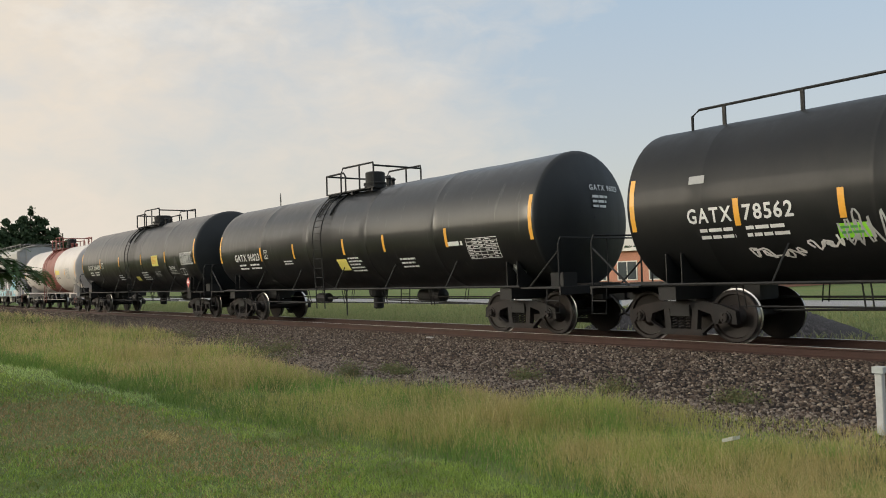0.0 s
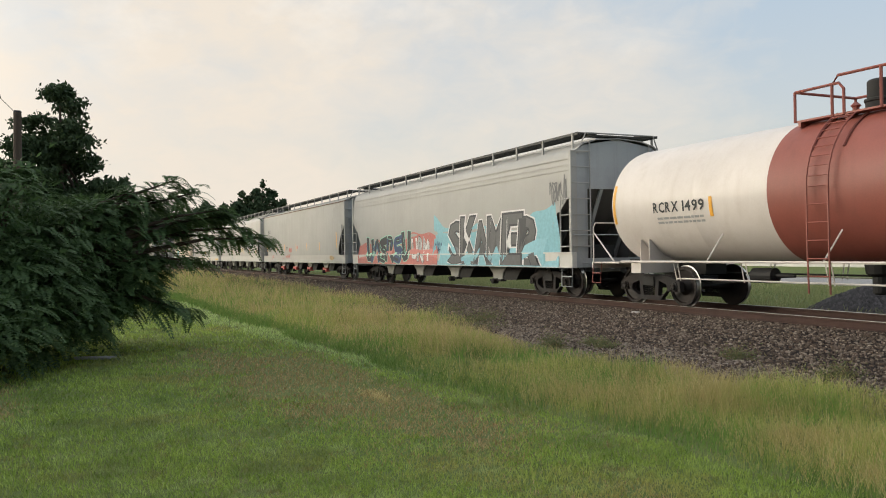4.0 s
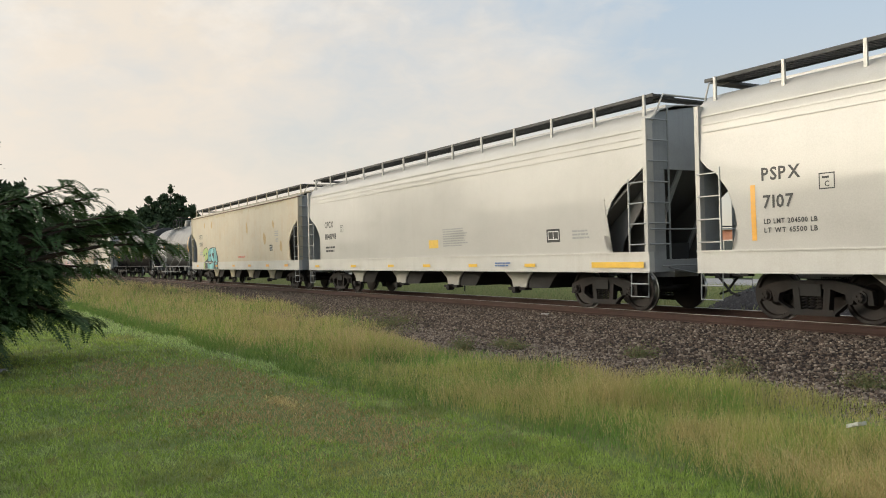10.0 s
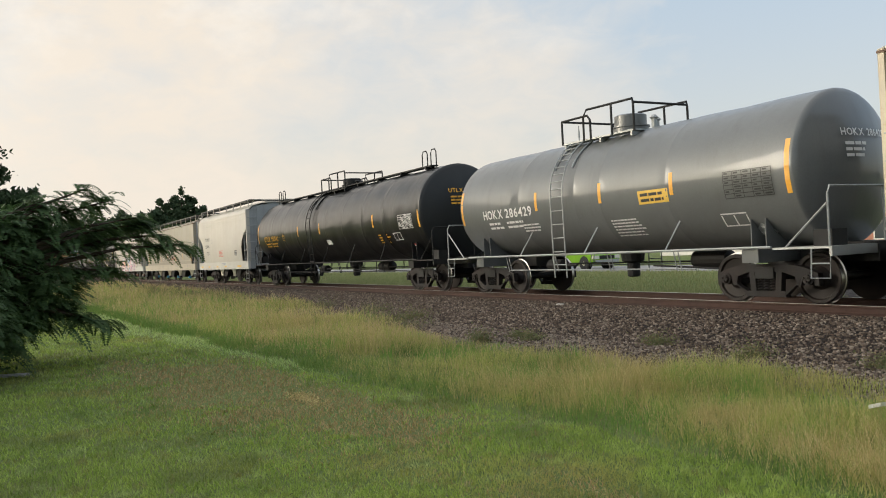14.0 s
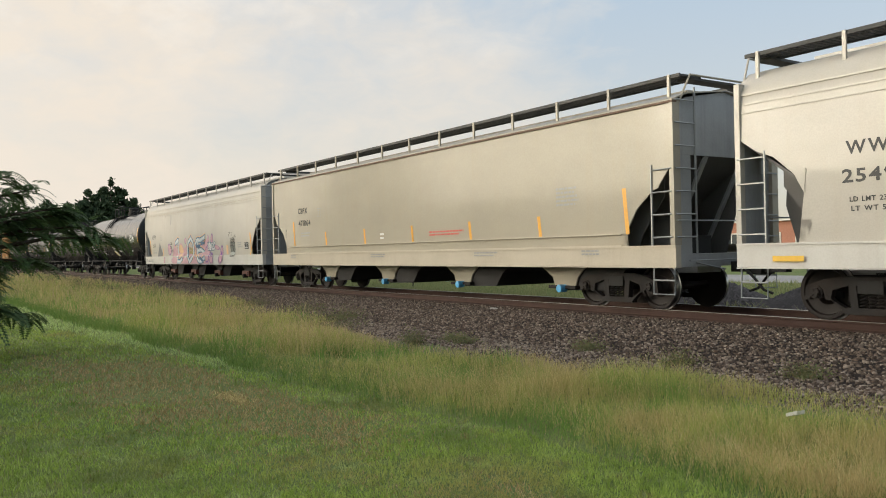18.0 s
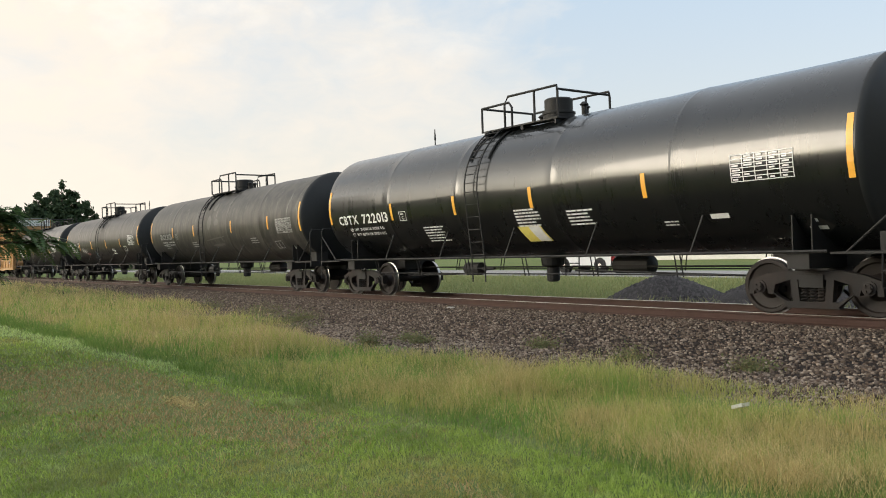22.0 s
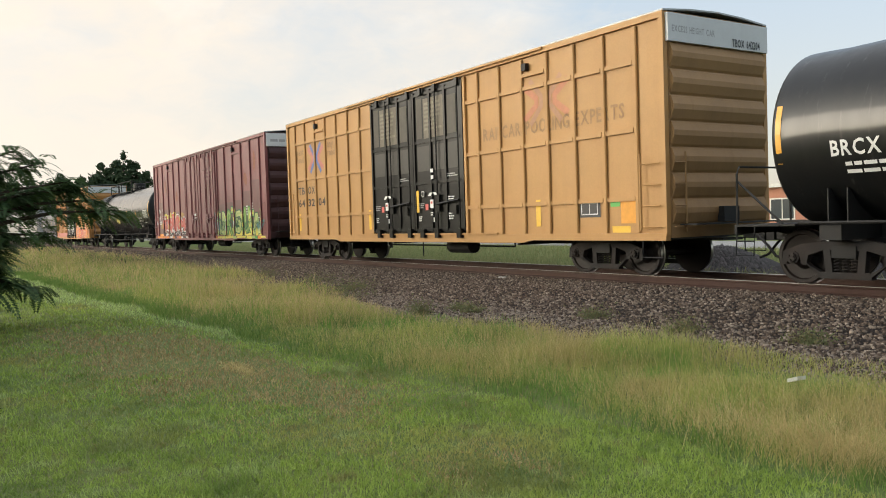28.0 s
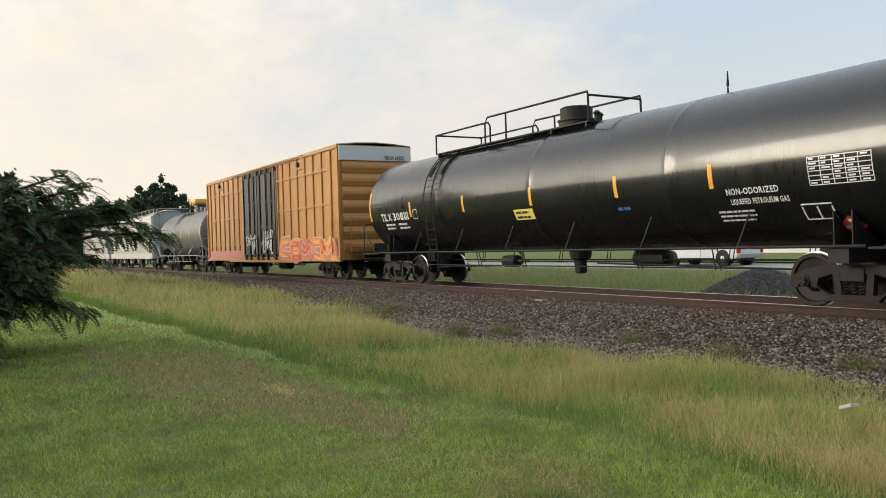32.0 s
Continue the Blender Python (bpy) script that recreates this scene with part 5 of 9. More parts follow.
    bm = lathe(bmesh.new(), [(top - 0.1, dr), (top + dh * 0.25, dr), (top + dh * 0.28, dr * 1.06), (top + dh * 0.36, dr * 1.06), (top + dh * 0.39, dr * 0.9), (top + dh * 0.94, dr * 0.9), (top + dh, dr * 0.8), (top + dh + 0.02, 0.05)], 20, "z")
    part("manway", bm, STEEL_DARK if rail_mat is BAND_RED else paint_mat if rail_mat is GALV else rail_mat, car, "", pose(dx, 0, 0), 30)
    for vx, vy in ((0.75, 0.1), (0.98, -0.2), (-0.7, 0.15)):
        part("valve", lathe(bmesh.new(), [(top - 0.06, 0.06), (top + 0.16, 0.06), (top + 0.2, 0.1), (top + 0.26, 0.04)], 8, "z"), rail_mat, car, "", pose(dx + vx, vy, 0))
    if aerial:
        part("vent_pipe", tubes([[(aerial, 0.1, top - 0.05), (aerial, 0.1, top + 0.22)], [(aerial, 0.1, top + 0.2), (aerial, 0.1, top + 0.5)]], [0.03, 0.012]), rail_mat, car)
    for x, z0, z1 in stripes:
        stripe(car, x, z0, z1, sides)
    for x in (-half + 0.02, half - 0.12) if end_stripes else ():
        stripe(car, x, zc - 0.45, zc + 0.5, sides, w=0.1)
    for k, (s, size, y, z, mat) in enumerate(end_marks):
        letter(car, s, size, y, z, mat, lambda a, b, c, o: (half + 0.10 + (head - 0.10) * (1 - (math.hypot(a, b - zc) / (radius - 0.1)) ** 2) + 0.04, a, b))
        bars(car, y + 0.05, z - 0.17, 0.55, 3, 0.055, mat, lambda a, b, c, o: (half + 0.10 + (head - 0.10) * (1 - (math.hypot(a, b - zc) / (radius - 0.1)) ** 2) + 0.04, a, b), seed=k)
    running_gear(car, spacing, coup)
    return car, sides, half


# ---- covered hoppers ----
def sheet(bm, rows, off, shrink=1.0):
    """A plate from rows of points, with a second skin moved by off and closed rims."""
    off = Vector(off)
    a = [[bm.verts.new(p) for p in r] for r in rows]
    b = [[bm.verts.new(Vector((p[0], p[1] * shrink, p[2] - (1 - shrink) * 1.5)) + off) for p in r] for r in rows]
    n, m = len(rows), len(rows[0])
    for k in range(n - 1):
        for q in range(m - 1):
            bm.faces.new((a[k][q], a[k + 1][q], a[k + 1][q + 1], a[k][q + 1]))
            bm.faces.new((b[k][q + 1], b[k + 1][q + 1], b[k + 1][q], b[k][q]))
        bm.faces.new((a[k][0], b[k][0], b[k + 1][0], a[k + 1][0]))
        bm.faces.new((a[k][-1], a[k + 1][-1], b[k + 1][-1], b[k][-1]))
    for q in range(m - 1):
        bm.faces.new((a[0][q], a[0][q + 1], b[0][q + 1], b[0][q]))
        bm.faces.new((a[-1][q], b[-1][q], b[-1][q + 1], a[-1][q + 1]))
    bmesh.ops.recalc_face_normals(bm, faces=bm.faces)
    return bm


def hopper_car(cx, L, side_mat, label, round_top=True, bays=4, end_mat=END_GREY, cut="curved", cut_w=1.0, cut_back=None, cap=None, sill_mat=None, pipe_mat=None, gate_mat=None, bay_mat=None, board=0.13, bay_cut=5.6, bay_shift=0.0, bay_low=0.40):
    """L: over the side sheets."""
    e = L / 2
    car = car_root("covered_hopper", cx, label, "hopper car")
    W = 1.52
    zs, zt = 1.24, 3.72
    prof = [(W + 0.0, zs), (W + 0.03, 2.0), (W + 0.035, 2.8), (W + 0.0, 3.55)] if round_top else [(W, zs), (W + 0.02, 2.4), (W + 0.02, 3.9)]
    roof = [(W - 0.02, 3.80), (W - 0.12, 3.98), (W - 0.36, 4.16), (W - 0.8, 4.28), (0.0, 4.33)] if round_top else [(W - 0.02, 3.97), (W - 0.35, 4.10), (0.0, 4.24)]
    for d in (-1, 1):
        # side sheet with its cut-away lower corners
        if cut == "curved":
            shape = [(1.12, zs), (1.30, 1.34), (1.36, 1.6), (1.30, 1.95), (1.08, 2.35), (0.72, 2.66), (0.42, 2.78)]
            edge, back = [[(e - a * w, z) for a, z in shape] + [(e - 0.02, 3.05)] for w in (cut_w, cut_back or cut_w)]
        elif cut == "straight":
            edge = back = [(e - 1.15, zs), (e - 1.28, 1.32), (e - 1.25, 1.5), (e - 0.95, 2.02), (e - 0.72, 2.34), (e - 0.60, 2.36), (e - 0.02, 2.85)]
        else:
            edge = back = [(e - 1.2, zs), (e - 1.28, 1.36), (e - 1.2, 1.6), (e - 0.95, 1.98), (e - 0.55, 2.3), (e - 0.42, 2.34), (e - 0.02, 2.85)]
        n_mid, n_e = 14, len(edge)
        lead = max(e - x for x, z in edge + back) + 0.12
        tops = [e - lead + (lead - 0.02) * k / (n_e - 1) for k in range(n_e)]
        mids = [k / n_mid for k in range(1, n_mid)]
        grid = [(-x, z, -q) for (x, z), q in zip(back[::-1], tops[::-1])] + [(edge[0][0] * k - back[0][0] * (1 - k), zs, tops[0] * (2 * k - 1)) for k in mids] + [(x, z, q) for (x, z), q in zip(edge, tops)]
        ztop = prof[-1][1]
        pz, py = [p[1] for p in prof], [p[0] for p in prof]
        rows = [[(x + (xt - x) * t, d * float(np.interp(zb + (ztop - zb) * t, pz, py)), zb + (ztop - zb) * t) for t in np.linspace(0, 1, 7)] for x, zb, xt in grid]
        bm = sheet(bmesh.new(), rows, (0, -0.02 * d, 0))
        part("side_sheet", bm, side_mat, car, smooth=20)
        y0, y1 = sorted((d * (W + 0.04), d * (W - 0.1)))
        f0, f1 = sorted((d * (W + 0.06), d * (W - 0.1)))
        part("side_sill", boxes((-e, e, y0, y1, 0.87, zs - 0.004)), sill_mat or HOP_SILL_LIT, car)
        part("sill_flange", boxes((-e, e, f0, f1, zs - 0.004, zs + 0.03)), sill_mat or HOP_SILL_LIT, car)
        part("sill_flange", boxes((-e, e, f0, f1, 0.85, 0.866)), sill_mat or HOP_SILL_LIT, car)
        if round_top:
            for z, o in ((3.44, 0.022), (3.58, 0.010), (3.74, 0.004)):
                part("side_seam", boxes((-e, e, *sorted((d * (W + o), d * (W + o - 0.03))), z, z + 0.03)), cap or side_mat, car)
        else:
            part("top_chord", boxes((-e, e, min(d * (W + 0.06), d * (W - 0.06)), max(d * (W + 0.06), d * (W - 0.06)), 3.885, 3.925)), CHORD_RUST, car)
        # corner post, ladders
        for s in (-1, 1):
            x = s * (e - 0.06)
            part("corner_post", boxes((x - 0.05, x + 0.05, min(d * (W + 0.05), d * (W - 0.14)), max(d * (W + 0.05), d * (W - 0.14)), zs + 0.03, 3.95)), cap or side_mat, car)
            zz = [1.42 + 0.42 * k for k in range(4)]
            xi = x - s * 0.5
            part("side_ladder", rungs(([(xi, d * (W + 0.03), 1.27), (xi, d * (W + 0.03), 2.78)],), [(xi, d * (W + 0.03), z) for z in zz], [(x, d * (W + 0.06), z) for z in zz], 0.016), cap or GALV, car)
            part("sill_step", tubes([[(x, d * W, 0.87), (x, d * (W + 0.02), 0.36), (xi, d * (W + 0.02), 0.36), (xi, d * W, 0.87)], [(x, d * (W + 0.01), 0.62), (xi, d * (W + 0.01), 0.62)]], 0.016), GALV, car)
            ze = [1.42 + 0.42 * k for k in range(7)]
            ye = d * (W - 0.55)
            part("end_ladder", rungs(([(s * e, ye, 1.1), (s * e, ye, 4.2)],), [(s * e, d * W, z) for z in ze], [(s * e, ye, z) for z in ze], 0.016), cap or GALV, car)
    # roof
    bm = bmesh.new()
    sec = [(-y, z) for y, z in [prof[-1]] + roof] + [(y, z) for y, z in ([prof[-1]] + roof)[-2::-1]]
    xs = [-e + 0.02, -e / 2, 0, e / 2, e - 0.02]
    sheet(bm, [[(x, y, z) for y, z in sec] for x in xs], (0, 0, 0), 0.985)
    part("roof", bm, side_mat, car, smooth=35)
    # roof hatch trough and the two running boards on posts
    rz = roof[-1][1]
    part("roof_hatch", boxes((-e + 0.7, e - 0.7, -0.3, 0.3, rz - 0.05, rz + 0.1)), side_mat, car)
    zb = rz + board - 0.025 + (0.0 if round_top else 0.06)
    for d in (-1, 1):
        y0, y1 = sorted((d * 0.70, d * 1.31))
        bm = boxes((-e + 0.05, e - 0.05, y0, y0 + 0.035, zb - 0.02, zb + 0.045), (-e + 0.05, e - 0.05, y1 - 0.035, y1, zb - 0.02, zb + 0.045))
        n = int(L / 0.11)
        for k in range(n):
            x = -e + 0.1 + (L - 0.2) * k / (n - 1)
            box(bm, x - 0.034, x + 0.034, y0 + 0.035, y1 - 0.035, zb + 0.005, zb + 0.04)
        for q in range(4):
            yy = y0 + 0.1 + q * 0.13
            box(bm, -e + 0.08, e - 0.08, yy, yy + 0.02, zb + 0.008, zb + 0.036)
        part("running_board", bm, GRATING, car, "dark steel grating walkway along the roof")
        for k in range(int(L / 1.5) + 1):
            x = -e + 0.3 + (L - 0.6) * k / int(L / 1.5)
            ya = 1.31 * d
            zr = float(np.interp(abs(ya), [p[0] for p in roof[::-1]], [p[1] for p in roof[::-1]]))
            part("walkway_post", boxes((x - 0.03, x + 0.03, ya - 0.02, ya + 0.02, zr - 0.02, zb + 0.05)), cap or side_mat, car)
    for s in (-1, 1):
        part("end_brace", tubes([[(s * (e - 0.05), -W + 0.1, 3.78), (s * (e + 0.02), -1.1, zb + 0.02), (s * (e + 0.02), 1.1, zb + 0.02), (s * (e - 0.05), W - 0.1, 3.78)]], 0.022), cap or side_mat, car)
        part("end_walkway", boxes((s * (e - 0.2) - 0.15, s * (e - 0.2) + 0.15, -1.0, 1.0, zb - 0.05, zb - 0.006)), GRATING, car)
    # ends: upper end sheet, sloping floor, posts, end sill
    for s in (-1, 1):
        x = s * (e - 0.10)
        bm = bmesh.new()
        half_sec = [(-W + 0.05, 2.95), (-W + 0.03, 3.6), (-W + 0.1, 3.85), (-W + 0.4, 4.12 if round_top else 4.02), (0, rz - 0.03), (W - 0.4, 4.12 if round_top else 4.02), (W - 0.1, 3.85), (W - 0.03, 3.6), (W - 0.05, 2.95)]
        a = [bm.verts.new((x - s * 0.02, y, z)) for y, z in half_sec]
        b = [bm.verts.new((x + s * 0.02, y, z)) for y, z in half_sec]
        bm.faces.new(a)
        bm.faces.new(b[::-1])
        for k in range(len(a)):
            bm.faces.new((a[k], a[(k + 1) % len(a)], b[(k + 1) % len(a)], b[k]))
        bmesh.ops.recalc_face_normals(bm, faces=bm.faces)
        part("end_sheet", bm, end_mat, car)
        # plates inside the cut-away end, their recess shade painted into the grey
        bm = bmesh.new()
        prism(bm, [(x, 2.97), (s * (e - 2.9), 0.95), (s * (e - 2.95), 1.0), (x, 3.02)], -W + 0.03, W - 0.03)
        part("slope_sheet", bm, SLOPE_SHADE, car)
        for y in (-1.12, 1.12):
            part("shear_plate", prism(bmesh.new(), [(s * (e - 0.62), 2.56), (s * (e - 2.72), 1.05), (s * (e - 1.35), 1.05), (s * (e - 1.18), 1.5), (s * (e - 0.62), 2.2)], y - 0.01, y + 0.01), SLOPE_SHADE, car)
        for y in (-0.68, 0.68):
            part("bulkhead", prism(bmesh.new(), [(s * (e - 0.42), 2.70), (s * (e - 2.72), 1.06), (s * (e - 0.62), 1.06), (s * (e - 0.36), 1.9)], y - 0.01, y + 0.01), SLOPE_SHADE, car)
        for y in (-1.45, 1.0):
            part("end_plate", boxes((x - 0.012, x + 0.012, y, y + 0.45, 1.1, 2.95)), end_mat, car)
        for y in (-0.55, 0.55):
            part("end_post", prism(bmesh.new(), [(x - 0.03, 2.94), (x + 0.03, 2.94), (s * (e - 1.1) + 0.03, 1.1), (s * (e - 1.1) - 0.03, 1.1)], y - 0.05, y + 0.05), end_mat, car)
        bm = boxes((s * (e - 0.25) - 0.25, s * (e - 0.25) + 0.25, -W + 0.1, W - 0.1, 0.86, 1.1))
        box(bm, min(s * (e - 2.6), s * (e - 0.5)), max(s * (e - 2.6), s * (e - 0.5)), -0.35, 0.35, 0.72, 1.05)
        part("end_sill", bm, end_mat, car)
        part("end_handrail", tubes([[(s * (e + 0.02), -W, 1.72), (s * (e + 0.02), W, 1.72)], [(s * (e + 0.1), -1.3, 0.98), (s * (e + 0.1), 1.3, 0.98)], [(s * (e + 0.08), -1.1, 0.94), (s * (e + 0.1), -0.3, 0.80)]], 0.016), GALV, car)
        part("brake_gear", boxes((s * (e - 0.9) - 0.3, s * (e - 0.9) + 0.3, -0.6, 0.2, 1.1, 1.45)), STEEL_DARK, car)
    # discharge bays, near-black because the shade under the car is in their colour
    span = L - bay_cut
    w = span / bays
    for k in range(bays):
        x = -span / 2 + w * (k + 0.5 + bay_shift)
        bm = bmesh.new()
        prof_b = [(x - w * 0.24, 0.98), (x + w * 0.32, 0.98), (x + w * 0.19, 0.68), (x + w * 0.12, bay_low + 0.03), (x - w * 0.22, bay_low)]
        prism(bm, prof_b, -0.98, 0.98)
        part("discharge_bay", bm, BAY_SHADE, car, "", EYE4)
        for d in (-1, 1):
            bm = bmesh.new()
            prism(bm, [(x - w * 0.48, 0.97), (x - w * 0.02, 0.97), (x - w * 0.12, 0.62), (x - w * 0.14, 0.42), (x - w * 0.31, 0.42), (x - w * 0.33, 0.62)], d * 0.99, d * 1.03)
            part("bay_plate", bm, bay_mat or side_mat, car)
            bm = boxes((x - w * 0.34, x - w * 0.12, min(d * 0.9, d * 1.12), max(d * 0.9, d * 1.12), 0.36, 0.58 if gate_mat else 0.43))
            part("outlet_gate", bm, gate_mat or TRUCK_RUST, car)
            part("outlet_pipe", lathe(bmesh.new(), [(d * 1.04, 0.02), (d * 1.05, 0.085), (d * 1.24, 0.085), (d * 1.25, 0.02)], 12, "y"), pipe_mat or TRUCK_RUST, car, "", pose(x - w * 0.22, 0, 0.37))
    running_gear(car, L - 4.0, e + 0.62)
    zz, yy = [0.8, zs + 0.029, zs + 0.03] + [p[1] for p in prof[1:]], [W + 0.06, W + 0.06, W + 0.003] + [p[0] for p in prof[1:]]
    return car, (lambda x, z, z0, off: (x, -float(np.interp(z, zz, yy)) - off * 0.6, z)), e


# ---- boxcars ----
def box_car(cx, L, body_mat, label, style, end_mat=None, top_mat=BOX_TOP):
    e, W, zb, zt = L / 2, 1.52, 0.74, 5.0
    car = car_root("boxcar", cx, label, "boxcar")
    ye = W - 0.06
    door = (-2.45, 2.55)
    for d in (-1, 1):
        y0, y1 = sorted((d * ye, d * (ye - 0.06)))
        part("side_panel", boxes((-e, door[0], y0, y1, zb + 0.14, zt - 0.12)), body_mat, car)
        part("side_panel", boxes((door[1], e, y0, y1, zb + 0.14, zt - 0.12)), body_mat, car)
        o0, o1 = sorted((d * (ye + 0.004), d * W))
        if style == "grid":
            posts = [0.70 - e + k * 0.862 for k in range(7)] + [e - 5.99 + k * 0.878 for k in range(7)]
        else:
            posts = [-e + 0.75 + k * (door[0] - 0.2 + e - 0.75) / 5 for k in range(6)] + [door[1] + 0.2 + k * (e - 0.75 - door[1] - 0.2) / 5 for k in range(6)]
        pw = 0.055 if style == "grid" else 0.045
        for x in posts:
            bm = bmesh.new()
            box(bm, x - pw, x + pw, o0, o1, zb + 0.16, zt - 0.14)
            bmesh.ops.bevel(bm, geom=[q for q in bm.edges if abs(q.verts[0].co.z - q.verts[1].co.z) > 1], offset=0.02, segments=1, affect="EDGES")
            part("side_post", bm, body_mat, car)
        if style == "grid":
            for z in (1.56, 2.89, 4.19):
                for grp in (posts[:7] + [door[0] - 0.03], [door[1] + 0.03] + posts[7:]):
                    for a, b in zip(grp, grp[1:]):
                        part("side_rib", boxes((a + pw + 0.005, b - pw - 0.005, *sorted((d * (ye + 0.004), d * (W - 0.008))), z - 0.045, z + 0.045)), body_mat, car)
            for x in door:
                x += -0.05 if x < 0 else 0.05
                part("door_post", boxes((x - 0.045, x + 0.045, *sorted((d * (ye + 0.004), d * (W + 0.004))), zb + 0.16, zt - 0.14)), body_mat, car)
        part("corner_post", boxes((-e - 0.02, -e + 0.10, *sorted((d * (ye - 0.05), d * (W + 0.002))), zb + 0.1, zt - 0.1)), body_mat, car)
        part("corner_post", boxes((e - 0.10, e + 0.02, *sorted((d * (ye - 0.05), d * (W + 0.002))), zb + 0.1, zt - 0.1)), body_mat, car)
        # sill deepens between the trucks; eaves above
        sill = bmesh.new()
        prism(sill, [(-e, zb + 0.14), (-e, zb), (-e + 4.0, zb), (-e + 4.3, zb - 0.06), (e - 4.3, zb - 0.06), (e - 4.0, zb), (e, zb), (e, zb + 0.14)], d * (ye - 0.05), d * (W + 0.01))
        part("side_sill", sill, body_mat, car)
        part("eave", boxes((-e - 0.02, e + 0.02, *sorted((d * (ye - 0.06), d * (W + 0.01))), zt - 0.115, zt)), body_mat, car)
        part("door_track", boxes((door[0] - 1.6, door[1] + 3.2, *sorted((d * (W + 0.012), d * (W + 0.07))), zt - 0.06, zt - 0.01), (door[0] - 1.2, door[1] + 1.4, *sorted((d * (W + 0.015), d * (W + 0.06))), zb + 0.14, zb + 0.18)), body_mat, car)
        # double plug doors
        dm = BLACK_DOOR if style == "grid" else body_mat
        mid = (door[0] + door[1]) / 2
        for a, b in ((door[0] + 0.02, mid - 0.01), (mid + 0.01, door[1] - 0.02)):
            leaf = part("door", boxes((a, b, *sorted((d * (ye - 0.03), d * (ye + 0.03))), zb + 0.2, zt - 0.14)), dm, car, "black plug door" if style == "grid" else "brownish red plug door")
            bm = bmesh.new()
            for x in (a + 0.04, a + (b - a) * 0.36, a + (b - a) * 0.66, b - 0.04):
                box(bm, x - 0.04, x + 0.04, *sorted((d * (ye + 0.032), d * (ye + 0.075))), zb + 0.25, zt - 0.2)
            for z in (1.02, 2.3, 3.42, 4.72) if style == "grid" else (1.2, 2.2, 3.2, 4.1):
                for p, q in ((0.02, 0.98),) if style == "grid" else ((0.09, 0.32), (0.40, 0.62), (0.70, 0.95)):
                    box(bm, a + (b - a) * p, a + (b - a) * q, *sorted((d * (ye + 0.032), d * (ye + 0.065))), z - 0.035, z + 0.035)
            part("door_rib", bm, dm, leaf)
            bm = bmesh.new()
            for x in (a + (b - a) * 0.5, b - 0.18):
                tube(bm, [(x, d * (ye + 0.1), zb + 0.3), (x, d * (ye + 0.1), zt - 0.3)], 0.022, 6)
            tube(bm, [(a + (b - a) * 0.5, d * (ye + 0.12), 1.7), (b - 0.18, d * (ye + 0.12), 1.78)], 0.03, 6)
            box(bm, a + (b - a) * 0.5 - 0.1, a + (b - a) * 0.5 + 0.1, *sorted((d * (ye + 0.07), d * (ye + 0.12))), 1.5, 1.95)
            part("lock_rod", bm, dm, leaf)
            for x in (a + (b - a) * 0.2, a + (b - a) * 0.5, b - 0.18):
                part("door_roller", boxes((x - 0.09, x + 0.09, *sorted((d * (ye + 0.07), d * (ye + 0.17))), zb + 0.06, zb + 0.3)), dm, leaf)
                part("door_hanger", boxes((x - 0.06, x + 0.06, *sorted((d * (ye + 0.07), d * (ye + 0.14))), zt - 0.32, zt - 0.12)), dm, leaf)
            part("placard_holder", boxes((b - 0.55, b - 0.35, *sorted((d * (ye + 0.08), d * (ye + 0.1))), 1.42, 1.66)), dm, leaf)
        mid_post = len(posts) // 2
        for x0, x1 in ((posts[2] + pw, posts[3] - pw), (posts[mid_post + 2] + pw, posts[mid_post + 3] - pw)):
            part("hatch_rail", boxes((x0, x1, *sorted((d * (ye + 0.004), d * (W + 0.006))), zt - 0.56, zt - 0.48)), body_mat, car)
            part("hatch_latch", boxes((x0 + 0.06, x0 + 0.20, *sorted((d * (ye + 0.004), d * (W + 0.05))), zt - 0.42, zt - 0.26)), STEEL_DARK, car)
        # ladders and grab irons
        for s in (-1, 1):
            x0, x1 = s * (e - 0.08), s * (e - 0.58)
            zz = [1.0 + 0.4 * k for k in range(4)] if style != "grid" or s > 0 else [1.0 + 0.4 * k for k in range(4)]
            part("side_ladder", rungs(([(x1, d * (W + 0.05), 0.95), (x1, d * (W + 0.05), 2.4)],), [(x1, d * (W + 0.05), z) for z in zz], [(x0, d * (W + 0.05), z) for z in zz], 0.014), body_mat, car)
            part("sill_step", tubes([[(x0, d * W, zb), (x0, d * (W + 0.01), 0.42), (x1, d * (W + 0.01), 0.42), (x1, d * W, zb)]], 0.016), STEEL_DARK, car)
    # ends, corrugated; an end_mat is the side paint with the end's shade in it
    for s in (-1, 1):
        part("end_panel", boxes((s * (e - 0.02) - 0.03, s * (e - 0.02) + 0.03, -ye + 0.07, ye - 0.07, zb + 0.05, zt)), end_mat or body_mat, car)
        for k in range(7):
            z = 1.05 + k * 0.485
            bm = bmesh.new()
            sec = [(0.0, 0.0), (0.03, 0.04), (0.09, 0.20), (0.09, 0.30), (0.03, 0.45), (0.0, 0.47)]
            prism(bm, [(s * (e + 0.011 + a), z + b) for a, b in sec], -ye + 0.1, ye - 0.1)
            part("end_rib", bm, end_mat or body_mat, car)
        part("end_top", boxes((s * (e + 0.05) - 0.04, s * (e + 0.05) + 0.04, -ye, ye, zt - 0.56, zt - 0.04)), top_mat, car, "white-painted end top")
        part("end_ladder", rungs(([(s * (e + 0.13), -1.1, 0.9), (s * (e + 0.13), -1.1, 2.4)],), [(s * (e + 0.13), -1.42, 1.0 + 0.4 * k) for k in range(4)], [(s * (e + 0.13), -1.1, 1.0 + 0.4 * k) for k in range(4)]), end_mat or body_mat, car)
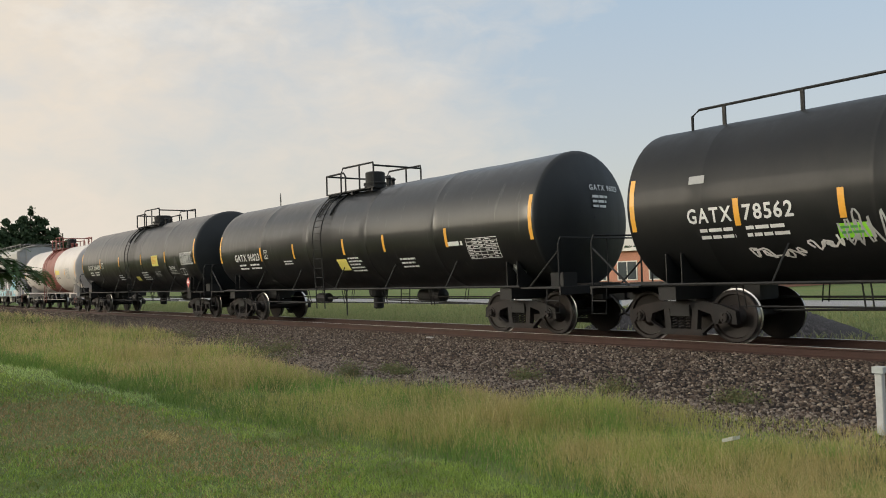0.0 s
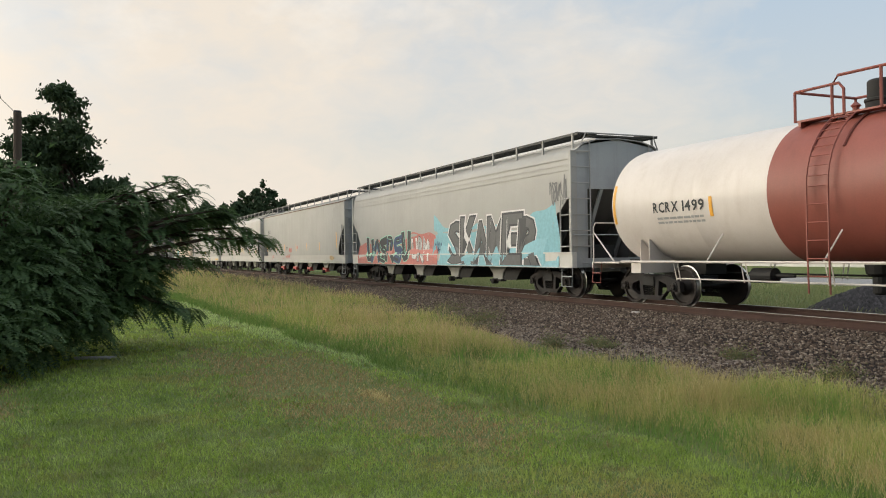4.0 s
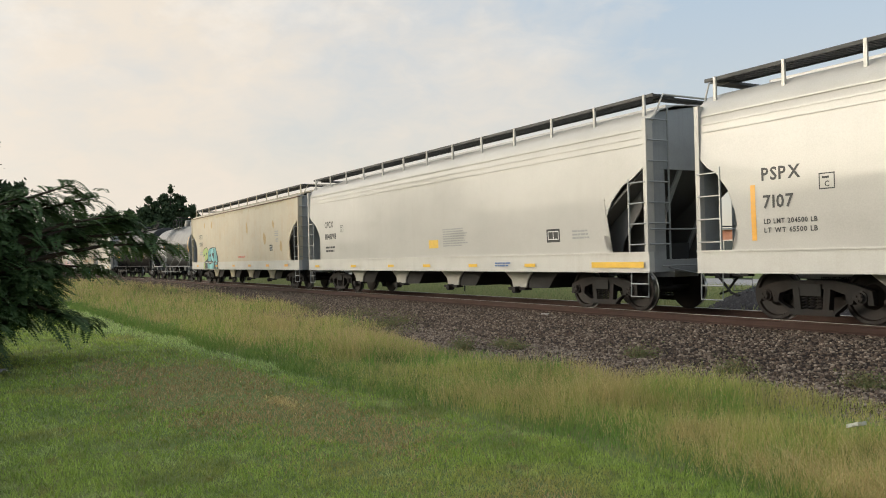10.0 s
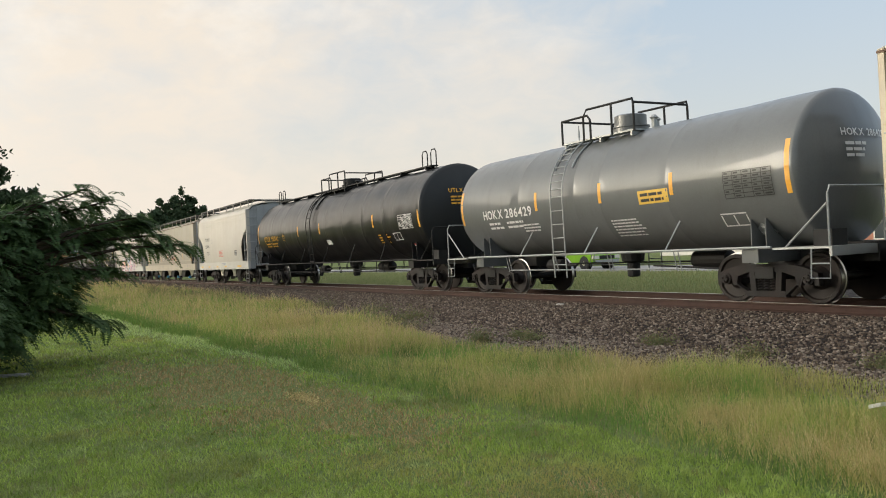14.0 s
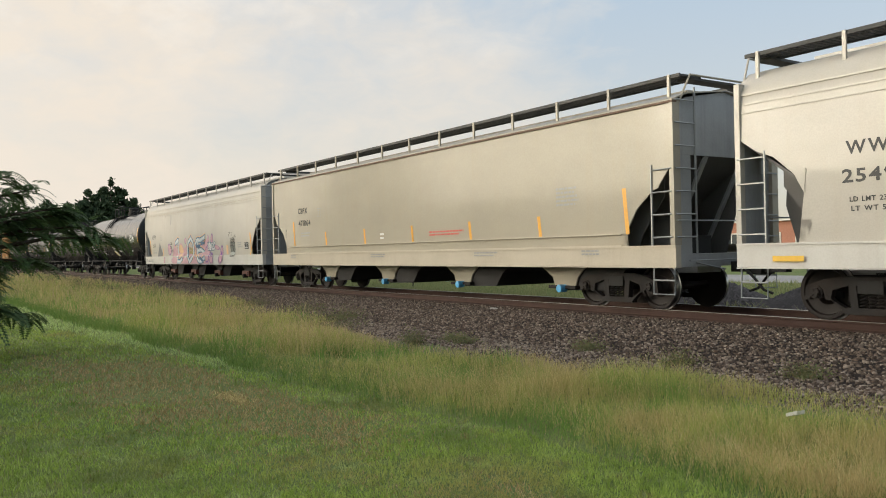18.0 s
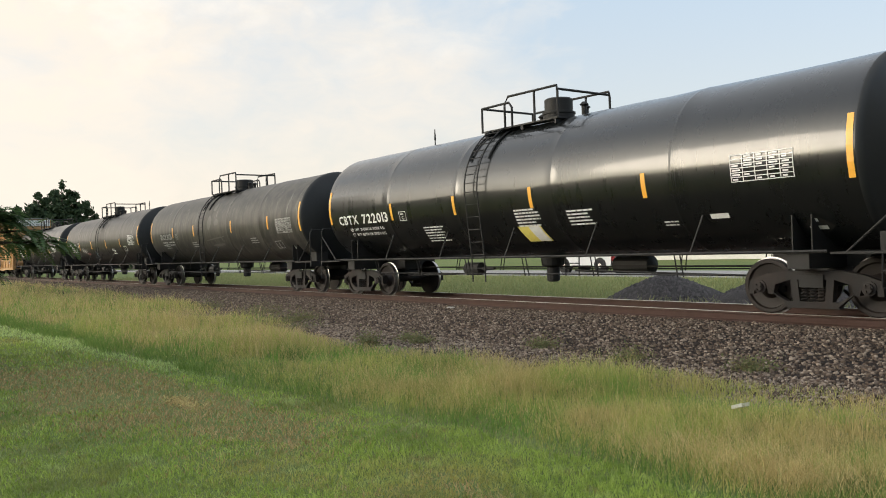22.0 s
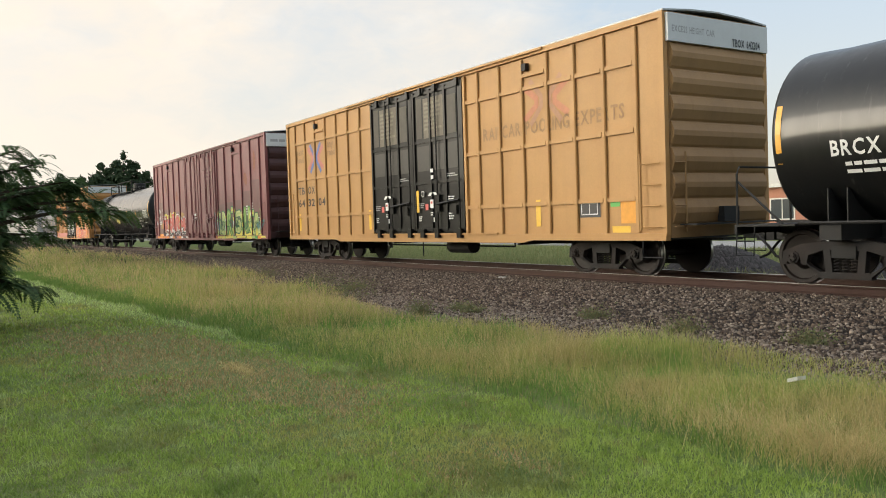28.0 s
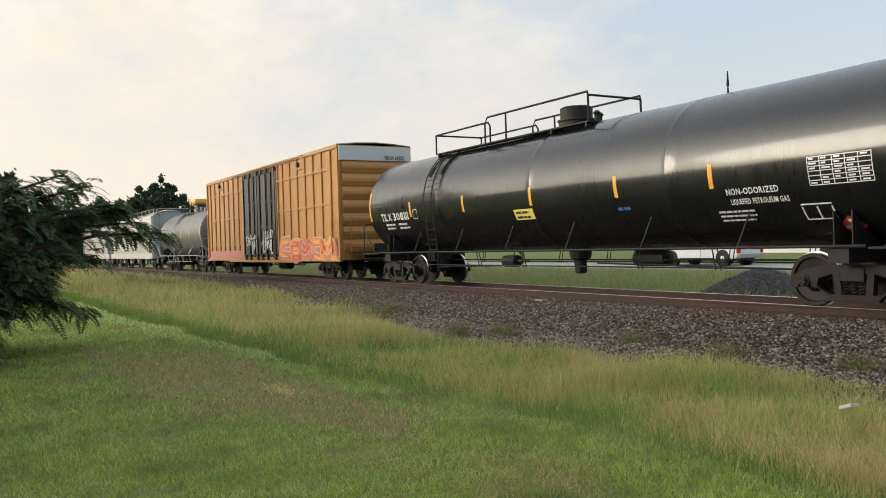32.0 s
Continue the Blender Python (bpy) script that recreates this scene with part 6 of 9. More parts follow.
        part("end_platform", boxes((s * (e + 0.25) - 0.2, s * (e + 0.25) + 0.2, -1.2, 1.2, 1.02, 1.05)), STEEL_DARK, car)
        part("brake_gear", boxes((s * (e + 0.15) - 0.08, s * (e + 0.15) + 0.08, -0.15, 0.3, 1.06, 1.36)), STEEL_DARK, car)
    bm = bmesh.new()
    secr = [(-W, zt), (-W * 0.5, zt + 0.07), (0, zt + 0.1), (W * 0.5, zt + 0.07), (W, zt)]
    sheet(bm, [[(x, y, z) for y, z in secr] for x in np.linspace(-e - 0.03, e + 0.03, 9)], (0, 0, 0.03))
    part("roof", bm, GALV, car)
    part("floor_frame", boxes((-e, e, -ye + 0.08, ye - 0.08, zb + 0.02, zb + 0.12), (-e - 0.3, e + 0.3, -0.3, 0.3, 0.7, zb + 0.016), *[(x - 0.06, x + 0.06, -ye + 0.1, ye - 0.1, 0.62, zb + 0.016) for x in (-4.5, -1.5, 1.5, 4.5)]), STEEL_DARK, car)
    part("brake_rod", tubes([[(-e + 4, 0.4, 0.6), (e - 4, 0.4, 0.6)], [(-3, -0.7, 0.55), (3.5, -0.7, 0.55)], [(-3, -0.7, 0.55), (-3, -0.7, 0.75)], [(3.5, -0.7, 0.55), (3.5, -0.7, 0.75)]], 0.025), STEEL_DARK, car)
    part("air_reservoir", lathe(bmesh.new(), [(0.6, 0.05), (0.65, 0.2), (1.7, 0.2), (1.75, 0.05)], 14, "x"), STEEL_DARK, car, "", pose(0, -0.7, 0.55))
    running_gear(car, L - 4.3, e + 1.15)
    return car, flat_side(ye + 0.004), e

# ---- trees ----
BARK = paint("bark", (0.075, 0.055, 0.042), 0.95, 0.4, (0.04, 0.03, 0.025), 0.4, bump=0.8)
LEAF_BUSH = island_material("leaf_bush", ((0.042, 0.080, 0.032), (0.064, 0.114, 0.042), (0.092, 0.150, 0.055), (0.052, 0.098, 0.037)), 0.6, None, 0.35)
LEAF_PINE = island_material("leaf_pine", ((0.024, 0.044, 0.020), (0.038, 0.064, 0.026), (0.052, 0.078, 0.034)), 0.7, None, 0.2)
LEAF_FAR = island_material("leaf_far", ((0.034, 0.060, 0.030), (0.052, 0.080, 0.040), (0.070, 0.100, 0.050)), 0.8, None, 0.2)
WEED = island_material("weed_leaf", ((0.10, 0.12, 0.05), (0.15, 0.16, 0.07), (0.20, 0.16, 0.08)), 0.8, None, 0.2)


def leaf_cloud(rng, blobs, count, size, shell=0.15):
    """Small leaf quads scattered through overlapping blobs, denser towards their skins."""
    vol = np.array([b[3] * b[4] * b[5] for b in blobs]) ** 0.75
    pick = rng.choice(len(blobs), count, p=vol / vol.sum())
    b = np.array(blobs)[pick]
    d = rng.normal(size=(count, 3))
    d /= np.linalg.norm(d, axis=1, keepdims=True)
    r = shell + (1 - shell) * rng.random(count) ** 0.5 + np.abs(rng.normal(0, 0.10, count))
    r *= 1 + 0.28 * np.sin(d[:, 0] * 7 + pick) * np.cos(d[:, 2] * 8 + pick * 2) + 0.15 * np.sin(d[:, 1] * 13 + pick * 3)
    p = b[:, :3] + d * b[:, 3:6] * r[:, None]
    return leaf_quads(rng, p, size)


def leaf_quads(rng, p, size):
    n = len(p)
    a = rng.normal(size=(n, 3))
    a /= np.linalg.norm(a, axis=1, keepdims=True)
    c = np.cross(a, rng.normal(size=(n, 3)))
    c /= np.linalg.norm(c, axis=1, keepdims=True)
    s = rng.uniform(*size, n)[:, None]
    v = np.stack([p - a * s, p + c * s * 0.45, p + a * s, p - c * s * 0.45], 1)
    return v.reshape(-1, 3)


def quads_for(v):
    return np.arange(len(v)).reshape(-1, 4)


def tree(name, x, y, h, blobs, count, size, mat, label, seed, trunk_r=0.2, lean=(0, 0), limbs=6, group=""):
    """blobs: (x, y, z, rx, ry, rz) round the foot."""
    rng = np.random.default_rng(seed)
    root = new(name)
    root.location = (x, y, 0)
    tagged(root, label, "tree", group)
    bm = bmesh.new()
    top = Vector((lean[0], lean[1], h))
    pts = [Vector((lean[0] * t ** 1.3 + 0.06 * math.sin(5 * t + seed), lean[1] * t ** 1.3 + 0.06 * math.cos(4 * t + seed), -0.15 + (h + 0.15) * t)) for t in np.linspace(0, 1, 8)]
    tube(bm, pts, [trunk_r * (1.25 - 1.1 * t) for t in np.linspace(0, 1, 8)], 8)
    for k in range(limbs):
        b = blobs[k % len(blobs)]
        t = 0.3 + 0.6 * ((k * 0.37) % 1)
        s = Vector(pts[min(7, int(t * 7))])
        e = Vector(b[:3]) + Vector(rng.normal(size=3)) * min(b[3:6]) * 0.4
        mid = (s + e) / 2 + Vector((0, 0, 0.12 * (e - s).length))
        tube(bm, [s, mid, e], [trunk_r * 0.45, trunk_r * 0.28, trunk_r * 0.1], 5)
    part("trunk", bm, BARK, root)
    v = leaf_cloud(rng, blobs, count, size)
    part("crown", raw_mesh("crown", v, quads_for(v), mat), mat, root)
    return root


def frond_mesh(rng, feet, ways, length, leaflets=13, spread=0.30, droop=0.4):
    """Feathery drooping leaves: a bent midrib with paired narrow leaflets."""
    n = len(feet)
    out = []
    L = length * rng.uniform(0.7, 1.25, n)
    w = ways / np.linalg.norm(ways, axis=1, keepdims=True)
    side = np.cross(w, np.array([0, 0, 1.0]))
    side /= np.linalg.norm(side, axis=1, keepdims=True) + 1e-6
    for k in range(leaflets):
        t = (k + 1) / leaflets
        c = feet + w * (L * t)[:, None]
        c[:, 2] -= L * droop * t ** 2
        ll = spread * L * math.sin(math.pi * min(0.96, 0.25 + 0.72 * t)) + 0.03
        fw = w.copy()
        fw[:, 2] -= 2 * droop * t
        fw *= (0.026 * L[:, None] + 0.007)
        for sgn in (-1, 1):
            tip = c + side * (sgn * ll)[:, None] + w * (0.35 * ll)[:, None]
            tip[:, 2] -= 0.22 * ll
            mid = (c + tip) / 2
            out.append(np.stack([c, mid - fw, tip, mid + fw], 1))
    return np.concatenate(out).reshape(-1, 3)


def build_bush():
    rng = np.random.default_rng(77)
    root = new("mimosa_tree")
    root.location = (-14.2, -1.5, 0)
    tagged(root, "dark green mimosa tree with feathery drooping leaves at the lawn's edge", "tree")
    # the last two blobs are added out of view to shade the lawn
    blobs = [(0.0, 0.0, 2.1, 1.7, 1.25, 1.1), (-0.7, 1.15, 1.75, 1.3, 0.95, 0.80), (0.6, -1.5, 2.25, 1.8, 1.3, 1.25), (1.5, 0.0, 0.75, 1.5, 1.1, 0.75), (0.0, 0.7, 0.85, 1.7, 1.2, 0.8), (-1.9, 1.35, 0.95, 1.2, 0.85, 0.65),
             (0.2, -3.4, 2.1, 2.4, 1.9, 1.5), (1.6, -2.2, 0.9, 1.8, 1.5, 0.9), (-0.9, 1.6, 2.15, 0.9, 0.7, 0.5), (-1.0, 2.1, 1.35, 0.8, 0.7, 0.45), (0.9, 0.5, 1.4, 0.9, 0.9, 0.6), (-2.2, -0.6, 1.9, 1.6, 1.4, 1.0), (3.2, -3.4, 1.5, 1.9, 1.5, 1.5), (4.9, -5.0, 1.7, 2.2, 1.8, 1.7)]
    ends = [(-0.7, 2.95, 2.95), (-0.8, 3.3, 2.75), (-0.8, 3.75, 2.45), (-1.0, 4.55, 1.95), (-1.0, 4.2, 2.15), (-0.9, 3.9, 2.35), (-0.9, 3.5, 2.0), (-0.8, 3.3, 1.55), (-0.6, 2.6, 2.6), (-0.6, 2.3, 2.75), (-0.9, 2.9, 2.2),
            (-0.7, 3.2, 0.62), (-0.6, 2.8, 0.8), (-0.9, 2.5, 0.95), (-1.3, 2.2, 0.7), (0.3, 1.6, 0.55), (0.9, 0.9, 2.0), (0.4, 0.6, 2.95), (0.6, -0.6, 3.15), (1.6, -0.6, 2.2), (2.4, -0.4, 1.1), (1.8, 0.9, 0.9), (0.6, -2.0, 3.35)]
    fork = Vector((0.0, 0.2, 0.9))
    bm = bmesh.new()
    tube(bm, [(0, 0, -0.2), (0.03, 0.08, 0.5), fork], [0.22, 0.17, 0.14], 8)
    part("trunk", bm, BARK, root)
    feet, ways = [], []
    for e in ends:
        e = Vector(e)
        a, b = fork.lerp(e, 0.4) + Vector((0, 0, 0.30)), fork.lerp(e, 0.75) + Vector((0, 0, 0.24))
        part("limb", tubes([[fork, a, b, e]], [0.08, 0.05, 0.028, 0.010], 5), BARK, root)
        n = 46
        t = rng.uniform(0, 1, n) ** 0.42
        q = np.outer((1 - t) ** 2, a) + np.outer(2 * t * (1 - t), b) + np.outer(t ** 2, e)
        feet.append(q + rng.normal(0, 0.05, (n, 3)))
        w = np.array(e - fork)[None] * 0.22 + rng.normal(0, 0.55, (n, 3))
        w[:, 2] = w[:, 2] * 0.35 + 0.12
        ways.append(w)
    v = leaf_cloud(rng, [(*b[:3], b[3] * 0.88, b[4] * 0.88, b[5] * 0.88) for b in blobs], 60000, (0.03, 0.07), 0.1)
    part("crown", raw_mesh("crown", v, quads_for(v), LEAF_BUSH), LEAF_BUSH, root)
    tips = frond_mesh(rng, np.concatenate(feet), np.concatenate(ways), 0.38, 12, 0.24, 0.62)
    part("spray", raw_mesh("spray", tips, quads_for(tips), LEAF_BUSH), LEAF_BUSH, root)
    feet, ways = [], []
    for b in blobs:
        n = 520
        d = rng.normal(size=(n, 3))
        d[:, 2] = d[:, 2] * 0.8 + 0.15
        d /= np.linalg.norm(d, axis=1, keepdims=True)
        bulge = 1 + 0.16 * np.sin(d[:, :1] * 6 + b[0] * 3) * np.cos(d[:, 2:] * 5 + b[1] * 2)
        feet.append(np.array(b[:3]) + d * np.array(b[3:6]) * rng.uniform(0.78, 1.0, (n, 1)) * bulge)
        w = d + rng.normal(0, 0.45, (n, 3))
        w[:, 2] = w[:, 2] * 0.4
        ways.append(w)
    feet, ways = np.concatenate(feet), np.concatenate(ways)
    up = feet[:, 2] > 0.12
    v = frond_mesh(rng, feet[up], ways[up], 0.30, 9, 0.22)
    part("foliage", raw_mesh("foliage", v, quads_for(v), LEAF_BUSH), LEAF_BUSH, root)


build_bush()


def pine_blobs(rng, h, base, spread, tiers, per, blunt=0.7):
    """Ragged tiers of boughs, wide below and closing to a blunt top."""
    out = []
    for k in range(tiers):
        t = k / (tiers - 1)
        z = base + (h - base) * t * 0.94
        r = spread * (1 - t) ** blunt * rng.uniform(0.75, 1.15) + 0.1 * spread
        n = max(3, int(per * (1.2 - t)))
        for q in range(n):
            a = rng.uniform(0, 6.28)
            d = r * math.sqrt(rng.uniform(0.02, 0.9))
            s = spread * rng.uniform(0.26, 0.46) * (1 - 0.4 * t)
            out.append((d * math.cos(a), d * math.sin(a), z + rng.uniform(-0.5, 0.5) * (h - base) / tiers, s, s, s * rng.uniform(0.45, 0.75)))
    out.append((0.1 * spread, 0, h - 0.12 * spread, spread * 0.2, spread * 0.2, spread * 0.2))
    return out


def build_far_trees():
    g = np.random.default_rng(8)
    tree("pine_tree", -45, -0.95, 9.4, [(q[0], q[1], q[2], q[3] * 1.12, q[4] * 1.12, q[5] * 0.80) for q in pine_blobs(g, 10.2, 2.8, 2.9, 12, 9, 0.34)], 46000, (0.07, 0.19), LEAF_PINE, "tall dark pine tree behind the mimosa", 3, 0.26, limbs=14)
    spots = [(-170.1, 40.5, 10.6, 2.3), (-170.5, 39.0, 13.2, 2.6), (-170.9, 37.4, 15.0, 2.8), (-171.2, 36.3, 15.4, 2.6), (-171.5, 35.0, 17.3, 2.4), (-171.8, 33.6, 15.4, 2.8), (-172.0, 32.2, 14.0, 2.8), (-172.3, 30.8, 14.9, 2.4), (-172.5, 29.2, 12.6, 2.8), (-173.0, 27.2, 12.2, 3.0), (-173.3, 24.8, 11.5, 3.2), (-173.6, 22.4, 11.2, 3.2), (-176, 43.6, 8.5, 3.4)]
    for k in range(15):
        a = 82.2 + 0.95 * k
        d = 184 + 2.6 * k + g.uniform(-4, 4)
        spots.append((-d * math.sin(radians(a)), d * math.cos(radians(a)), g.uniform(10.5, 14.5), g.uniform(4.2, 5.4)))
    for k, (x, y, h, s) in enumerate(spots):
        bl = [(q[0], q[1], q[2], q[3] * 0.95, q[4] * 0.95, q[5] * 1.1) for q in pine_blobs(g, h, h * 0.10, s * 1.2, 14, 12, 0.34)]
        tree("pine_tree", x, y, h - 0.8, bl, 8500, (0.24, 0.56), LEAF_FAR, "dark green tree in the wood beyond the bend", 20 + k, 0.35, limbs=6, group="far trees")
    # low wood far beyond the road, mostly behind the train
    for k in range(9):
        x = -150 + 24 * k + g.uniform(-5, 5)
        y = 118 + g.uniform(-10, 14)
        h = g.uniform(5.0, 6.8)
        bl = [(g.uniform(-3.5, 3.5), g.uniform(-2, 2), h * g.uniform(0.35, 0.75), g.uniform(2.4, 3.6), 2.4, h * 0.28) for q in range(6)]
        tree("broadleaf_tree", x, y, h * 0.6, bl, 3200, (0.3, 0.6), LEAF_FAR, "green roadside tree far beyond the road", 40 + k, 0.25, limbs=4, group="trees beyond the road")
    # the garden trees behind the lawn that the shiny tanks mirror
    for k in range(24):
        x = -88 + 4.9 * k + g.uniform(-1.2, 1.2)
        y = -25 + g.uniform(-2.5, 2.5)
        h = g.uniform(5.0, 6.6)
        bl = [(g.uniform(-2.6, 2.6), g.uniform(-1.8, 1.8), h * g.uniform(0.25, 0.82), g.uniform(1.6, 2.7), 2.0, h * 0.2) for q in range(8)]
        tree("garden_tree", x, y, h * 0.7, bl, 3000, (0.25, 0.5), LEAF_FAR, "green garden tree behind the lawn", 60 + k, 0.22, limbs=5, group="garden trees")


build_far_trees()


def build_unseen_wood():
    """Unseen wood added past the lawn's end, beyond the track, to darken tank heads."""
    g = np.random.default_rng(31)
    for k in range(12):
        x, y, h = 24 + 4.5 * k + g.uniform(-1.5, 1.5), 24 + 3.4 * k + g.uniform(-3, 3), g.uniform(12, 16)
        bl = [(g.uniform(-3.4, 3.4), g.uniform(-3.0, 3.0), h * g.uniform(0.15, 0.85), g.uniform(2.4, 3.6), 3.0, h * 0.16) for q in range(12)]
        tree("broadleaf_tree", x, y, h * 0.8, bl, 3200, (0.4, 0.8), LEAF_FAR, "dark green unseen tree added beyond the track to darken the tank heads", 90 + k, 0.3, limbs=5, group="trees beyond the track")


build_unseen_wood()


def weed(x, y, h, r, seed):
    g = np.random.default_rng(seed)
    n = 900
    p = np.stack([x + g.normal(0, r * 0.45, n), y + g.normal(0, r * 0.45, n), ground_height(np.full(n, x), np.full(n, y)) + np.abs(g.normal(0, h * 0.45, n))], 1)
    v = leaf_quads(g, p, (0.010, 0.030))
    tagged(new("weed", raw_mesh("weed", v, quads_for(v), WEED)), "dark green weed at the edge of the ballast", "plant", "weeds along the ballast", "stuff")


def build_weeds():
    g = random.Random(12)
    for k, (x, y, h, r) in enumerate(((-12.1, 7.35, 0.26, 0.26), (-15.7, 7.75, 0.34, 0.7), (-12.0, 8.15, 0.16, 0.3), (-11.5, 8.0, 0.14, 0.3), (-17.2, 8.1, 0.3, 0.6), (-9.2, 8.7, 0.2, 0.3), (-17.5, 8.8, 0.3, 0.5), (-20.5, 9.2, 0.3, 0.6), (-7.3, 8.5, 0.22, 0.3), (-24, 9.0, 0.35, 0.6), (-5.6, 8.7, 0.2, 0.3))):
        weed(x, y, h, r, 100 + k)
    for k in range(10):
        x = -34 - 3.0 * k
        weed(x, 8.6 + g.uniform(-0.6, 0.8), 0.4, 0.7, 130 + k)


build_weeds()


# ---- roadside things ----
def build_piles():
    mat = island_material("pile_stone", ((0.045, 0.042, 0.042), (0.075, 0.07, 0.068), (0.11, 0.10, 0.098), (0.06, 0.055, 0.055)), 0.9)
    for k, (x, y, r, h) in enumerate(((-14.6, 18.5, 1.75, 0.8), (-11.0, 18.7, 2.1, 0.86))):
        g = np.random.default_rng(200 + k)
        bm = bmesh.new()
        rings = []
        for q in range(9):
            t = q / 8
            rings.append([bm.verts.new((x + r * t * 1.15 * math.cos(a) * (1 + 0.09 * math.sin(3 * a + k)), y + r * t * math.sin(a), -0.14 + h * (1 - t ** 1.35) + 0.03 * math.sin(5 * a + 7 * t))) for a in (2 * math.pi * s / 28 for s in range(28))])
        for r0, r1 in zip(rings[1:], rings[2:]):
            for s in range(28):
                bm.faces.new((r0[s], r1[s], r1[(s + 1) % 28], r0[(s + 1) % 28]))
        bm.faces.new(rings[1])
        for v in rings[0]:
            bm.verts.remove(v)
        bmesh.ops.recalc_face_normals(bm, faces=bm.faces)
        heap = tagged(new("gravel_pile", mesh_of("gravel_pile", bm, ground_material("pile_base", (0.07, 0.065, 0.063), (0.055, 0.05, 0.05), (0.1, 0.09, 0.085), fine=40.0, bump=1.0))), "heap of dark grey gravel beyond the track", "gravel pile", "gravel piles")
        n = 2600
        a, t = g.uniform(0, 6.283, n), np.sqrt(g.random(n))
        px, py = x + r * t * 1.12 * np.cos(a), y + r * t * 0.98 * np.sin(a)
        pz = -0.14 + h * (1 - t ** 1.35)
        base = np.array([(-1, -1, -.7), (1, -1, -.7), (1, 1, -.7), (-1, 1, -.7), (0, -.2, 1)])
        v = base[None] * g.uniform(0.018, 0.05, (n, 1, 1)) * (1 + g.normal(0, 0.25, (n, 5, 3))) + np.stack([px, py, pz + 0.01], 1)[:, None]
        f = (np.arange(n) * 5)[:, None, None] + np.array([(0, 1, 4), (1, 2, 4), (2, 3, 4), (3, 0, 4)])[None]
        tagged(part("gravel", raw_mesh("gravel", v.reshape(-1, 3), f.reshape(-1, 3), mat), mat, heap), kind="stuff")


build_piles()


def build_posts():
    white = plain("post_white", (0.55, 0.55, 0.53), 0.5, 0, 0.25)
    post = new("marker_post", None)
    post.location = (-3.62, 7.95, -0.03)
    tagged(post, "weathered white marker post in the tall grass", "post")
    bm = boxes((-0.035, 0.035, -0.035, 0.035, -0.1, 0.62))
    bmesh.ops.bevel(bm, geom=bm.edges[:], offset=0.008, segments=1, affect="EDGES")
    part("shaft", bm, white, post)
    part("cap", boxes((-0.05, 0.05, -0.05, 0.05, 0.62, 0.68)), plain("post_cap", (0.5, 0.52, 0.5), 0.5), post)
    far = new("sign_post")
    far.location = (-31.6, 19.3, -0.1)
    tagged(far, "thin dark steel post in the field", "post")
    part("shaft", tubes([[(0, 0, -0.1), (0, 0, 1.35)]], 0.035), STEEL_DARK, far)
    part("bracket", boxes((-0.06, 0.06, -0.04, 0.04, 1.2, 1.34)), STEEL_DARK, far)
    pole = new("utility_pole")
    pole.location = (-30, -1.9, 0)
    tagged(pole, "dark wooden utility pole with overhead wires", "pole")
    part("shaft", tubes([[(0, 0, -0.2), (0.02, 0.02, 6.4)]], [0.15, 0.12], 10), BARK, pole)
    part("cap", tubes([[(0.02, 0.02, 6.4), (0.02, 0.02, 6.46)]], [0.13, 0.11], 10), STEEL_DARK, pole)
    for q in (0.0,):
        part("wire", tubes([[(0, 0.05 + q * 0.2, 6.3), (6, q * 0.2, 5.8), (12, 0.2 + q * 0.2, 5.9), (18, 0.3 + q * 0.2, 6.3), (34, -0.6 + q, 7.4), (52, -9 + q, 7.6)]], 0.012, 4), STEEL_DARK, pole)
    bm = bmesh.new()
    box(bm, -0.052, 0.052, -0.04, 0.04, 0, 0.03)
    for v in bm.verts:
        v.co += Vector((0.03 * math.sin(v.co.y * 70), 0.02 * math.cos(v.co.x * 50), 0.02 * math.sin(v.co.x * 40)))
    lit = new("paper_litter", mesh_of("paper_litter", bm, plain("paper", (0.62, 0.62, 0.56), 0.8)))
    lit.location = (-4.10, 6.22, 0.15)
    tagged(lit, "crumpled pale paper lying in the tall grass", "litter")
    bm = boxes((-0.11, 0.11, -0.06, 0.06, 0, 0.05))
    bmesh.ops.bevel(bm, geom=bm.edges[:], offset=0.02, segments=1, affect="EDGES")
    st = new("white_stone", mesh_of("white_stone", bm, plain("pale_stone", (0.5, 0.47, 0.42), 0.9)))
    st.location = (-15.55, 11.72, 0.16)
    tagged(st, "pale flat stone lying beside the rail", "stone")
    bm = boxes((-0.32, 0.32, -0.05, 0.05, 0, 0.03), (-0.25, 0.28, -0.16, -0.07, 0, 0.025))
    pl = new("plank", mesh_of("plank", bm, plain("plank_grey", (0.42, 0.42, 0.45), 0.6)))
    pl.matrix_world = pose(-14.3, 0.15, 0.01, 0, 0, 70)
    tagged(pl, "weathered grey plank lying under the tree", "plank")


build_posts()


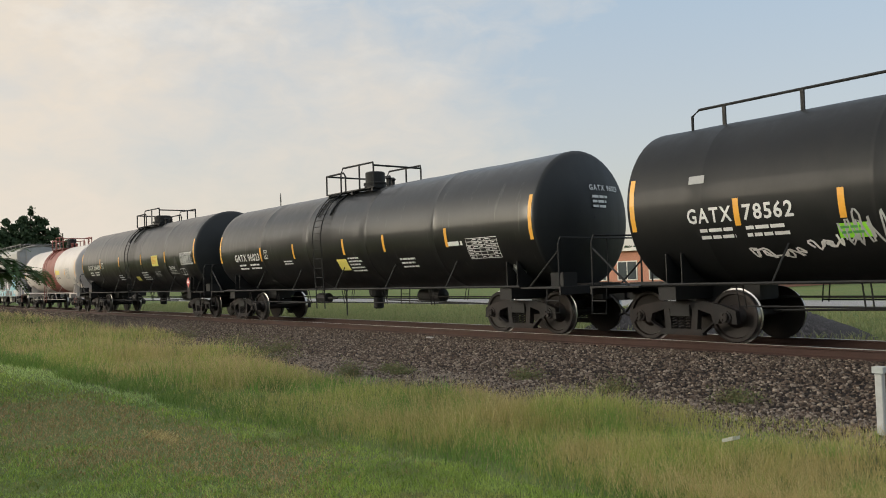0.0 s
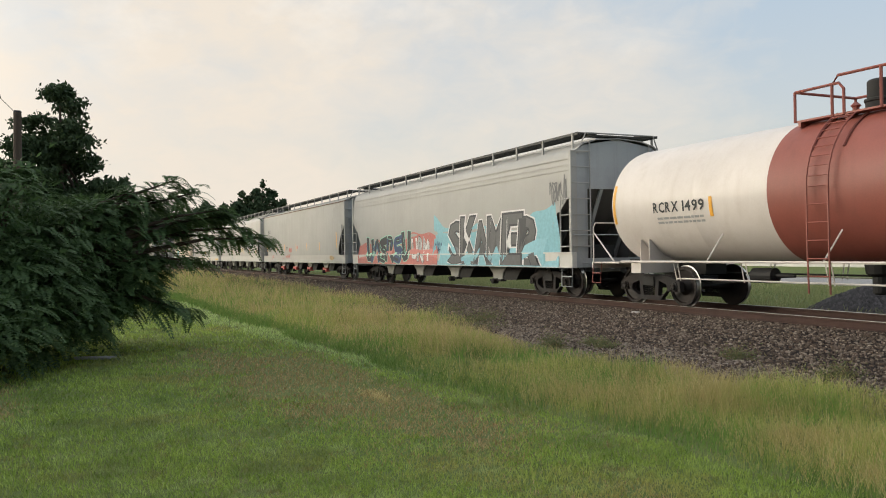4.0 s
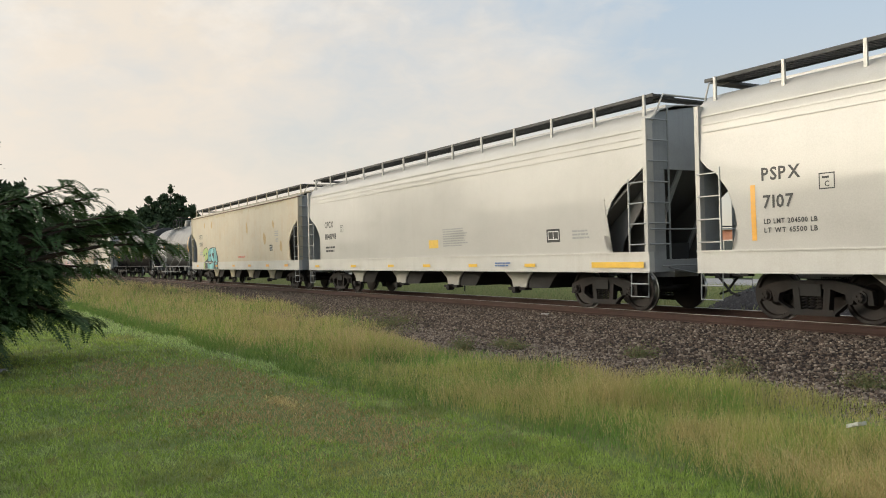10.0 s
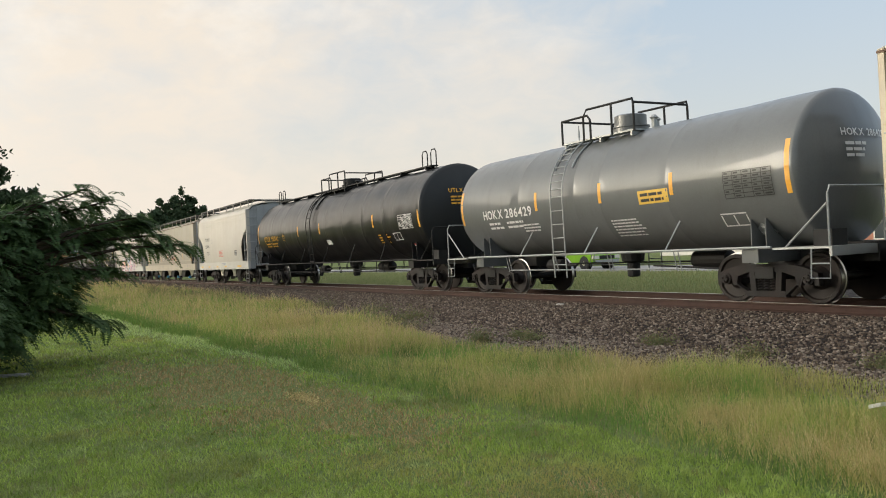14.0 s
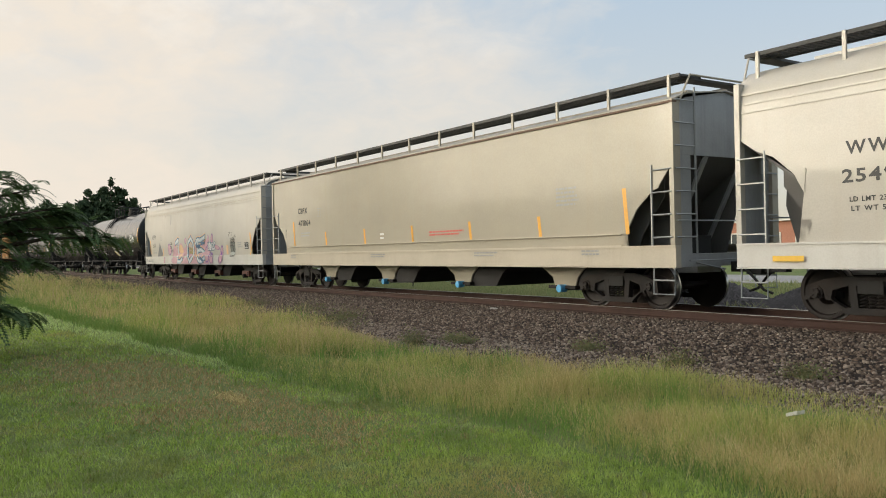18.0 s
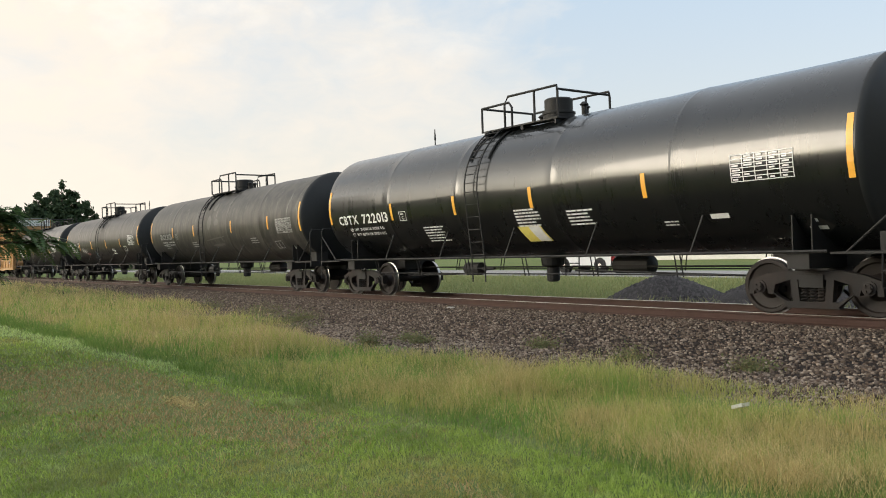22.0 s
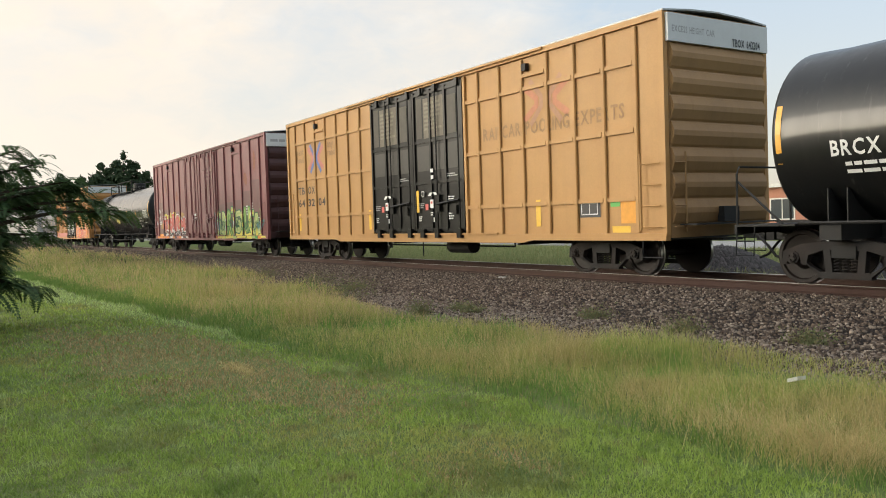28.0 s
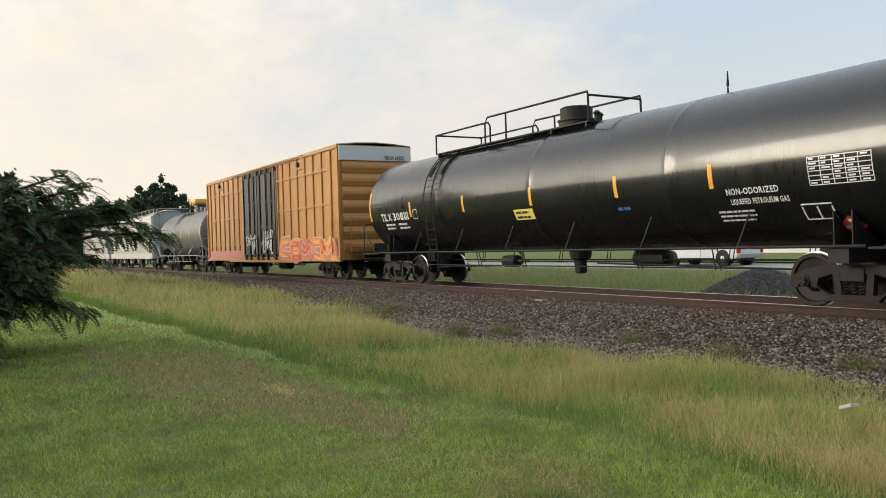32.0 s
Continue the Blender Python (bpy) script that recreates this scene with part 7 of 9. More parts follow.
def build_shop():
    """A low brick commercial building beyond the road."""
    brick = ground_material("brick_wall", (0.40, 0.19, 0.13), (0.36, 0.17, 0.12), (0.46, 0.25, 0.18), scale=2, patch=0.5, fine=25.0, bump=0.3)
    trim = plain("shop_trim", (0.62, 0.60, 0.55), 0.6)
    glass = plain("shop_glass", (0.05, 0.06, 0.065), 0.12)
    warm = plain("shop_panel", (0.72, 0.50, 0.34), 0.7)
    shop = new("shop_building")
    shop.location = (-44, 60, -0.05)
    tagged(shop, "low red brick shop building with a white sign", "building")
    part("wall", boxes((-18, 10, 0, 10, 0, 3.5)), brick, shop)
    part("roof", boxes((-18.3, 10.3, -0.5, 10.3, 3.504, 3.8)), trim, shop)
    part("plinth", boxes((-18.05, 10.05, -0.06, -0.004, 0, 0.4)), trim, shop)
    for k in range(7):
        x = -16.5 + 3.6 * k
        w = part("window", boxes((x, x + 2.1, -0.03, -0.004, 0.9, 2.5)), glass, shop)
        part("window_frame", boxes((x - 0.1, x, -0.07, -0.004, 0.8, 2.6), (x + 2.1, x + 2.2, -0.07, -0.004, 0.8, 2.6), (x, x + 2.1, -0.07, -0.004, 2.5, 2.6), (x, x + 2.1, -0.07, -0.004, 0.8, 0.9), (x + 1.0, x + 1.08, -0.06, -0.032, 0.9, 2.5)), trim, w)
    part("door", boxes((8.7, 9.7, -0.05, -0.004, 0, 2.1)), warm, shop)
    hall = new("metal_shed")
    hall.location = (-58, 118, -0.05)
    tagged(hall, "long grey metal shed far beyond the road", "building")
    part("wall", boxes((-16, 22, 0, 12, 0, 3.6)), plain("shed_wall", (0.40, 0.41, 0.40), 0.6), hall)
    part("roof", boxes((-16.4, 22.4, -0.4, 12.4, 3.604, 3.95)), plain("shed_roof", (0.50, 0.50, 0.49), 0.5), hall)
    for k in range(9):
        part("window", boxes((-14 + 4 * k, -12.4 + 4 * k, -0.04, -0.004, 1.3, 2.6)), glass, hall)
    sign = new("roadside_sign")
    sign.location = (-54.5, 98, -0.05)
    tagged(sign, "white roadside sign with black lettering", "sign")
    part("panel", boxes((-2.1, 2.1, -0.05, 0.05, 0.35, 1.35)), WHITE, sign)
    part("post", boxes((-1.9, -1.8, -0.05, 0.05, -0.1, 0.346)), STEEL_DARK, sign)
    part("post", boxes((1.8, 1.9, -0.05, 0.05, -0.1, 0.346)), STEEL_DARK, sign)
    letter(sign, "MODELING!", 0.58, -1.95, 0.55, BLACK, flat_side(0.05), 3.9, name="lettering")


build_shop()


def car_wheel():
    bm = bmesh.new()
    lathe(bm, [(-0.12, 0.24), (-0.12, 0.36), (-0.08, 0.39), (0.08, 0.39), (0.12, 0.36), (0.12, 0.24)], 22, "y")
    return mesh_of("tyre", bm, plain("tyre_rubber", (0.02, 0.02, 0.02), 0.85))


def rim_mesh():
    bm = bmesh.new()
    lathe(bm, [(-0.125, 0.05), (-0.115, 0.24), (0.115, 0.24), (0.125, 0.05)], 16, "y")
    return mesh_of("rim", bm, plain("rim_chrome", (0.65, 0.65, 0.66), 0.25, 1.0))


TYRE_MESH, RIM_MESH = car_wheel(), rim_mesh()
ROAD_CARS = []


def road_vehicle(name, label, category, color, outline, glass_outline, width, wheels, front, start, speed, y, bed=None):
    """outline in x and z; front: +1 where it drives towards +x."""
    bodym = paint(name + "_paint", color, 0.3, 0.05, (0.1, 0.1, 0.09), 0.1, 0.02, coat=0.5)
    car = new(name)
    tagged(car, label, category)
    flip = front
    bm = bmesh.new()
    prism(bm, [(flip * x, z) for x, z in outline], -width / 2, width / 2)
    bmesh.ops.bevel(bm, geom=[e for e in bm.edges if abs(e.verts[0].co.y - e.verts[1].co.y) < 0.01], offset=0.05, segments=2, affect="EDGES")
    part("body", bm, bodym, car, smooth=35)
    bm = bmesh.new()
    prism(bm, [(flip * x, z) for x, z in glass_outline], -width / 2 + 0.09, width / 2 - 0.09)
    part("cabin", bm, bodym, car)
    gl = plain("vehicle_glass", (0.02, 0.025, 0.03), 0.08)
    for d in (-1, 1):
        gx = [p[0] for p in glass_outline]
        gz = [p[1] for p in glass_outline]
        mx, mz = sum(gx) / len(gx), sum(gz) / len(gz)
        bm = bmesh.new()
        prism(bm, [(flip * (mx + (x - mx) * 0.84), mz + (z - mz) * 0.72) for x, z in glass_outline], d * (width / 2 - 0.085), d * (width / 2 - 0.07))
        part("side_window", bm, gl, car)
        part("rocker", boxes((*sorted((flip * (wheels[0] + 0.6), flip * (wheels[1] - 0.6))), *sorted((d * (width / 2 + 0.004), d * (width / 2 - 0.05))), 0.30, 0.42)), STEEL_DARK, car)
        part("door_seam", boxes((mx - 0.01, mx + 0.01, *sorted((d * (width / 2 + 0.004), d * (width / 2 - 0.01))), 0.45, 1.0)), STEEL_DARK, car)
        for w in wheels:
            part("wheel_arch", lathe(bmesh.new(), [(d * (width / 2 - 0.25), 0.46), (d * (width / 2 + 0.006), 0.46)], 20, "y"), STEEL_DARK, car, "", pose(flip * w, 0, 0.40))
            t = part("wheel", TYRE_MESH, None, car, "", pose(flip * w, d * (width / 2 - 0.09), 0.39))
            part("rim", RIM_MESH, None, t)
    xf = flip * max(p[0] for p in outline)
    xb = flip * min(p[0] for p in outline)
    part("bumper", boxes((*sorted((xf + flip * 0.06, xf - flip * 0.1)), -width / 2 + 0.05, width / 2 - 0.05, 0.42, 0.6)), GALV, car)
    part("bumper", boxes((*sorted((xb - flip * 0.06, xb + flip * 0.1)), -width / 2 + 0.05, width / 2 - 0.05, 0.42, 0.6)), GALV, car)
    part("grille", boxes((*sorted((xf + flip * 0.02, xf - flip * 0.05)), -width / 2 + 0.4, width / 2 - 0.4, 0.64, 0.86)), STEEL_DARK, car)
    for d in (-1, 1):
        part("headlight", boxes((*sorted((xf + flip * 0.025, xf - flip * 0.25)), *sorted((d * (width / 2 + 0.006), d * (width / 2 - 0.36))), 0.66, 0.86)), plain("headlight_glass", (0.7, 0.66, 0.6), 0.15), car)
        part("tail_light", boxes((*sorted((xb - flip * 0.02, xb + flip * 0.1)), *sorted((d * (width / 2 + 0.006), d * (width / 2 - 0.2))), 0.66, 0.9)), plain("tail_light_red", (0.45, 0.03, 0.03), 0.25), car)
    if bed:
        part("cargo_bed", boxes((*sorted((flip * bed[0], flip * bed[1])), -width / 2 + 0.08, width / 2 - 0.08, 1.062, 1.075)), STEEL_DARK, car)
    car.location = (start, y, -0.03)
    ROAD_CARS.append((car, start, speed, y))


PICKUP = [(-2.75, 0.5), (-2.75, 1.06), (2.0, 1.06), (2.75, 0.98), (2.85, 0.85), (2.85, 0.45), (2.4, 0.36), (-2.4, 0.36)]
PICKUP_CAB = [(-0.75, 1.05), (-0.62, 1.74), (0.85, 1.76), (1.55, 1.05)]
SEDAN = [(-2.3, 0.45), (-2.32, 0.86), (-1.9, 0.95), (1.2, 0.93), (2.2, 0.78), (2.3, 0.5), (2.0, 0.3), (-2.0, 0.3)]
SEDAN_CAB = [(-1.75, 0.92), (-1.1, 1.42), (0.25, 1.44), (1.15, 0.91)]
road_vehicle("pickup_truck", "bright lime green pickup truck driving on the road", "pickup truck", (0.20, 0.42, 0.02), PICKUP, PICKUP_CAB, 1.95, (-1.75, 1.85), 1, -153.6, 8.0, 33.0, (-2.6, -0.85))
road_vehicle("white_pickup", "white pickup truck driving away along the road", "pickup truck", (0.72, 0.72, 0.70), PICKUP, PICKUP_CAB, 1.95, (-1.75, 1.85), -1, 224.5, -8.0, 35.6, (-2.6, -0.85))
road_vehicle("sedan", "white sedan on the road beyond the track", "car", (0.70, 0.70, 0.69), SEDAN, SEDAN_CAB, 1.8, (-1.4, 1.4), -1, 44.0, -3.5, 35.2)

# ---- the train, in the order in which it passes ----
SPRAY = {n: plain("spray_" + n, c, 0.55, 0.0, 0.25) for n, c in dict(cyan=(0.22, 0.46, 0.52), dark=(0.035, 0.038, 0.042), ash=(0.105, 0.105, 0.105), coral=(0.52, 0.17, 0.14), grey=(0.17, 0.17, 0.17), black=(0.02, 0.02, 0.022), mint=(0.30, 0.62, 0.47), lime=(0.40, 0.50, 0.16), leaf=(0.17, 0.36, 0.06), pear=(0.56, 0.60, 0.24), yellow=(0.75, 0.62, 0.10), green=(0.10, 0.36, 0.08), forest=(0.035, 0.14, 0.06), teal=(0.10, 0.30, 0.30), pink=(0.56, 0.30, 0.36), sky=(0.26, 0.40, 0.50), peach=(0.75, 0.47, 0.25), purple=(0.28, 0.20, 0.42), white=(0.72, 0.70, 0.68), red=(0.55, 0.06, 0.04), orange=(0.80, 0.28, 0.03), neon=(0.30, 0.80, 0.04), navy=(0.04, 0.07, 0.16), silver=(0.42, 0.42, 0.41)).items()}


def tank_marks(car, s, mark, number, x, z, ink=WHITE, size=0.24, stripes=(), zs=2.0, w_mark=None, w_num=None, gap=0.32, lines=2):
    """Owner's mark and number with the weights below, and the amber strips along the side."""
    v, f = text_shape(mark, size)
    wm = w_mark or v[:, 0].max()
    letter(car, mark, size, x, z, ink, s, wm)
    letter(car, number, size, x + wm + gap, z, ink, s, w_num)
    if lines:
        bars(car, x + 0.2, z - 0.16, 0.75, lines, 0.06, ink, s, seed=int(abs(x) * 10))
        bars(car, x + 1.05, z - 0.16, 0.8, lines, 0.06, ink, s, seed=int(abs(x) * 20))
    for q in stripes:
        stripe(car, q, zs, zs + 0.45, s)


def build_train():
    # first tank car, only its rear half is ever in view
    c, s, h = tank_car(-1.9, 13.96, 1.45, 2.44, BLACK_MATTE, "plain black tank car with white markings and sprayed tags", platform=None, ladder_x=0.5, reach=0.5, seams=(-6.2, -3.4, 3.4, 5.0))
    part("top_handrail", tubes([[(-7.05, -0.35, 3.7), (-7.05, -0.35, 4.1), (-6.9, -0.35, 4.2), (6.9, -0.35, 4.2), (7.05, -0.35, 4.1), (7.05, -0.35, 3.7)]], 0.026), STEEL_DARK, c)
    for k in range(10):
        part("handrail_post", boxes((-6.42 + 1.45 * k, -6.36 + 1.45 * k, -0.37, -0.33, 3.7, 4.19)), STEEL_DARK, c)
    tank_marks(c, s, "GATX", "78562", -6.5, 2.06, size=0.25, stripes=(-5.62, -3.92, -1.2, 2.0), zs=1.97, w_mark=0.84, w_num=0.85, gap=0.2)
    scribble(c, -5.6, 1.42, 1.0, 0.26, SPRAY["white"], s, 5, 6, 0.035)
    scribble(c, -4.5, 1.52, 0.5, 0.26, SPRAY["white"], s, 6, 4, 0.035)
    decal(c, -3.99, 1.68, 0.46, 0.24, s, SPRAY["neon"], "sprayed_patch", label="bright green sprayed patch")
    bars(c, -3.95, 1.82, 0.38, 2, 0.04, SPRAY["green"], s, 3, off=0.016)
    scribble(c, -4.0, 1.5, 0.9, 0.75, SPRAY["silver"], s, 9, 7, 0.03)
    decal(c, -6.45, 2.72, 0.3, 0.14, s, GREY_INK, "stencil_patch")

    c, s, h = tank_car(-20.06, 14.06, 1.47, 2.455, BLACK_WORN, "dusty black tank car with white markings and amber strips", ladder_x=-0.75, aerial=-6.2, end_marks=(("GATX 96023", 0.12, -0.1, 3.05, WHITE),))
    tank_marks(c, s, "GATX", "96023", -6.7, 2.02, stripes=(-4.75, -2.51, 0.4, 2.4, 5.0), zs=1.98, w_mark=0.9, w_num=0.85, gap=0.12)
    framed_square(c, -4.45, 2.05, 0.24, 0.27, s, WHITE, letter_in="C")
    decal(c, -0.05, 1.56, 0.5, 0.36, s, LABEL_YELLOW, label="yellow warning label")
    bars(c, 0.55, 1.86, 0.7, 5, 0.045, WHITE, s, 4)
    bars(c, -3.2, 1.9, 0.6, 2, 0.04, WHITE, s, 5)
    panel_grid(c, 5.75, 1.68, 1.05, 0.46, s, WHITE, 6, 5)
    bars(c, 5.1, 2.0, 0.55, 1, 0.1, WHITE, s, 6)
    bars(c, 3.0, 1.75, 0.8, 3, 0.05, WHITE, s, 7)
    diamond(c, 7.03, 1.36, 0.24, s, GALV)

    c, s, h = tank_car(-38.0, 13.75, 1.56, 2.545, BLACK_WORN, "black tank car streaked with dust along its side", ladder_x=0.0, dome=(0.1, 0.42, 0.42), platform=(-1.0, 2.0), end_marks=(("GATX 214403", 0.12, -0.1, 3.1, WHITE),))
    tank_marks(c, s, "GATX", "214403", -6.65, 2.17, stripes=(-4.55, -1.56, 1.56, 4.54), zs=2.22, w_mark=0.86, w_num=1.05, gap=0.16)
    framed_square(c, -4.25, 2.2, 0.26, 0.28, s, WHITE, letter_in="C")
    decal(c, 3.0, 2.12, 0.75, 0.44, s, LABEL_YELLOW, label="yellow paper label")
    bars(c, 3.06, 2.46, 0.6, 5, 0.03, GOLD, s, 2, off=0.014)
    panel_grid(c, 6.3, 2.08, 1.2, 0.46, s, WHITE, 6, 5)
    decal(c, 0.3, 1.55, 0.5, 0.22, s, LABEL_YELLOW)
    bars(c, 1.35, 1.85, 1.0, 4, 0.05, WHITE, s, 3)
    bars(c, -2.0, 1.8, 0.8, 3, 0.05, WHITE, s, 8)
    letter(c, "SR-8754", 0.15, 4.9, 1.93, WHITE, s, 0.62, name="lettering")
    bars(c, 4.9, 1.86, 0.85, 3, 0.03, GREY_INK, s, 9)
    bars(c, 3.05, 1.86, 0.75, 4, 0.03, GREY_INK, s, 19)
    framed_square(c, 6.05, 1.68, 0.5, 0.26, s, WHITE, split=True)
    diamond(c, 7.12, 1.38, 0.2, lambda x, z, z0, off: (x, -1.53 - off, z))
    part("placard_holder", boxes((6.98, 7.26, -1.535, -1.515, 1.0, 1.52)), STEEL_DARK, c)
    film = plain("dust_film", (0.027, 0.026, 0.024), 0.5, 0.0, 0.4)
    for q, (x, z, rx, rz, a) in enumerate(((3.4, 1.72, 0.32, 0.42, 0.35), (5.75, 1.9, 0.2, 0.55, 0.12), (6.6, 1.75, 0.26, 0.5, 0.3), (-0.65, 1.8, 0.2, 0.5, 0.2), (-2.5, 1.7, 0.16, 0.45, 0.3), (4.5, 1.75, 0.12, 0.5, 0.3), (1.05, 1.6, 0.1, 0.4, 0.3), (-5.2, 1.6, 0.08, 0.34, 0.35), (-4.6, 1.6, 0.05, 0.36, 0.35), (-3.9, 1.62, 0.06, 0.38, 0.35), (-3.4, 1.66, 0.05, 0.4, 0.35))):
        blob(c, x, z, rx, rz, film, film, s, 460 + q, a, off=0.010, name="dust_film")

    c, s, h = tank_car(-54.2, 10.65, 1.4, 2.385, WHITE_TANK, "cream white tank car with a rust-red band round its middle", rail_mat=BAND_RED, ladder_x=-0.05, dome=(0.1, 0.3, 0.55), platform=(-1.15, 1.45), seams=(-3.4, 3.4), aerial=3.6, end_marks=(("RCRX 1499", 0.13, -0.15, 2.95, BLACK),))
    bm = bmesh.new()
    lathe(bm, [(-1.32, 1.404), (-1.318, 1.408), (1.748, 1.408), (1.75, 1.404)], 64, "x", cap=False)
    for v in bm.verts:
        v.co.z += 2.385
    part("band", bm, BAND_RED, c, "rust-red painted band", smooth=30)
    letter(c, "RCRX", 0.23, -4.7, 2.14, BLACK, s, 0.85)
    letter(c, "1499", 0.23, -3.72, 2.14, BLACK, s, 0.68)
    bars(c, -4.6, 1.98, 1.7, 2, 0.05, GREY_INK, s, 5)
    for q in (-2.9, 1.95, 4.0):
        stripe(c, q, 1.98, 2.4, s)
    decal(c, 2.05, 2.1, 0.85, 0.25, s, LABEL_YELLOW)
    letter(c, "HYDROCHLORIC ACID", 0.11, 1.72, 1.86, BLACK, s, 1.2, name="lettering")
    panel_grid(c, 4.2, 1.85, 0.9, 0.6, s, GREY_INK, 7, 3)
    diamond(c, 5.2, 1.32, 0.26, s, GALV)
    scribble(c, 5.6, 1.5, 0.5, 0.5, SPRAY["grey"], s, 31, 4, 0.03)

    # covered hoppers
    c, s, e = hopper_car(-71.45, 18.85, HOP_GREY, "light grey covered hopper with bright sprayed lettering", cut="straight", cap=HOP_GREY, board=0.10)
    backdrop(c, -8.6, 0.87, 9.2, 1.25, SPRAY["coral"], s, 12, label="coral sprayed cloud")
    backdrop(c, 0.1, 0.87, 8.7, 1.75, SPRAY["cyan"], s, 41, off=0.003, label="pale blue sprayed cloud")
    graffiti(c, -7.4, 0.92, 5.3, 1.2, 6, (SPRAY["dark"], SPRAY["navy"], SPRAY["dark"]), SPRAY["mint"], s, 3, None, 0.34, floor=0.88)
    graffiti(c, -1.9, 0.98, 1.7, 1.05, 3, (SPRAY["white"], SPRAY["silver"]), SPRAY["dark"], s, 8, None, 0.30, floor=0.88)
    sprayed_word(c, "SKAMER", 1.55, 0.92, 6.0, 1.45, (SPRAY["ash"],), SPRAY["dark"], SPRAY["white"], s, 14)
    part("sprayed_bar", patch(bmesh.new(), s, 6.9, 7.7, 0.9, 1.5, 0.011, 3, 0.0), SPRAY["ash"], c)
    scribble(c, 0.3, 1.25, 0.6, 0.5, SPRAY["navy"], s, 22, 4, 0.035)
    scribble(c, 8.3, 2.5, 0.85, 0.9, SPRAY["grey"], s, 21, 7, 0.05)
    letter(c, "UTCX", 0.16, 0.35, 3.45, BLACK, end_face(e - 0.08))
    letter(c, "53422", 0.16, 0.35, 3.2, BLACK, end_face(e - 0.08))

    c, s, e = hopper_car(-91.7, 19.2, HOP_GREY, "light grey covered hopper with a white sill", round_top=False, cut="straight", sill_mat=HOP_WHITE, gate_mat=CAP_RED)
    letter(c, "BRKX", 0.24, -8.15, 2.74, BLACK, s, 0.62)
    letter(c, "67251", 0.24, -8.15, 2.27, BLACK, s, 0.66)
    pale = plain("bleached_grey", (0.372, 0.362, 0.340), 0.5, 0.0, 0.12)
    drips(c, -9.3, -0.6, 3.86, 0.62, pale, s, 5, "pale bleached runs below the roof edge")
    drips(c, 1.2, 8.9, 3.86, 0.55, pale, s, 8, "pale bleached runs below the roof edge")
    blob(c, 7.4, 1.12, 0.42, 0.13, plain("rust_stain", (0.52, 0.36, 0.18), 0.7, 0.0, 0.3), plain("rust_halo", (0.53, 0.435, 0.29), 0.7, 0.0, 0.2), s, 41, 0, 0.034, "rust_stain")
    blob(c, -1.96, 1.60, 0.17, 0.17, SPRAY["red"], SPRAY["coral"], s, 42, 0.6)
    bars(c, -7.9, 1.72, 0.6, 2, 0.06, BLACK, s, 2)
    framed_square(c, -6.4, 2.35, 0.26, 0.28, s, GREY_INK, letter_in="C")
    for q in (-8.6, -5.85, -3.4, -0.4, 2.13, 4.8):
        stripe(c, q, 1.53, 1.97, s, skew=-0.06)
    stripe(c, 8.08, 1.56, 2.42, s, skew=-0.08)
    bars(c, -2.95, 1.74, 0.65, 2, 0.045, BLACK, s, 3)
    bars(c, -5.5, 1.66, 0.5, 2, 0.045, BLACK, s, 13)
    bars(c, -0.25, 1.8, 0.45, 3, 0.04, RED_INK, s, 4)
    scribble(c, -2.9, 1.05, 1.1, 0.34, SPRAY["coral"], s, 12, 6, 0.05)
    scribble(c, -6.9, 1.0, 0.6, 0.3, SPRAY["coral"], s, 13, 4, 0.03)
    scribble(c, -1.75, 1.5, 0.25, 0.25, SPRAY["coral"], s, 19, 3, 0.09)
    scribble(c, -3.6, 1.05, 0.3, 0.12, SPRAY["coral"], s, 22, 3, 0.03)

    c, s, e = hopper_car(-111.55, 18.3, HOP_WHITE, "white covered hopper with amber strips", cut_back=0.68)
    letter(c, "PSPX", 0.22, -7.68, 2.44, BLACK, s, 0.76)
    letter(c, "7107", 0.22, -7.66, 1.97, BLACK, s, 0.6)
    letter(c, "LD LMT 204500 LB", 0.085, -7.66, 1.70, BLACK, s, 1.02, name="lettering")
    letter(c, "LT WT 65500 LB", 0.085, -7.66, 1.55, BLACK, s, 1.02, name="lettering")
    framed_square(c, -6.59, 2.2, 0.28, 0.26, s, BLACK, letter_in="C")
    stripe(c, -7.92, 1.42, 2.38, s)
    for q in (-5.25, -2.72, 0, 2.42, 4.76, 7.2):
        stripe(c, q, 1.44, 1.88, s, skew=-0.03)
    decal(c, 1.38, 1.64, 0.72, 0.24, s, LABEL_YELLOW, label="yellow emergency label")
    bars(c, 1.42, 1.78, 0.62, 2, 0.06, BLACK, s, 5, off=0.014)
    bars(c, 3.77, 1.8, 0.5, 3, 0.05, GREY_INK, s, 6)
    bars(c, -2.8, 1.12, 1.1, 1, 0.05, GREY_INK, s, 7, off=0.03)
    bars(c, -2.8, 1.02, 1.1, 1, 0.05, GREY_INK, s, 9, off=0.03)

    c, s, e = hopper_car(-131.5, 19.1, HOP_WHITE, "clean white covered hopper with black markings")
    letter(c, "CPCX", 0.22, -7.78, 2.47, BLACK, s, 0.84)
    letter(c, "814898", 0.22, -7.77, 2.02, BLACK, s, 1.1)
    bars(c, -7.73, 1.68, 0.9, 2, 0.07, BLACK, s, 2)
    framed_square(c, -6.25, 2.25, 0.27, 0.25, s, BLACK, letter_in="C")
    decal(c, 0.43, 1.52, 0.56, 0.24, s, plain("label_gold", (0.75, 0.48, 0.08), 0.5), label="gold label")
    bars(c, 1.28, 2.02, 1.45, 8, 0.035, GREY_INK, s, 4)
    decal(c, 6.18, 1.54, 0.5, 0.31, s, BLACK, "stencil_panel")
    framed_square(c, 6.23, 1.6, 0.4, 0.2, s, WHITE, split=True)
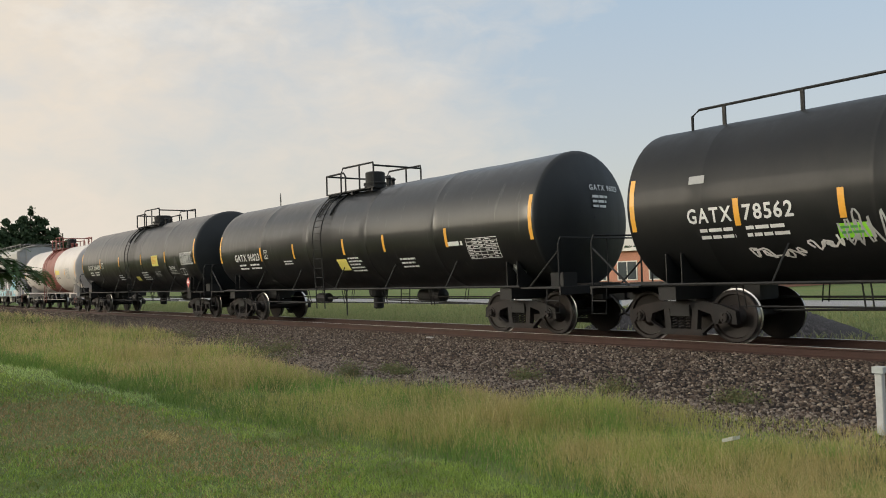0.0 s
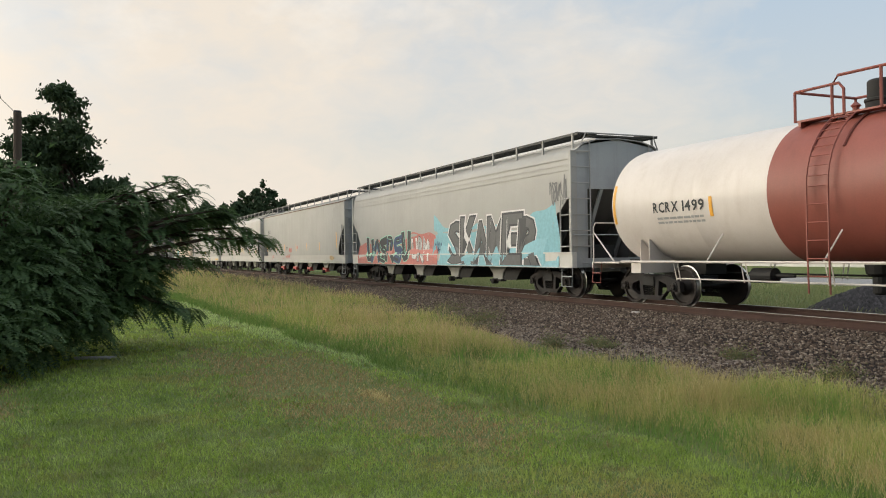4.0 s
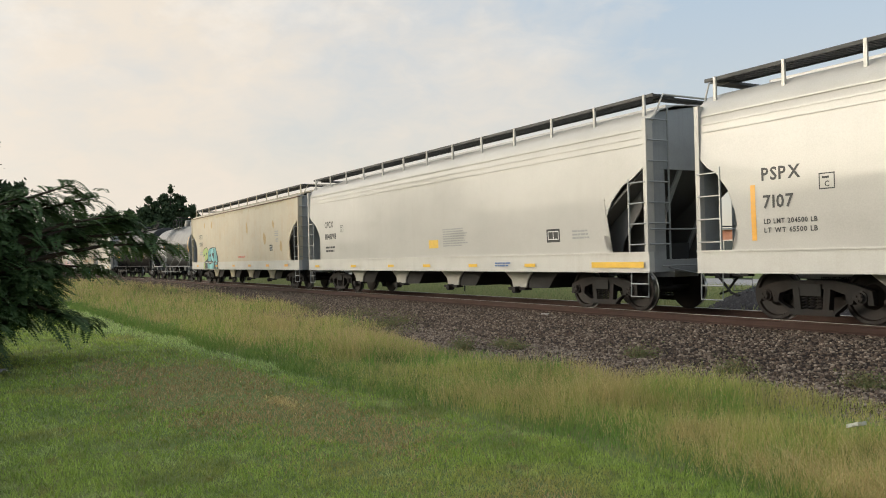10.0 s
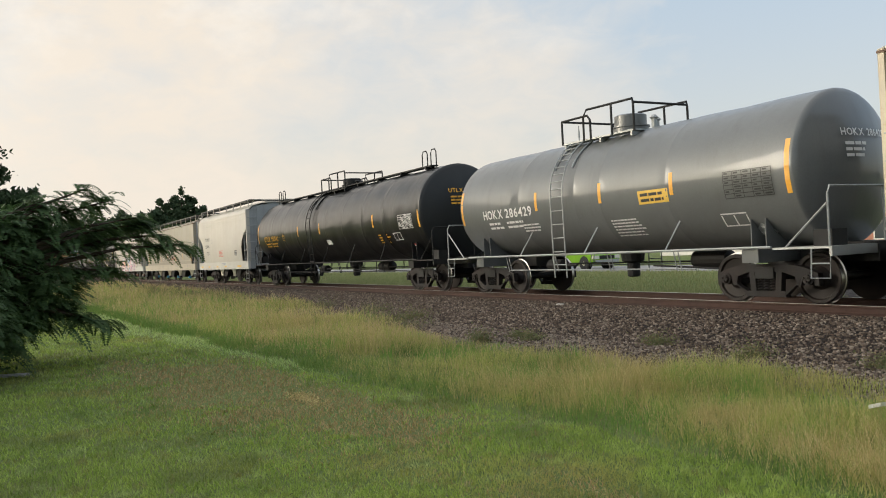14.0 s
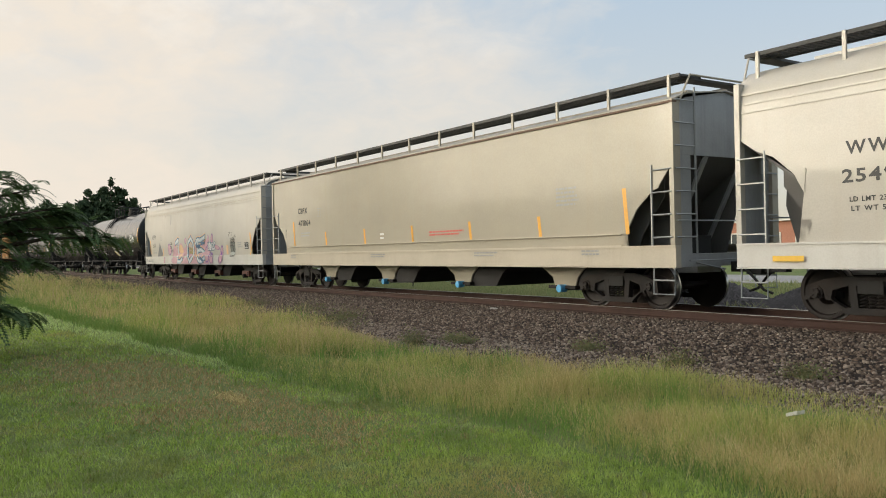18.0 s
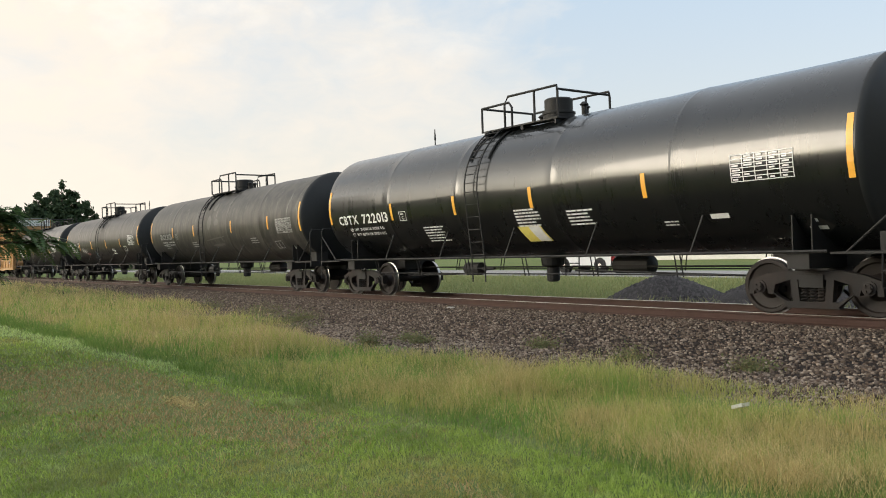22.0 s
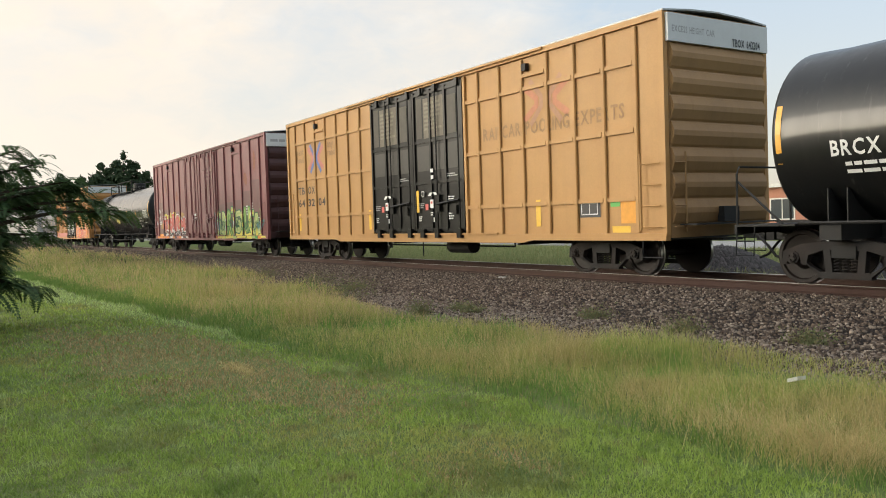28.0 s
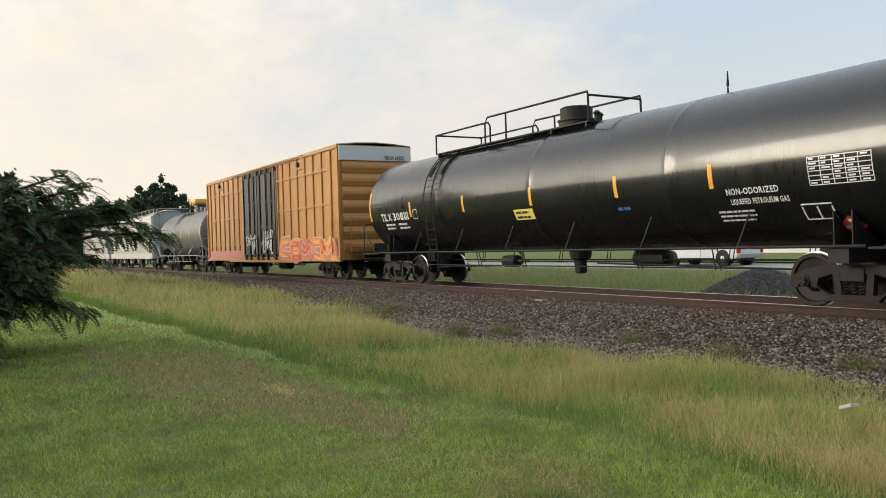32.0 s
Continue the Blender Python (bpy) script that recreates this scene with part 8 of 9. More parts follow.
    bars(c, 7.13, 1.75, 0.7, 3, 0.04, GREY_INK, s, 8)
    for q in (-8.77, -5.27, -2.27, 0.13, 2.73, 5.33):
        part("reflector", patch(bmesh.new(), s, q, q + 0.44, 0.97, 1.05, 0.032), YELLOW, c, "amber reflective strip")
    part("reflector", patch(bmesh.new(), s, 7.83, 9.43, 0.95, 1.07, 0.032), YELLOW, c)
    bars(c, 4.03, 1.05, 0.8, 2, 0.035, BLUE_INK, s, 10, off=0.03)

    c, s, e = hopper_car(-151.75, 19.1, HOP_RUSTY, "cream covered hopper stained with rust, sprayed lettering at one end", round_top=False)
    letter(c, "CEFX", 0.23, -7.66, 2.64, BLACK, s, 0.8)
    letter(c, "53843", 0.23, -7.64, 2.21, BLACK, s, 0.84)
    bars(c, -7.6, 1.8, 0.75, 2, 0.06, GREY_INK, s, 2)
    framed_square(c, -6.1, 2.55, 0.28, 0.28, s, GREY_INK)
    bm = bmesh.new()
    for k in range(26):
        x0 = -6.5 + 0.12 * k
        top = float(np.interp(x0, (-6.5, -5.4, -4.5, -4.0, -3.62, -3.4), (1.25, 1.8, 1.92, 2.04, 1.62, 1.1)))
        patch(bm, s, x0, x0 + 0.12, 0.89, top, 0.003, 12)
    bmesh.ops.remove_doubles(bm, verts=bm.verts, dist=0.001)
    part("sprayed_shadow", bm, SPRAY["black"], c, "black sprayed backing")
    teal = plain("spray_teal_mid", (0.12, 0.38, 0.40), 0.55, 0.0, 0.25)
    pale_teal = plain("spray_teal_pale", (0.25, 0.56, 0.58), 0.55, 0.0, 0.25)
    for q, (mat, strokes) in enumerate(((SPRAY["lime"], (((-6.72, 1.78), (-6.35, 1.96), (-6.32, 1.4), (-6.38, 0.98)), ((-6.3, 1.92), (-5.86, 1.96), (-5.80, 1.62), (-6.26, 1.46)))),
                                        (teal, (((-5.0, 1.90), (-5.48, 1.84), (-5.52, 1.40), (-5.50, 0.98)), ((-5.45, 1.44), (-5.12, 1.44)), ((-5.46, 0.99), (-5.0, 1.02)))),
                                        (pale_teal, (((-4.52, 1.92), (-4.92, 1.88), (-4.90, 1.56), (-4.56, 1.36), (-4.62, 1.02), (-5.04, 0.98)),)),
                                        (teal, (((-4.42, 0.98), (-4.22, 1.6), (-4.12, 2.06), (-3.92, 1.62), (-3.68, 0.98)), ((-4.3, 1.34), (-3.9, 1.34)))))):
        stroke_letter(c, strokes, ((SPRAY["black"], 0.37),), s, 1.0, 0.006 + 0.001 * q)
        stroke_letter(c, strokes, ((mat, 0.28),), s, 1.0, 0.016 + 0.002 * q, name="paint_fill")
    rust = plain("rust_stain", (0.52, 0.36, 0.18), 0.7, 0.0, 0.3)
    for x, z, rx, rz in ((-6.4, 3.4, 0.12, 0.2), (-4.75, 3.35, 0.16, 0.24), (4.9, 2.3, 0.22, 0.3), (6.2, 2.9, 0.14, 0.2), (2.1, 2.9, 0.15, 0.34), (7.2, 1.9, 0.16, 0.28)):
        blob(c, x, z, rx, rz, rust, plain("rust_halo", (0.53, 0.435, 0.29), 0.7, 0.0, 0.2), s, int(z * 100), 0.2, 0.002, "rust_stain")
    drips(c, -9.3, 9.3, 3.86, 0.16, plain("rust_wash", (0.50, 0.41, 0.275), 0.6, 0.0, 0.25), s, 31, "rusty wash below the roof edge", "rust_run")
    decal(c, 5.62, 1.72, 0.42, 0.27, s, BLACK, "stencil_panel")
    framed_square(c, 5.67, 1.78, 0.32, 0.15, s, WHITE, split=True)
    bars(c, 6.4, 2.55, 0.65, 3, 0.05, GREY_INK, s, 4)
    bars(c, 6.5, 2.2, 0.4, 2, 0.05, GREY_INK, s, 6)
    bars(c, 0.4, 1.5, 1.6, 2, 0.03, RED_INK, s, 9)
    for q in (-8.2, -3.8, -0.4, 2.4, 5.2, 7.8):
        part("reflector", patch(bmesh.new(), s, q, q + 0.44, 1.0, 1.1, 0.032), ORANGE, c, "orange reflective strip")

    # two tank cars
    c, s, h = tank_car(-168.55, 9.2, 1.41, 2.395, GREY_TANK, "short grey tank car with amber strips", rail_mat=GALV, ladder_x=-0.85, dome=(0.15, 0.42, 0.42), seams=(-2.6, -0.35, 0.55, 2.6), aerial=-1.9, low_rails=True, end_marks=(("HOKX 286429", 0.13, -0.5, 2.9, WHITE),))
    tank_marks(c, s, "HOKX", "286429", -4.34, 2.05, stripes=(-1.91, 0.51, 2.69), zs=2.14, w_mark=0.95, w_num=1.2, gap=0.12)
    decal(c, 1.78, 2.02, 0.86, 0.28, s, plain("label_gold", (0.75, 0.48, 0.08), 0.5), label="gold emergency label")
    bars(c, 1.85, 2.18, 0.72, 2, 0.06, BLACK, s, 5, off=0.016)
    panel_grid(c, 4.06, 1.95, 1.08, 0.5, s, BLACK, 6, 5)
    bars(c, 0.74, 1.72, 1.0, 6, 0.035, WHITE, s, 7)
    bars(c, -2.6, 1.8, 0.8, 3, 0.04, WHITE, s, 17)
    framed_square(c, 3.8, 1.45, 0.6, 0.25, s, WHITE, split=True)
    diamond(c, 4.6, 1.32, 0.24, s, GALV)

    c, s, h = tank_car(-185.2, 15.6, 1.53, 2.515, BLACK_WORN, "long black tank car with gold lettering and a roof walkway", dent=0.035, ladder_x=-1.1, platform=(-1.4, 1.2), dome=(0.0, 0.42, 0.4), seams=(-6.5, -4.8, -3.0, -1.2, 0.6, 2.4, 4.2, 6.0), end_marks=(("UTLX 950143", 0.13, -0.6, 3.1, GOLD),))
    tank_marks(c, s, "UTLX", "950143", -7.66, 2.14, GOLD, stripes=(-5.45, -2.8, -0.16, 2.46, 5.13), zs=2.2, w_mark=0.9, w_num=1.05, gap=0.16)
    letter(c, "THE TANK CAR PEOPLE", 0.075, -7.6, 1.99, GOLD, s, 0.92)
    framed_square(c, -4.9, 2.1, 0.28, 0.26, s, GOLD, letter_in="C")
    panel_grid(c, 7.2, 2.05, 1.0, 0.46, s, WHITE, 6, 4)
    bars(c, 5.4, 1.9, 0.9, 4, 0.045, GOLD, s, 8)
    framed_square(c, 6.6, 1.7, 0.55, 0.26, s, WHITE, split=True)
    diamond(c, 7.7, 1.4, 0.26, s)
    decal(c, 0.4, 1.75, 0.5, 0.22, s, WHITE)
    for d in (-1, 1):
        part("roof_walkway", boxes((-7.9, 7.9, d * 0.42 - 0.14, d * 0.42 + 0.14, 4.06, 4.10)), STEEL_DARK, c)
    for k in range(9):
        x = -7.6 + k * 1.9
        part("walkway_bracket", boxes((x - 0.03, x + 0.03, -0.6, 0.6, 3.96, 4.054)), STEEL_DARK, c)
    for x, y in ((-8.0, -0.5), (-7.4, -0.5), (8.0, -0.5), (7.4, -0.5)):
        part("grab_hoop", tubes([[(x - 0.18, y, 4.0), (x - 0.18, y, 4.5), (x - 0.1, y, 4.6), (x + 0.1, y, 4.6), (x + 0.18, y, 4.5), (x + 0.18, y, 4.0)]], 0.022), STEEL_DARK, c)

    # three hoppers
    c, s, e = hopper_car(-201.4, 11.2, HOP_IVORY, "short ivory two-bay covered hopper", bays=2)
    letter(c, "WWUX", 0.2, -3.66, 2.57, BLACK, s, 1.1)
    letter(c, "25498", 0.2, -3.73, 2.15, BLACK, s, 1.02)
    letter(c, "LD LMT 232600", 0.075, -3.62, 1.86, BLACK, s, 0.8, name="lettering")
    letter(c, "LT WT 53400", 0.075, -3.6, 1.72, BLACK, s, 0.78, name="lettering")
    framed_square(c, -2.21, 2.42, 0.26, 0.28, s, GREY_INK, letter_in="C")
    bars(c, -0.43, 1.9, 1.05, 5, 0.04, RED_INK, s, 3)
    decal(c, 2.96, 1.6, 0.46, 0.28, s, BLACK, "stencil_panel")
    framed_square(c, 3.03, 1.66, 0.32, 0.16, s, WHITE, split=True)
    for q, w in ((-4.9, 0.55), (-3.0, 0.4), (-1.0, 0.44), (0.9, 0.44), (3.6, 0.8)):
        part("reflector", patch(bmesh.new(), s, q, q + w, 0.97, 1.06, 0.032), YELLOW, c, "amber reflective strip")
    letter(c, "CENTER FLOW", 0.085, 0.35, 1.12, BLUE_INK, s, 0.75, off=0.032, name="lettering")
    letter(c, "WWUX", 0.15, 0.3, 3.7, BLACK, end_face(e - 0.08), 0.6)
    letter(c, "25498", 0.15, 0.3, 3.45, BLACK, end_face(e - 0.08), 0.6)

    c, s, e = hopper_car(-217.95, 19.3, HOP_TAN, "glossy tan covered hopper with amber strips", round_top=False, cut="steep", pipe_mat=CAP_BLUE, sill_mat=TAN_SILL_LIT, bay_cut=3.5, bay_shift=0.26, bay_low=0.32)
    for z, th in ((1.495, 0.022), (1.27, 0.02)):
        part("side_seam", boxes((-e + 1.35, e - 1.35, -1.575, -1.50, z, z + th)), TAN_SILL_LIT, c)
    for q, w in ((-7.9, 0.5), (-1.9, 1.0), (3.4, 1.1), (7.2, 0.6)):
        bars(c, q, 1.17, w, 2, 0.035, GREY_INK, s, int(q * 3 + 40))
    letter(c, "CBFX", 0.2, -7.28, 2.66, BLACK, s, 0.78)
    letter(c, "471864", 0.2, -7.26, 2.23, BLACK, s, 1.0)
    bars(c, -7.1, 1.95, 0.8, 2, 0.05, GREY_INK, s, 2)
    framed_square(c, -5.7, 2.5, 0.27, 0.28, s, GREY_INK, letter_in="F")
    stripe(c, -7.7, 1.55, 2.4, s, skew=-0.07)
    for q in (-5.1, -2.38, 0.4, 3.15, 5.8):
        stripe(c, q, 1.52, 1.97, s, skew=-0.05)
    stripe(c, 8.4, 1.5, 2.4, s, skew=-0.07)
    bars(c, 1.3, 1.74, 1.7, 2, 0.04, RED_INK, s, 6)
    bars(c, 6.4, 2.5, 0.8, 5, 0.045, GREY_INK, s, 7)
    bars(c, -1.4, 1.75, 0.3, 2, 0.06, WHITE, s, 8)

    # bay plates of this car also take the painted underbody shade
    c, s, e = hopper_car(-237.8, 18.2, HOP_IVORY, "ivory covered hopper with pastel sprayed lettering", cut="straight", gate_mat=GATE_RED, bay_mat=BAY_SHADE, bay_cut=3.4, bay_shift=0.34, bay_low=0.30)
    letter(c, "PSPX", 0.22, -7.56, 2.23, BLACK, s, 0.78)
    letter(c, "2667", 0.22, -7.52, 1.77, BLACK, s, 0.66)
    letter(c, "LD LMT 205000", 0.07, -7.45, 1.56, GREY_INK, s, 0.85, name="lettering")
    bars(c, -7.45, 1.44, 0.8, 1, 0.06, GREY_INK, s, 2)
    framed_square(c, -5.88, 2.12, 0.28, 0.28, s, GREY_INK, letter_in="C")
    bm = bmesh.new()
    bm.faces.new([bm.verts.new(s(a, b, b, 0.006)) for a, b in ((-6.58, 1.27), (-5.40, 1.27), (-6.05, 2.02))])
    part("sprayed_triangle", bm, SPRAY["grey"], c, "dark grey sprayed triangle")
    stripe(c, -8.05, 1.4, 2.2, s)
    rose, plum, petrol, ice = (plain("spray_" + q, col, 0.55, 0.0, 0.25) for q, col in (("rose", (0.60, 0.34, 0.38)), ("plum", (0.27, 0.13, 0.34)), ("petrol", (0.06, 0.15, 0.26)), ("ice", (0.50, 0.60, 0.62))))
    for q, (x, z, rx, rz, a) in enumerate(((-4.15, 1.62, 0.34, 0.30, 0.3), (-3.5, 1.02, 0.17, 0.14, 0), (-5.05, 1.05, 0.14, 0.2, 0), (-1.25, 2.02, 0.16, 0.15, 0), (2.32, 1.98, 0.12, 0.26, 0), (2.86, 2.02, 0.16, 0.26, -0.3), (2.78, 1.12, 0.24, 0.28, 0), (4.12, 1.26, 0.26, 0.42, -0.5), (3.55, 1.62, 0.34, 0.11, -0.2))):
        blob(c, x, z, rx, rz, rose, plum, s, 300 + q, a)
    backdrop(c, -3.45, 0.89, 5.95, 1.16, rose, s, 9, off=0.008, label="pastel pink sprayed cloud")
    blob(c, -2.05, 1.5, 0.5, 0.42, SPRAY["peach"], rose, s, 320, 0.2, 0.010)
    blob(c, 0.05, 1.35, 0.4, 0.34, SPRAY["peach"], rose, s, 321, 0.2, 0.010)
    blob(c, 2.2, 1.35, 0.45, 0.38, rose, plum, s, 322, 0, 0.010)
    coats = ((SPRAY["peach"], 0.36), (petrol, 0.27), (ice, 0.17), (SPRAY["white"], 0.05))
    for q, strokes in enumerate(((((-2.96, 1.92), (-2.62, 2.06)), ((-2.52, 2.08), (-2.50, 1.0)), ((-2.55, 0.99), (-2.1, 0.97), (-1.74, 1.14))),
                                 (((-0.32, 2.12), (-0.86, 1.88), (-0.96, 1.4), (-0.5, 0.98)), ((-0.32, 2.12), (0.06, 1.85), (0.12, 1.3), (-0.4, 1.0))),
                                 (((0.46, 1.86), (0.72, 2.04), (1.2, 1.98), (1.82, 2.12)), ((0.86, 2.0), (0.66, 1.5), (0.84, 1.06), (1.3, 0.97), (1.86, 1.16)), ((0.78, 1.5), (1.25, 1.56), (1.7, 1.40))))):
        stroke_letter(c, strokes, coats, s, 1.0, 0.014 + 0.003 * q)
    for q, strokes in enumerate((((-0.75, 1.72), (-0.7, 1.25)), ((0.55, 1.72), (1.1, 1.72)), ((1.3, 1.82), (1.8, 1.86)), ((1.2, 1.18), (1.75, 0.98)))):
        stroke_letter(c, (strokes,), ((petrol, 0.13),), s, 1.0, 0.040, name="paint_shade")
    stroke_letter(c, (((-0.55, 1.62), (-0.1, 1.58)), ((-0.52, 1.45), (-0.12, 1.42))), ((plain("spray_olive", (0.42, 0.33, 0.12), 0.55), 0.14),), s, 1.0, 0.042, name="paint_shade")
    sprayed_word(c, "KINGS", 2.28, 1.50, 1.0, 0.34, (SPRAY["white"],), SPRAY["navy"], SPRAY["teal"], s, 15, 0.014)
    for k, word in enumerate(("AND", "US", "ANOVER")):
        letter(c, word, 0.15, -4.0 + 0.05 * k, 1.86 - 0.2 * k, SPRAY["black"], s, (0.42, 0.26, 0.56)[k], off=0.03, name="lettering")
    decal(c, -3.88, 2.92, 0.13, 0.48, s, plain("patch_grey", (0.30, 0.29, 0.27), 0.6), "paint_patch", off=0.004)
    drips(c, -9.0, 9.0, 3.54, 0.12, plain("roof_dust", (0.46, 0.41, 0.335), 0.6), s, 77, "tan dust washed down from the roof", "dust_run")
    for k in range(6):
        wild = random.Random(510 + k)
        for q in range(5):
            x, z = 5.36 + 0.12 * q + 0.02 * (k % 2), 1.86 - 0.135 * k
            strokes = [((x + wild.uniform(0, 0.03), z), (x + wild.uniform(-0.02, 0.03), z + 0.13)), ((x, z + wild.uniform(0.05, 0.13)), (x + 0.06, z + wild.uniform(0.06, 0.13)), (x + wild.uniform(0.05, 0.1), z + wild.uniform(0, 0.05)))]
            stroke_letter(c, strokes, ((SPRAY["black"], 0.024),), s, 1.0, 0.014, name="scrawled_letter")
    scribble(c, 5.12, 1.98, 0.9, 0.34, SPRAY["black"], s, 133, 4, 0.014)
    decal(c, 5.40, 1.20, 0.56, 0.62, s, plain("buffed_patch", (0.36, 0.38, 0.33), 0.6), "paint_patch", off=0.004)
    scribble(c, -9.1, 0.94, 1.8, 0.22, SPRAY["grey"], s, 34, 9, 0.025, off=0.034)
    stripe(c, 7.8, 1.26, 2.16, s, skew=-0.1)
    stripe(c, 4.8, 1.3, 1.7, s, material=SPRAY["peach"], w=0.25)
    decal(c, 7.08, 1.5, 0.45, 0.28, s, BLACK, "stencil_panel")
    framed_square(c, 7.12, 1.55, 0.36, 0.2, s, WHITE, split=True)
    stripe(c, -5.4, 1.26, 1.7, s)
    bars(c, 6.25, 1.75, 0.6, 3, 0.045, GREY_INK, s, 8)

    # four more tank cars
    c, s, h = tank_car(-256.7, 13.65, 1.55, 2.535, BLACK_GLOSS, "shiny black tank car with white lettering", ladder_x=-0.87, dome=(0.35, 0.36, 0.5), reach=0.75, aerial=-4.6, end_marks=(("CBTX 722013", 0.14, -0.3, 3.1, WHITE),))
    tank_marks(c, s, "CBTX", "722013", -7.25, 2.05, stripes=(-4.5, -1.77, 0.9, 3.92), zs=2.06, size=0.26, w_mark=1.05, w_num=1.32, gap=0.22, lines=0)
    letter(c, "LD LMT 204300 LB 92950 KG", 0.085, -6.75, 1.86, WHITE, s, 1.75, name="lettering")
    letter(c, "LT WT 81700 LB 37050 KG", 0.085, -6.75, 1.72, WHITE, s, 1.75, name="lettering")
    framed_square(c, -4.1, 2.03, 0.32, 0.24, s, WHITE, letter_in="C")
    decal(c, 0.38, 1.36, 0.72, 0.44, s, LABEL_YELLOW, skew=-0.1, label="yellow and white label")
    decal(c, 0.72, 1.37, 0.34, 0.42, s, WHITE, skew=-0.1, off=0.014)
    panel_grid(c, 5.78, 2.18, 1.1, 0.44, s, WHITE, 6, 5)
    bars(c, 0.35, 2.02, 0.8, 6, 0.035, WHITE, s, 4)
    bars(c, 1.9, 1.92, 0.8, 5, 0.035, WHITE, s, 5)
    bars(c, -3.2, 1.8, 0.9, 6, 0.035, WHITE, s, 6)
    decal(c, 5.2, 1.62, 0.36, 0.1, s, WHITE)
    bars(c, 4.2, 1.6, 0.4, 2, 0.03, WHITE, s, 8)
    diamond(c, 7.0, 1.42, 0.26, s, STEEL_DARK)

    c, s, h = tank_car(-274.4, 13.7, 1.46, 2.445, BLACK_DUSTY, "dull black tank car streaked with grey dust", ladder_x=-0.8, head_mat=BLACK_HEAD, aerial=1.9, dome=(0.05, 0.38, 0.42), end_marks=(("BRCX 3026", 0.13, -0.1, 3.1, WHITE),))
    tank_marks(c, s, "BRCX", "3026", -6.34, 2.1, SPRAY["silver"], stripes=(-4.68, -2.06, 1.97, 5.25), zs=2.14, w_mark=0.8, w_num=0.65, gap=0.1)
    framed_square(c, -4.3, 2.05, 0.28, 0.26, s, GREY_INK, letter_in="C")
    rubbed = plain("rubbed_dust", (0.10, 0.096, 0.086), 0.6)
    for q, (x, z, rx, rz, a) in enumerate(((0.15, 3.2, 0.18, 0.16, 0.5), (1.55, 3.28, 0.14, 0.07, 0.4), (-0.2, 2.62, 0.2, 0.3, -0.5), (0.55, 2.6, 0.2, 0.14, 0.2), (-3.2, 3.3, 0.1, 0.06, 0.4), (0.4, 1.72, 0.6, 0.06, 0.05), (0.3, 1.98, 0.9, 0.03, 0.06))):
        blob(c, x, z, rx, rz, rubbed, rubbed, s, 420 + q, a, name="rubbed_patch")
    for q in (-5.9, -2.4, 3.6):
        bars(c, q, 1.86, 0.7, 3, 0.04, GREY_INK, s, int(q * 7 + 60))
    panel_grid(c, 5.95, 1.98, 1.15, 0.48, s, SPRAY["silver"], 6, 5)
    framed_square(c, 5.5, 1.48, 0.5, 0.26, s, SPRAY["silver"], split=True)
    diamond(c, 6.75, 1.38, 0.24, s, GALV)

    c, s, h = tank_car(-292.2, 13.8, 1.45, 2.435, BLACK_DUSTY2, "dull black tank car with scratches and a small tag", ladder_x=0.37, head_mat=BLACK_HEAD, dome=(-0.55, 0.3, 0.5), platform=(-1.25, 1.6), aerial=4.8, end_marks=(("BRCX 2065", 0.13, -0.2, 3.05, WHITE),))
    tank_marks(c, s, "BRCX", "2065", -6.84, 2.1, stripes=(-4.46, -1.6, 1.62, 4.47), zs=1.95, w_mark=0.8, w_num=0.65, gap=0.1)
    framed_square(c, -4.8, 2.1, 0.26, 0.27, s, WHITE, letter_in="C")
    panel_grid(c, 6.05, 2.02, 1.1, 0.48, s, WHITE, 6, 5)
    framed_square(c, 5.05, 1.72, 0.5, 0.26, s, WHITE, split=True)
    bars(c, 2.7, 1.85, 0.6, 4, 0.04, WHITE, s, 4)
    bars(c, -3.9, 2.05, 0.3, 5, 0.035, GREY_INK, s, 5)
    scribble(c, -3.5, 1.65, 0.7, 0.45, SPRAY["silver"], s, 41, 5, 0.025)
    scribble(c, -3.0, 1.6, 0.6, 0.25, SPRAY["coral"], s, 42, 4, 0.02)
    scribble(c, -1.1, 1.5, 0.35, 0.5, SPRAY["sky"], s, 43, 4, 0.015)

    c, s, h = tank_car(-310.3, 13.95, 1.46, 2.44, BLACK_WORN, "black tank car with glossy runs down its side", dent=0.025, ladder_x=-0.6, dome=(-0.2, 0.32, 0.45), platform=(-1.2, 1.5), aerial=6.0, end_marks=(("BRCX 2073", 0.13, -0.2, 3.0, WHITE),))
    tank_marks(c, s, "BRCX", "2073", -6.94, 2.05, stripes=(-4.82, -1.64, 1.6, 4.4), zs=1.9, w_mark=0.78, w_num=0.68, gap=0.16)
    bars(c, -3.9, 1.95, 0.5, 4, 0.035, WHITE, s, 4)
    panel_grid(c, 5.6, 1.95, 1.1, 0.46, s, WHITE, 6, 5)
    framed_square(c, 4.9, 1.7, 0.45, 0.26, s, WHITE, split=True)
    bars(c, 2.4, 1.85, 0.5, 4, 0.035, WHITE, s, 6)

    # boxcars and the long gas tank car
    c, s, e = box_car(-329.61, 18.3, YELLOW_BOX, "yellow high-cube boxcar with black double doors", "grid", end_mat=YELLOW_END_SHADE)
    fade = plain("lettering_faded", (0.335, 0.185, 0.072), 0.6, 0.0, 0.35)
    letter(c, "RAILCAR POOLING EXPERTS", 0.30, 3.35, 3.16, fade, s, 4.75, off=0.006, name="slogan")
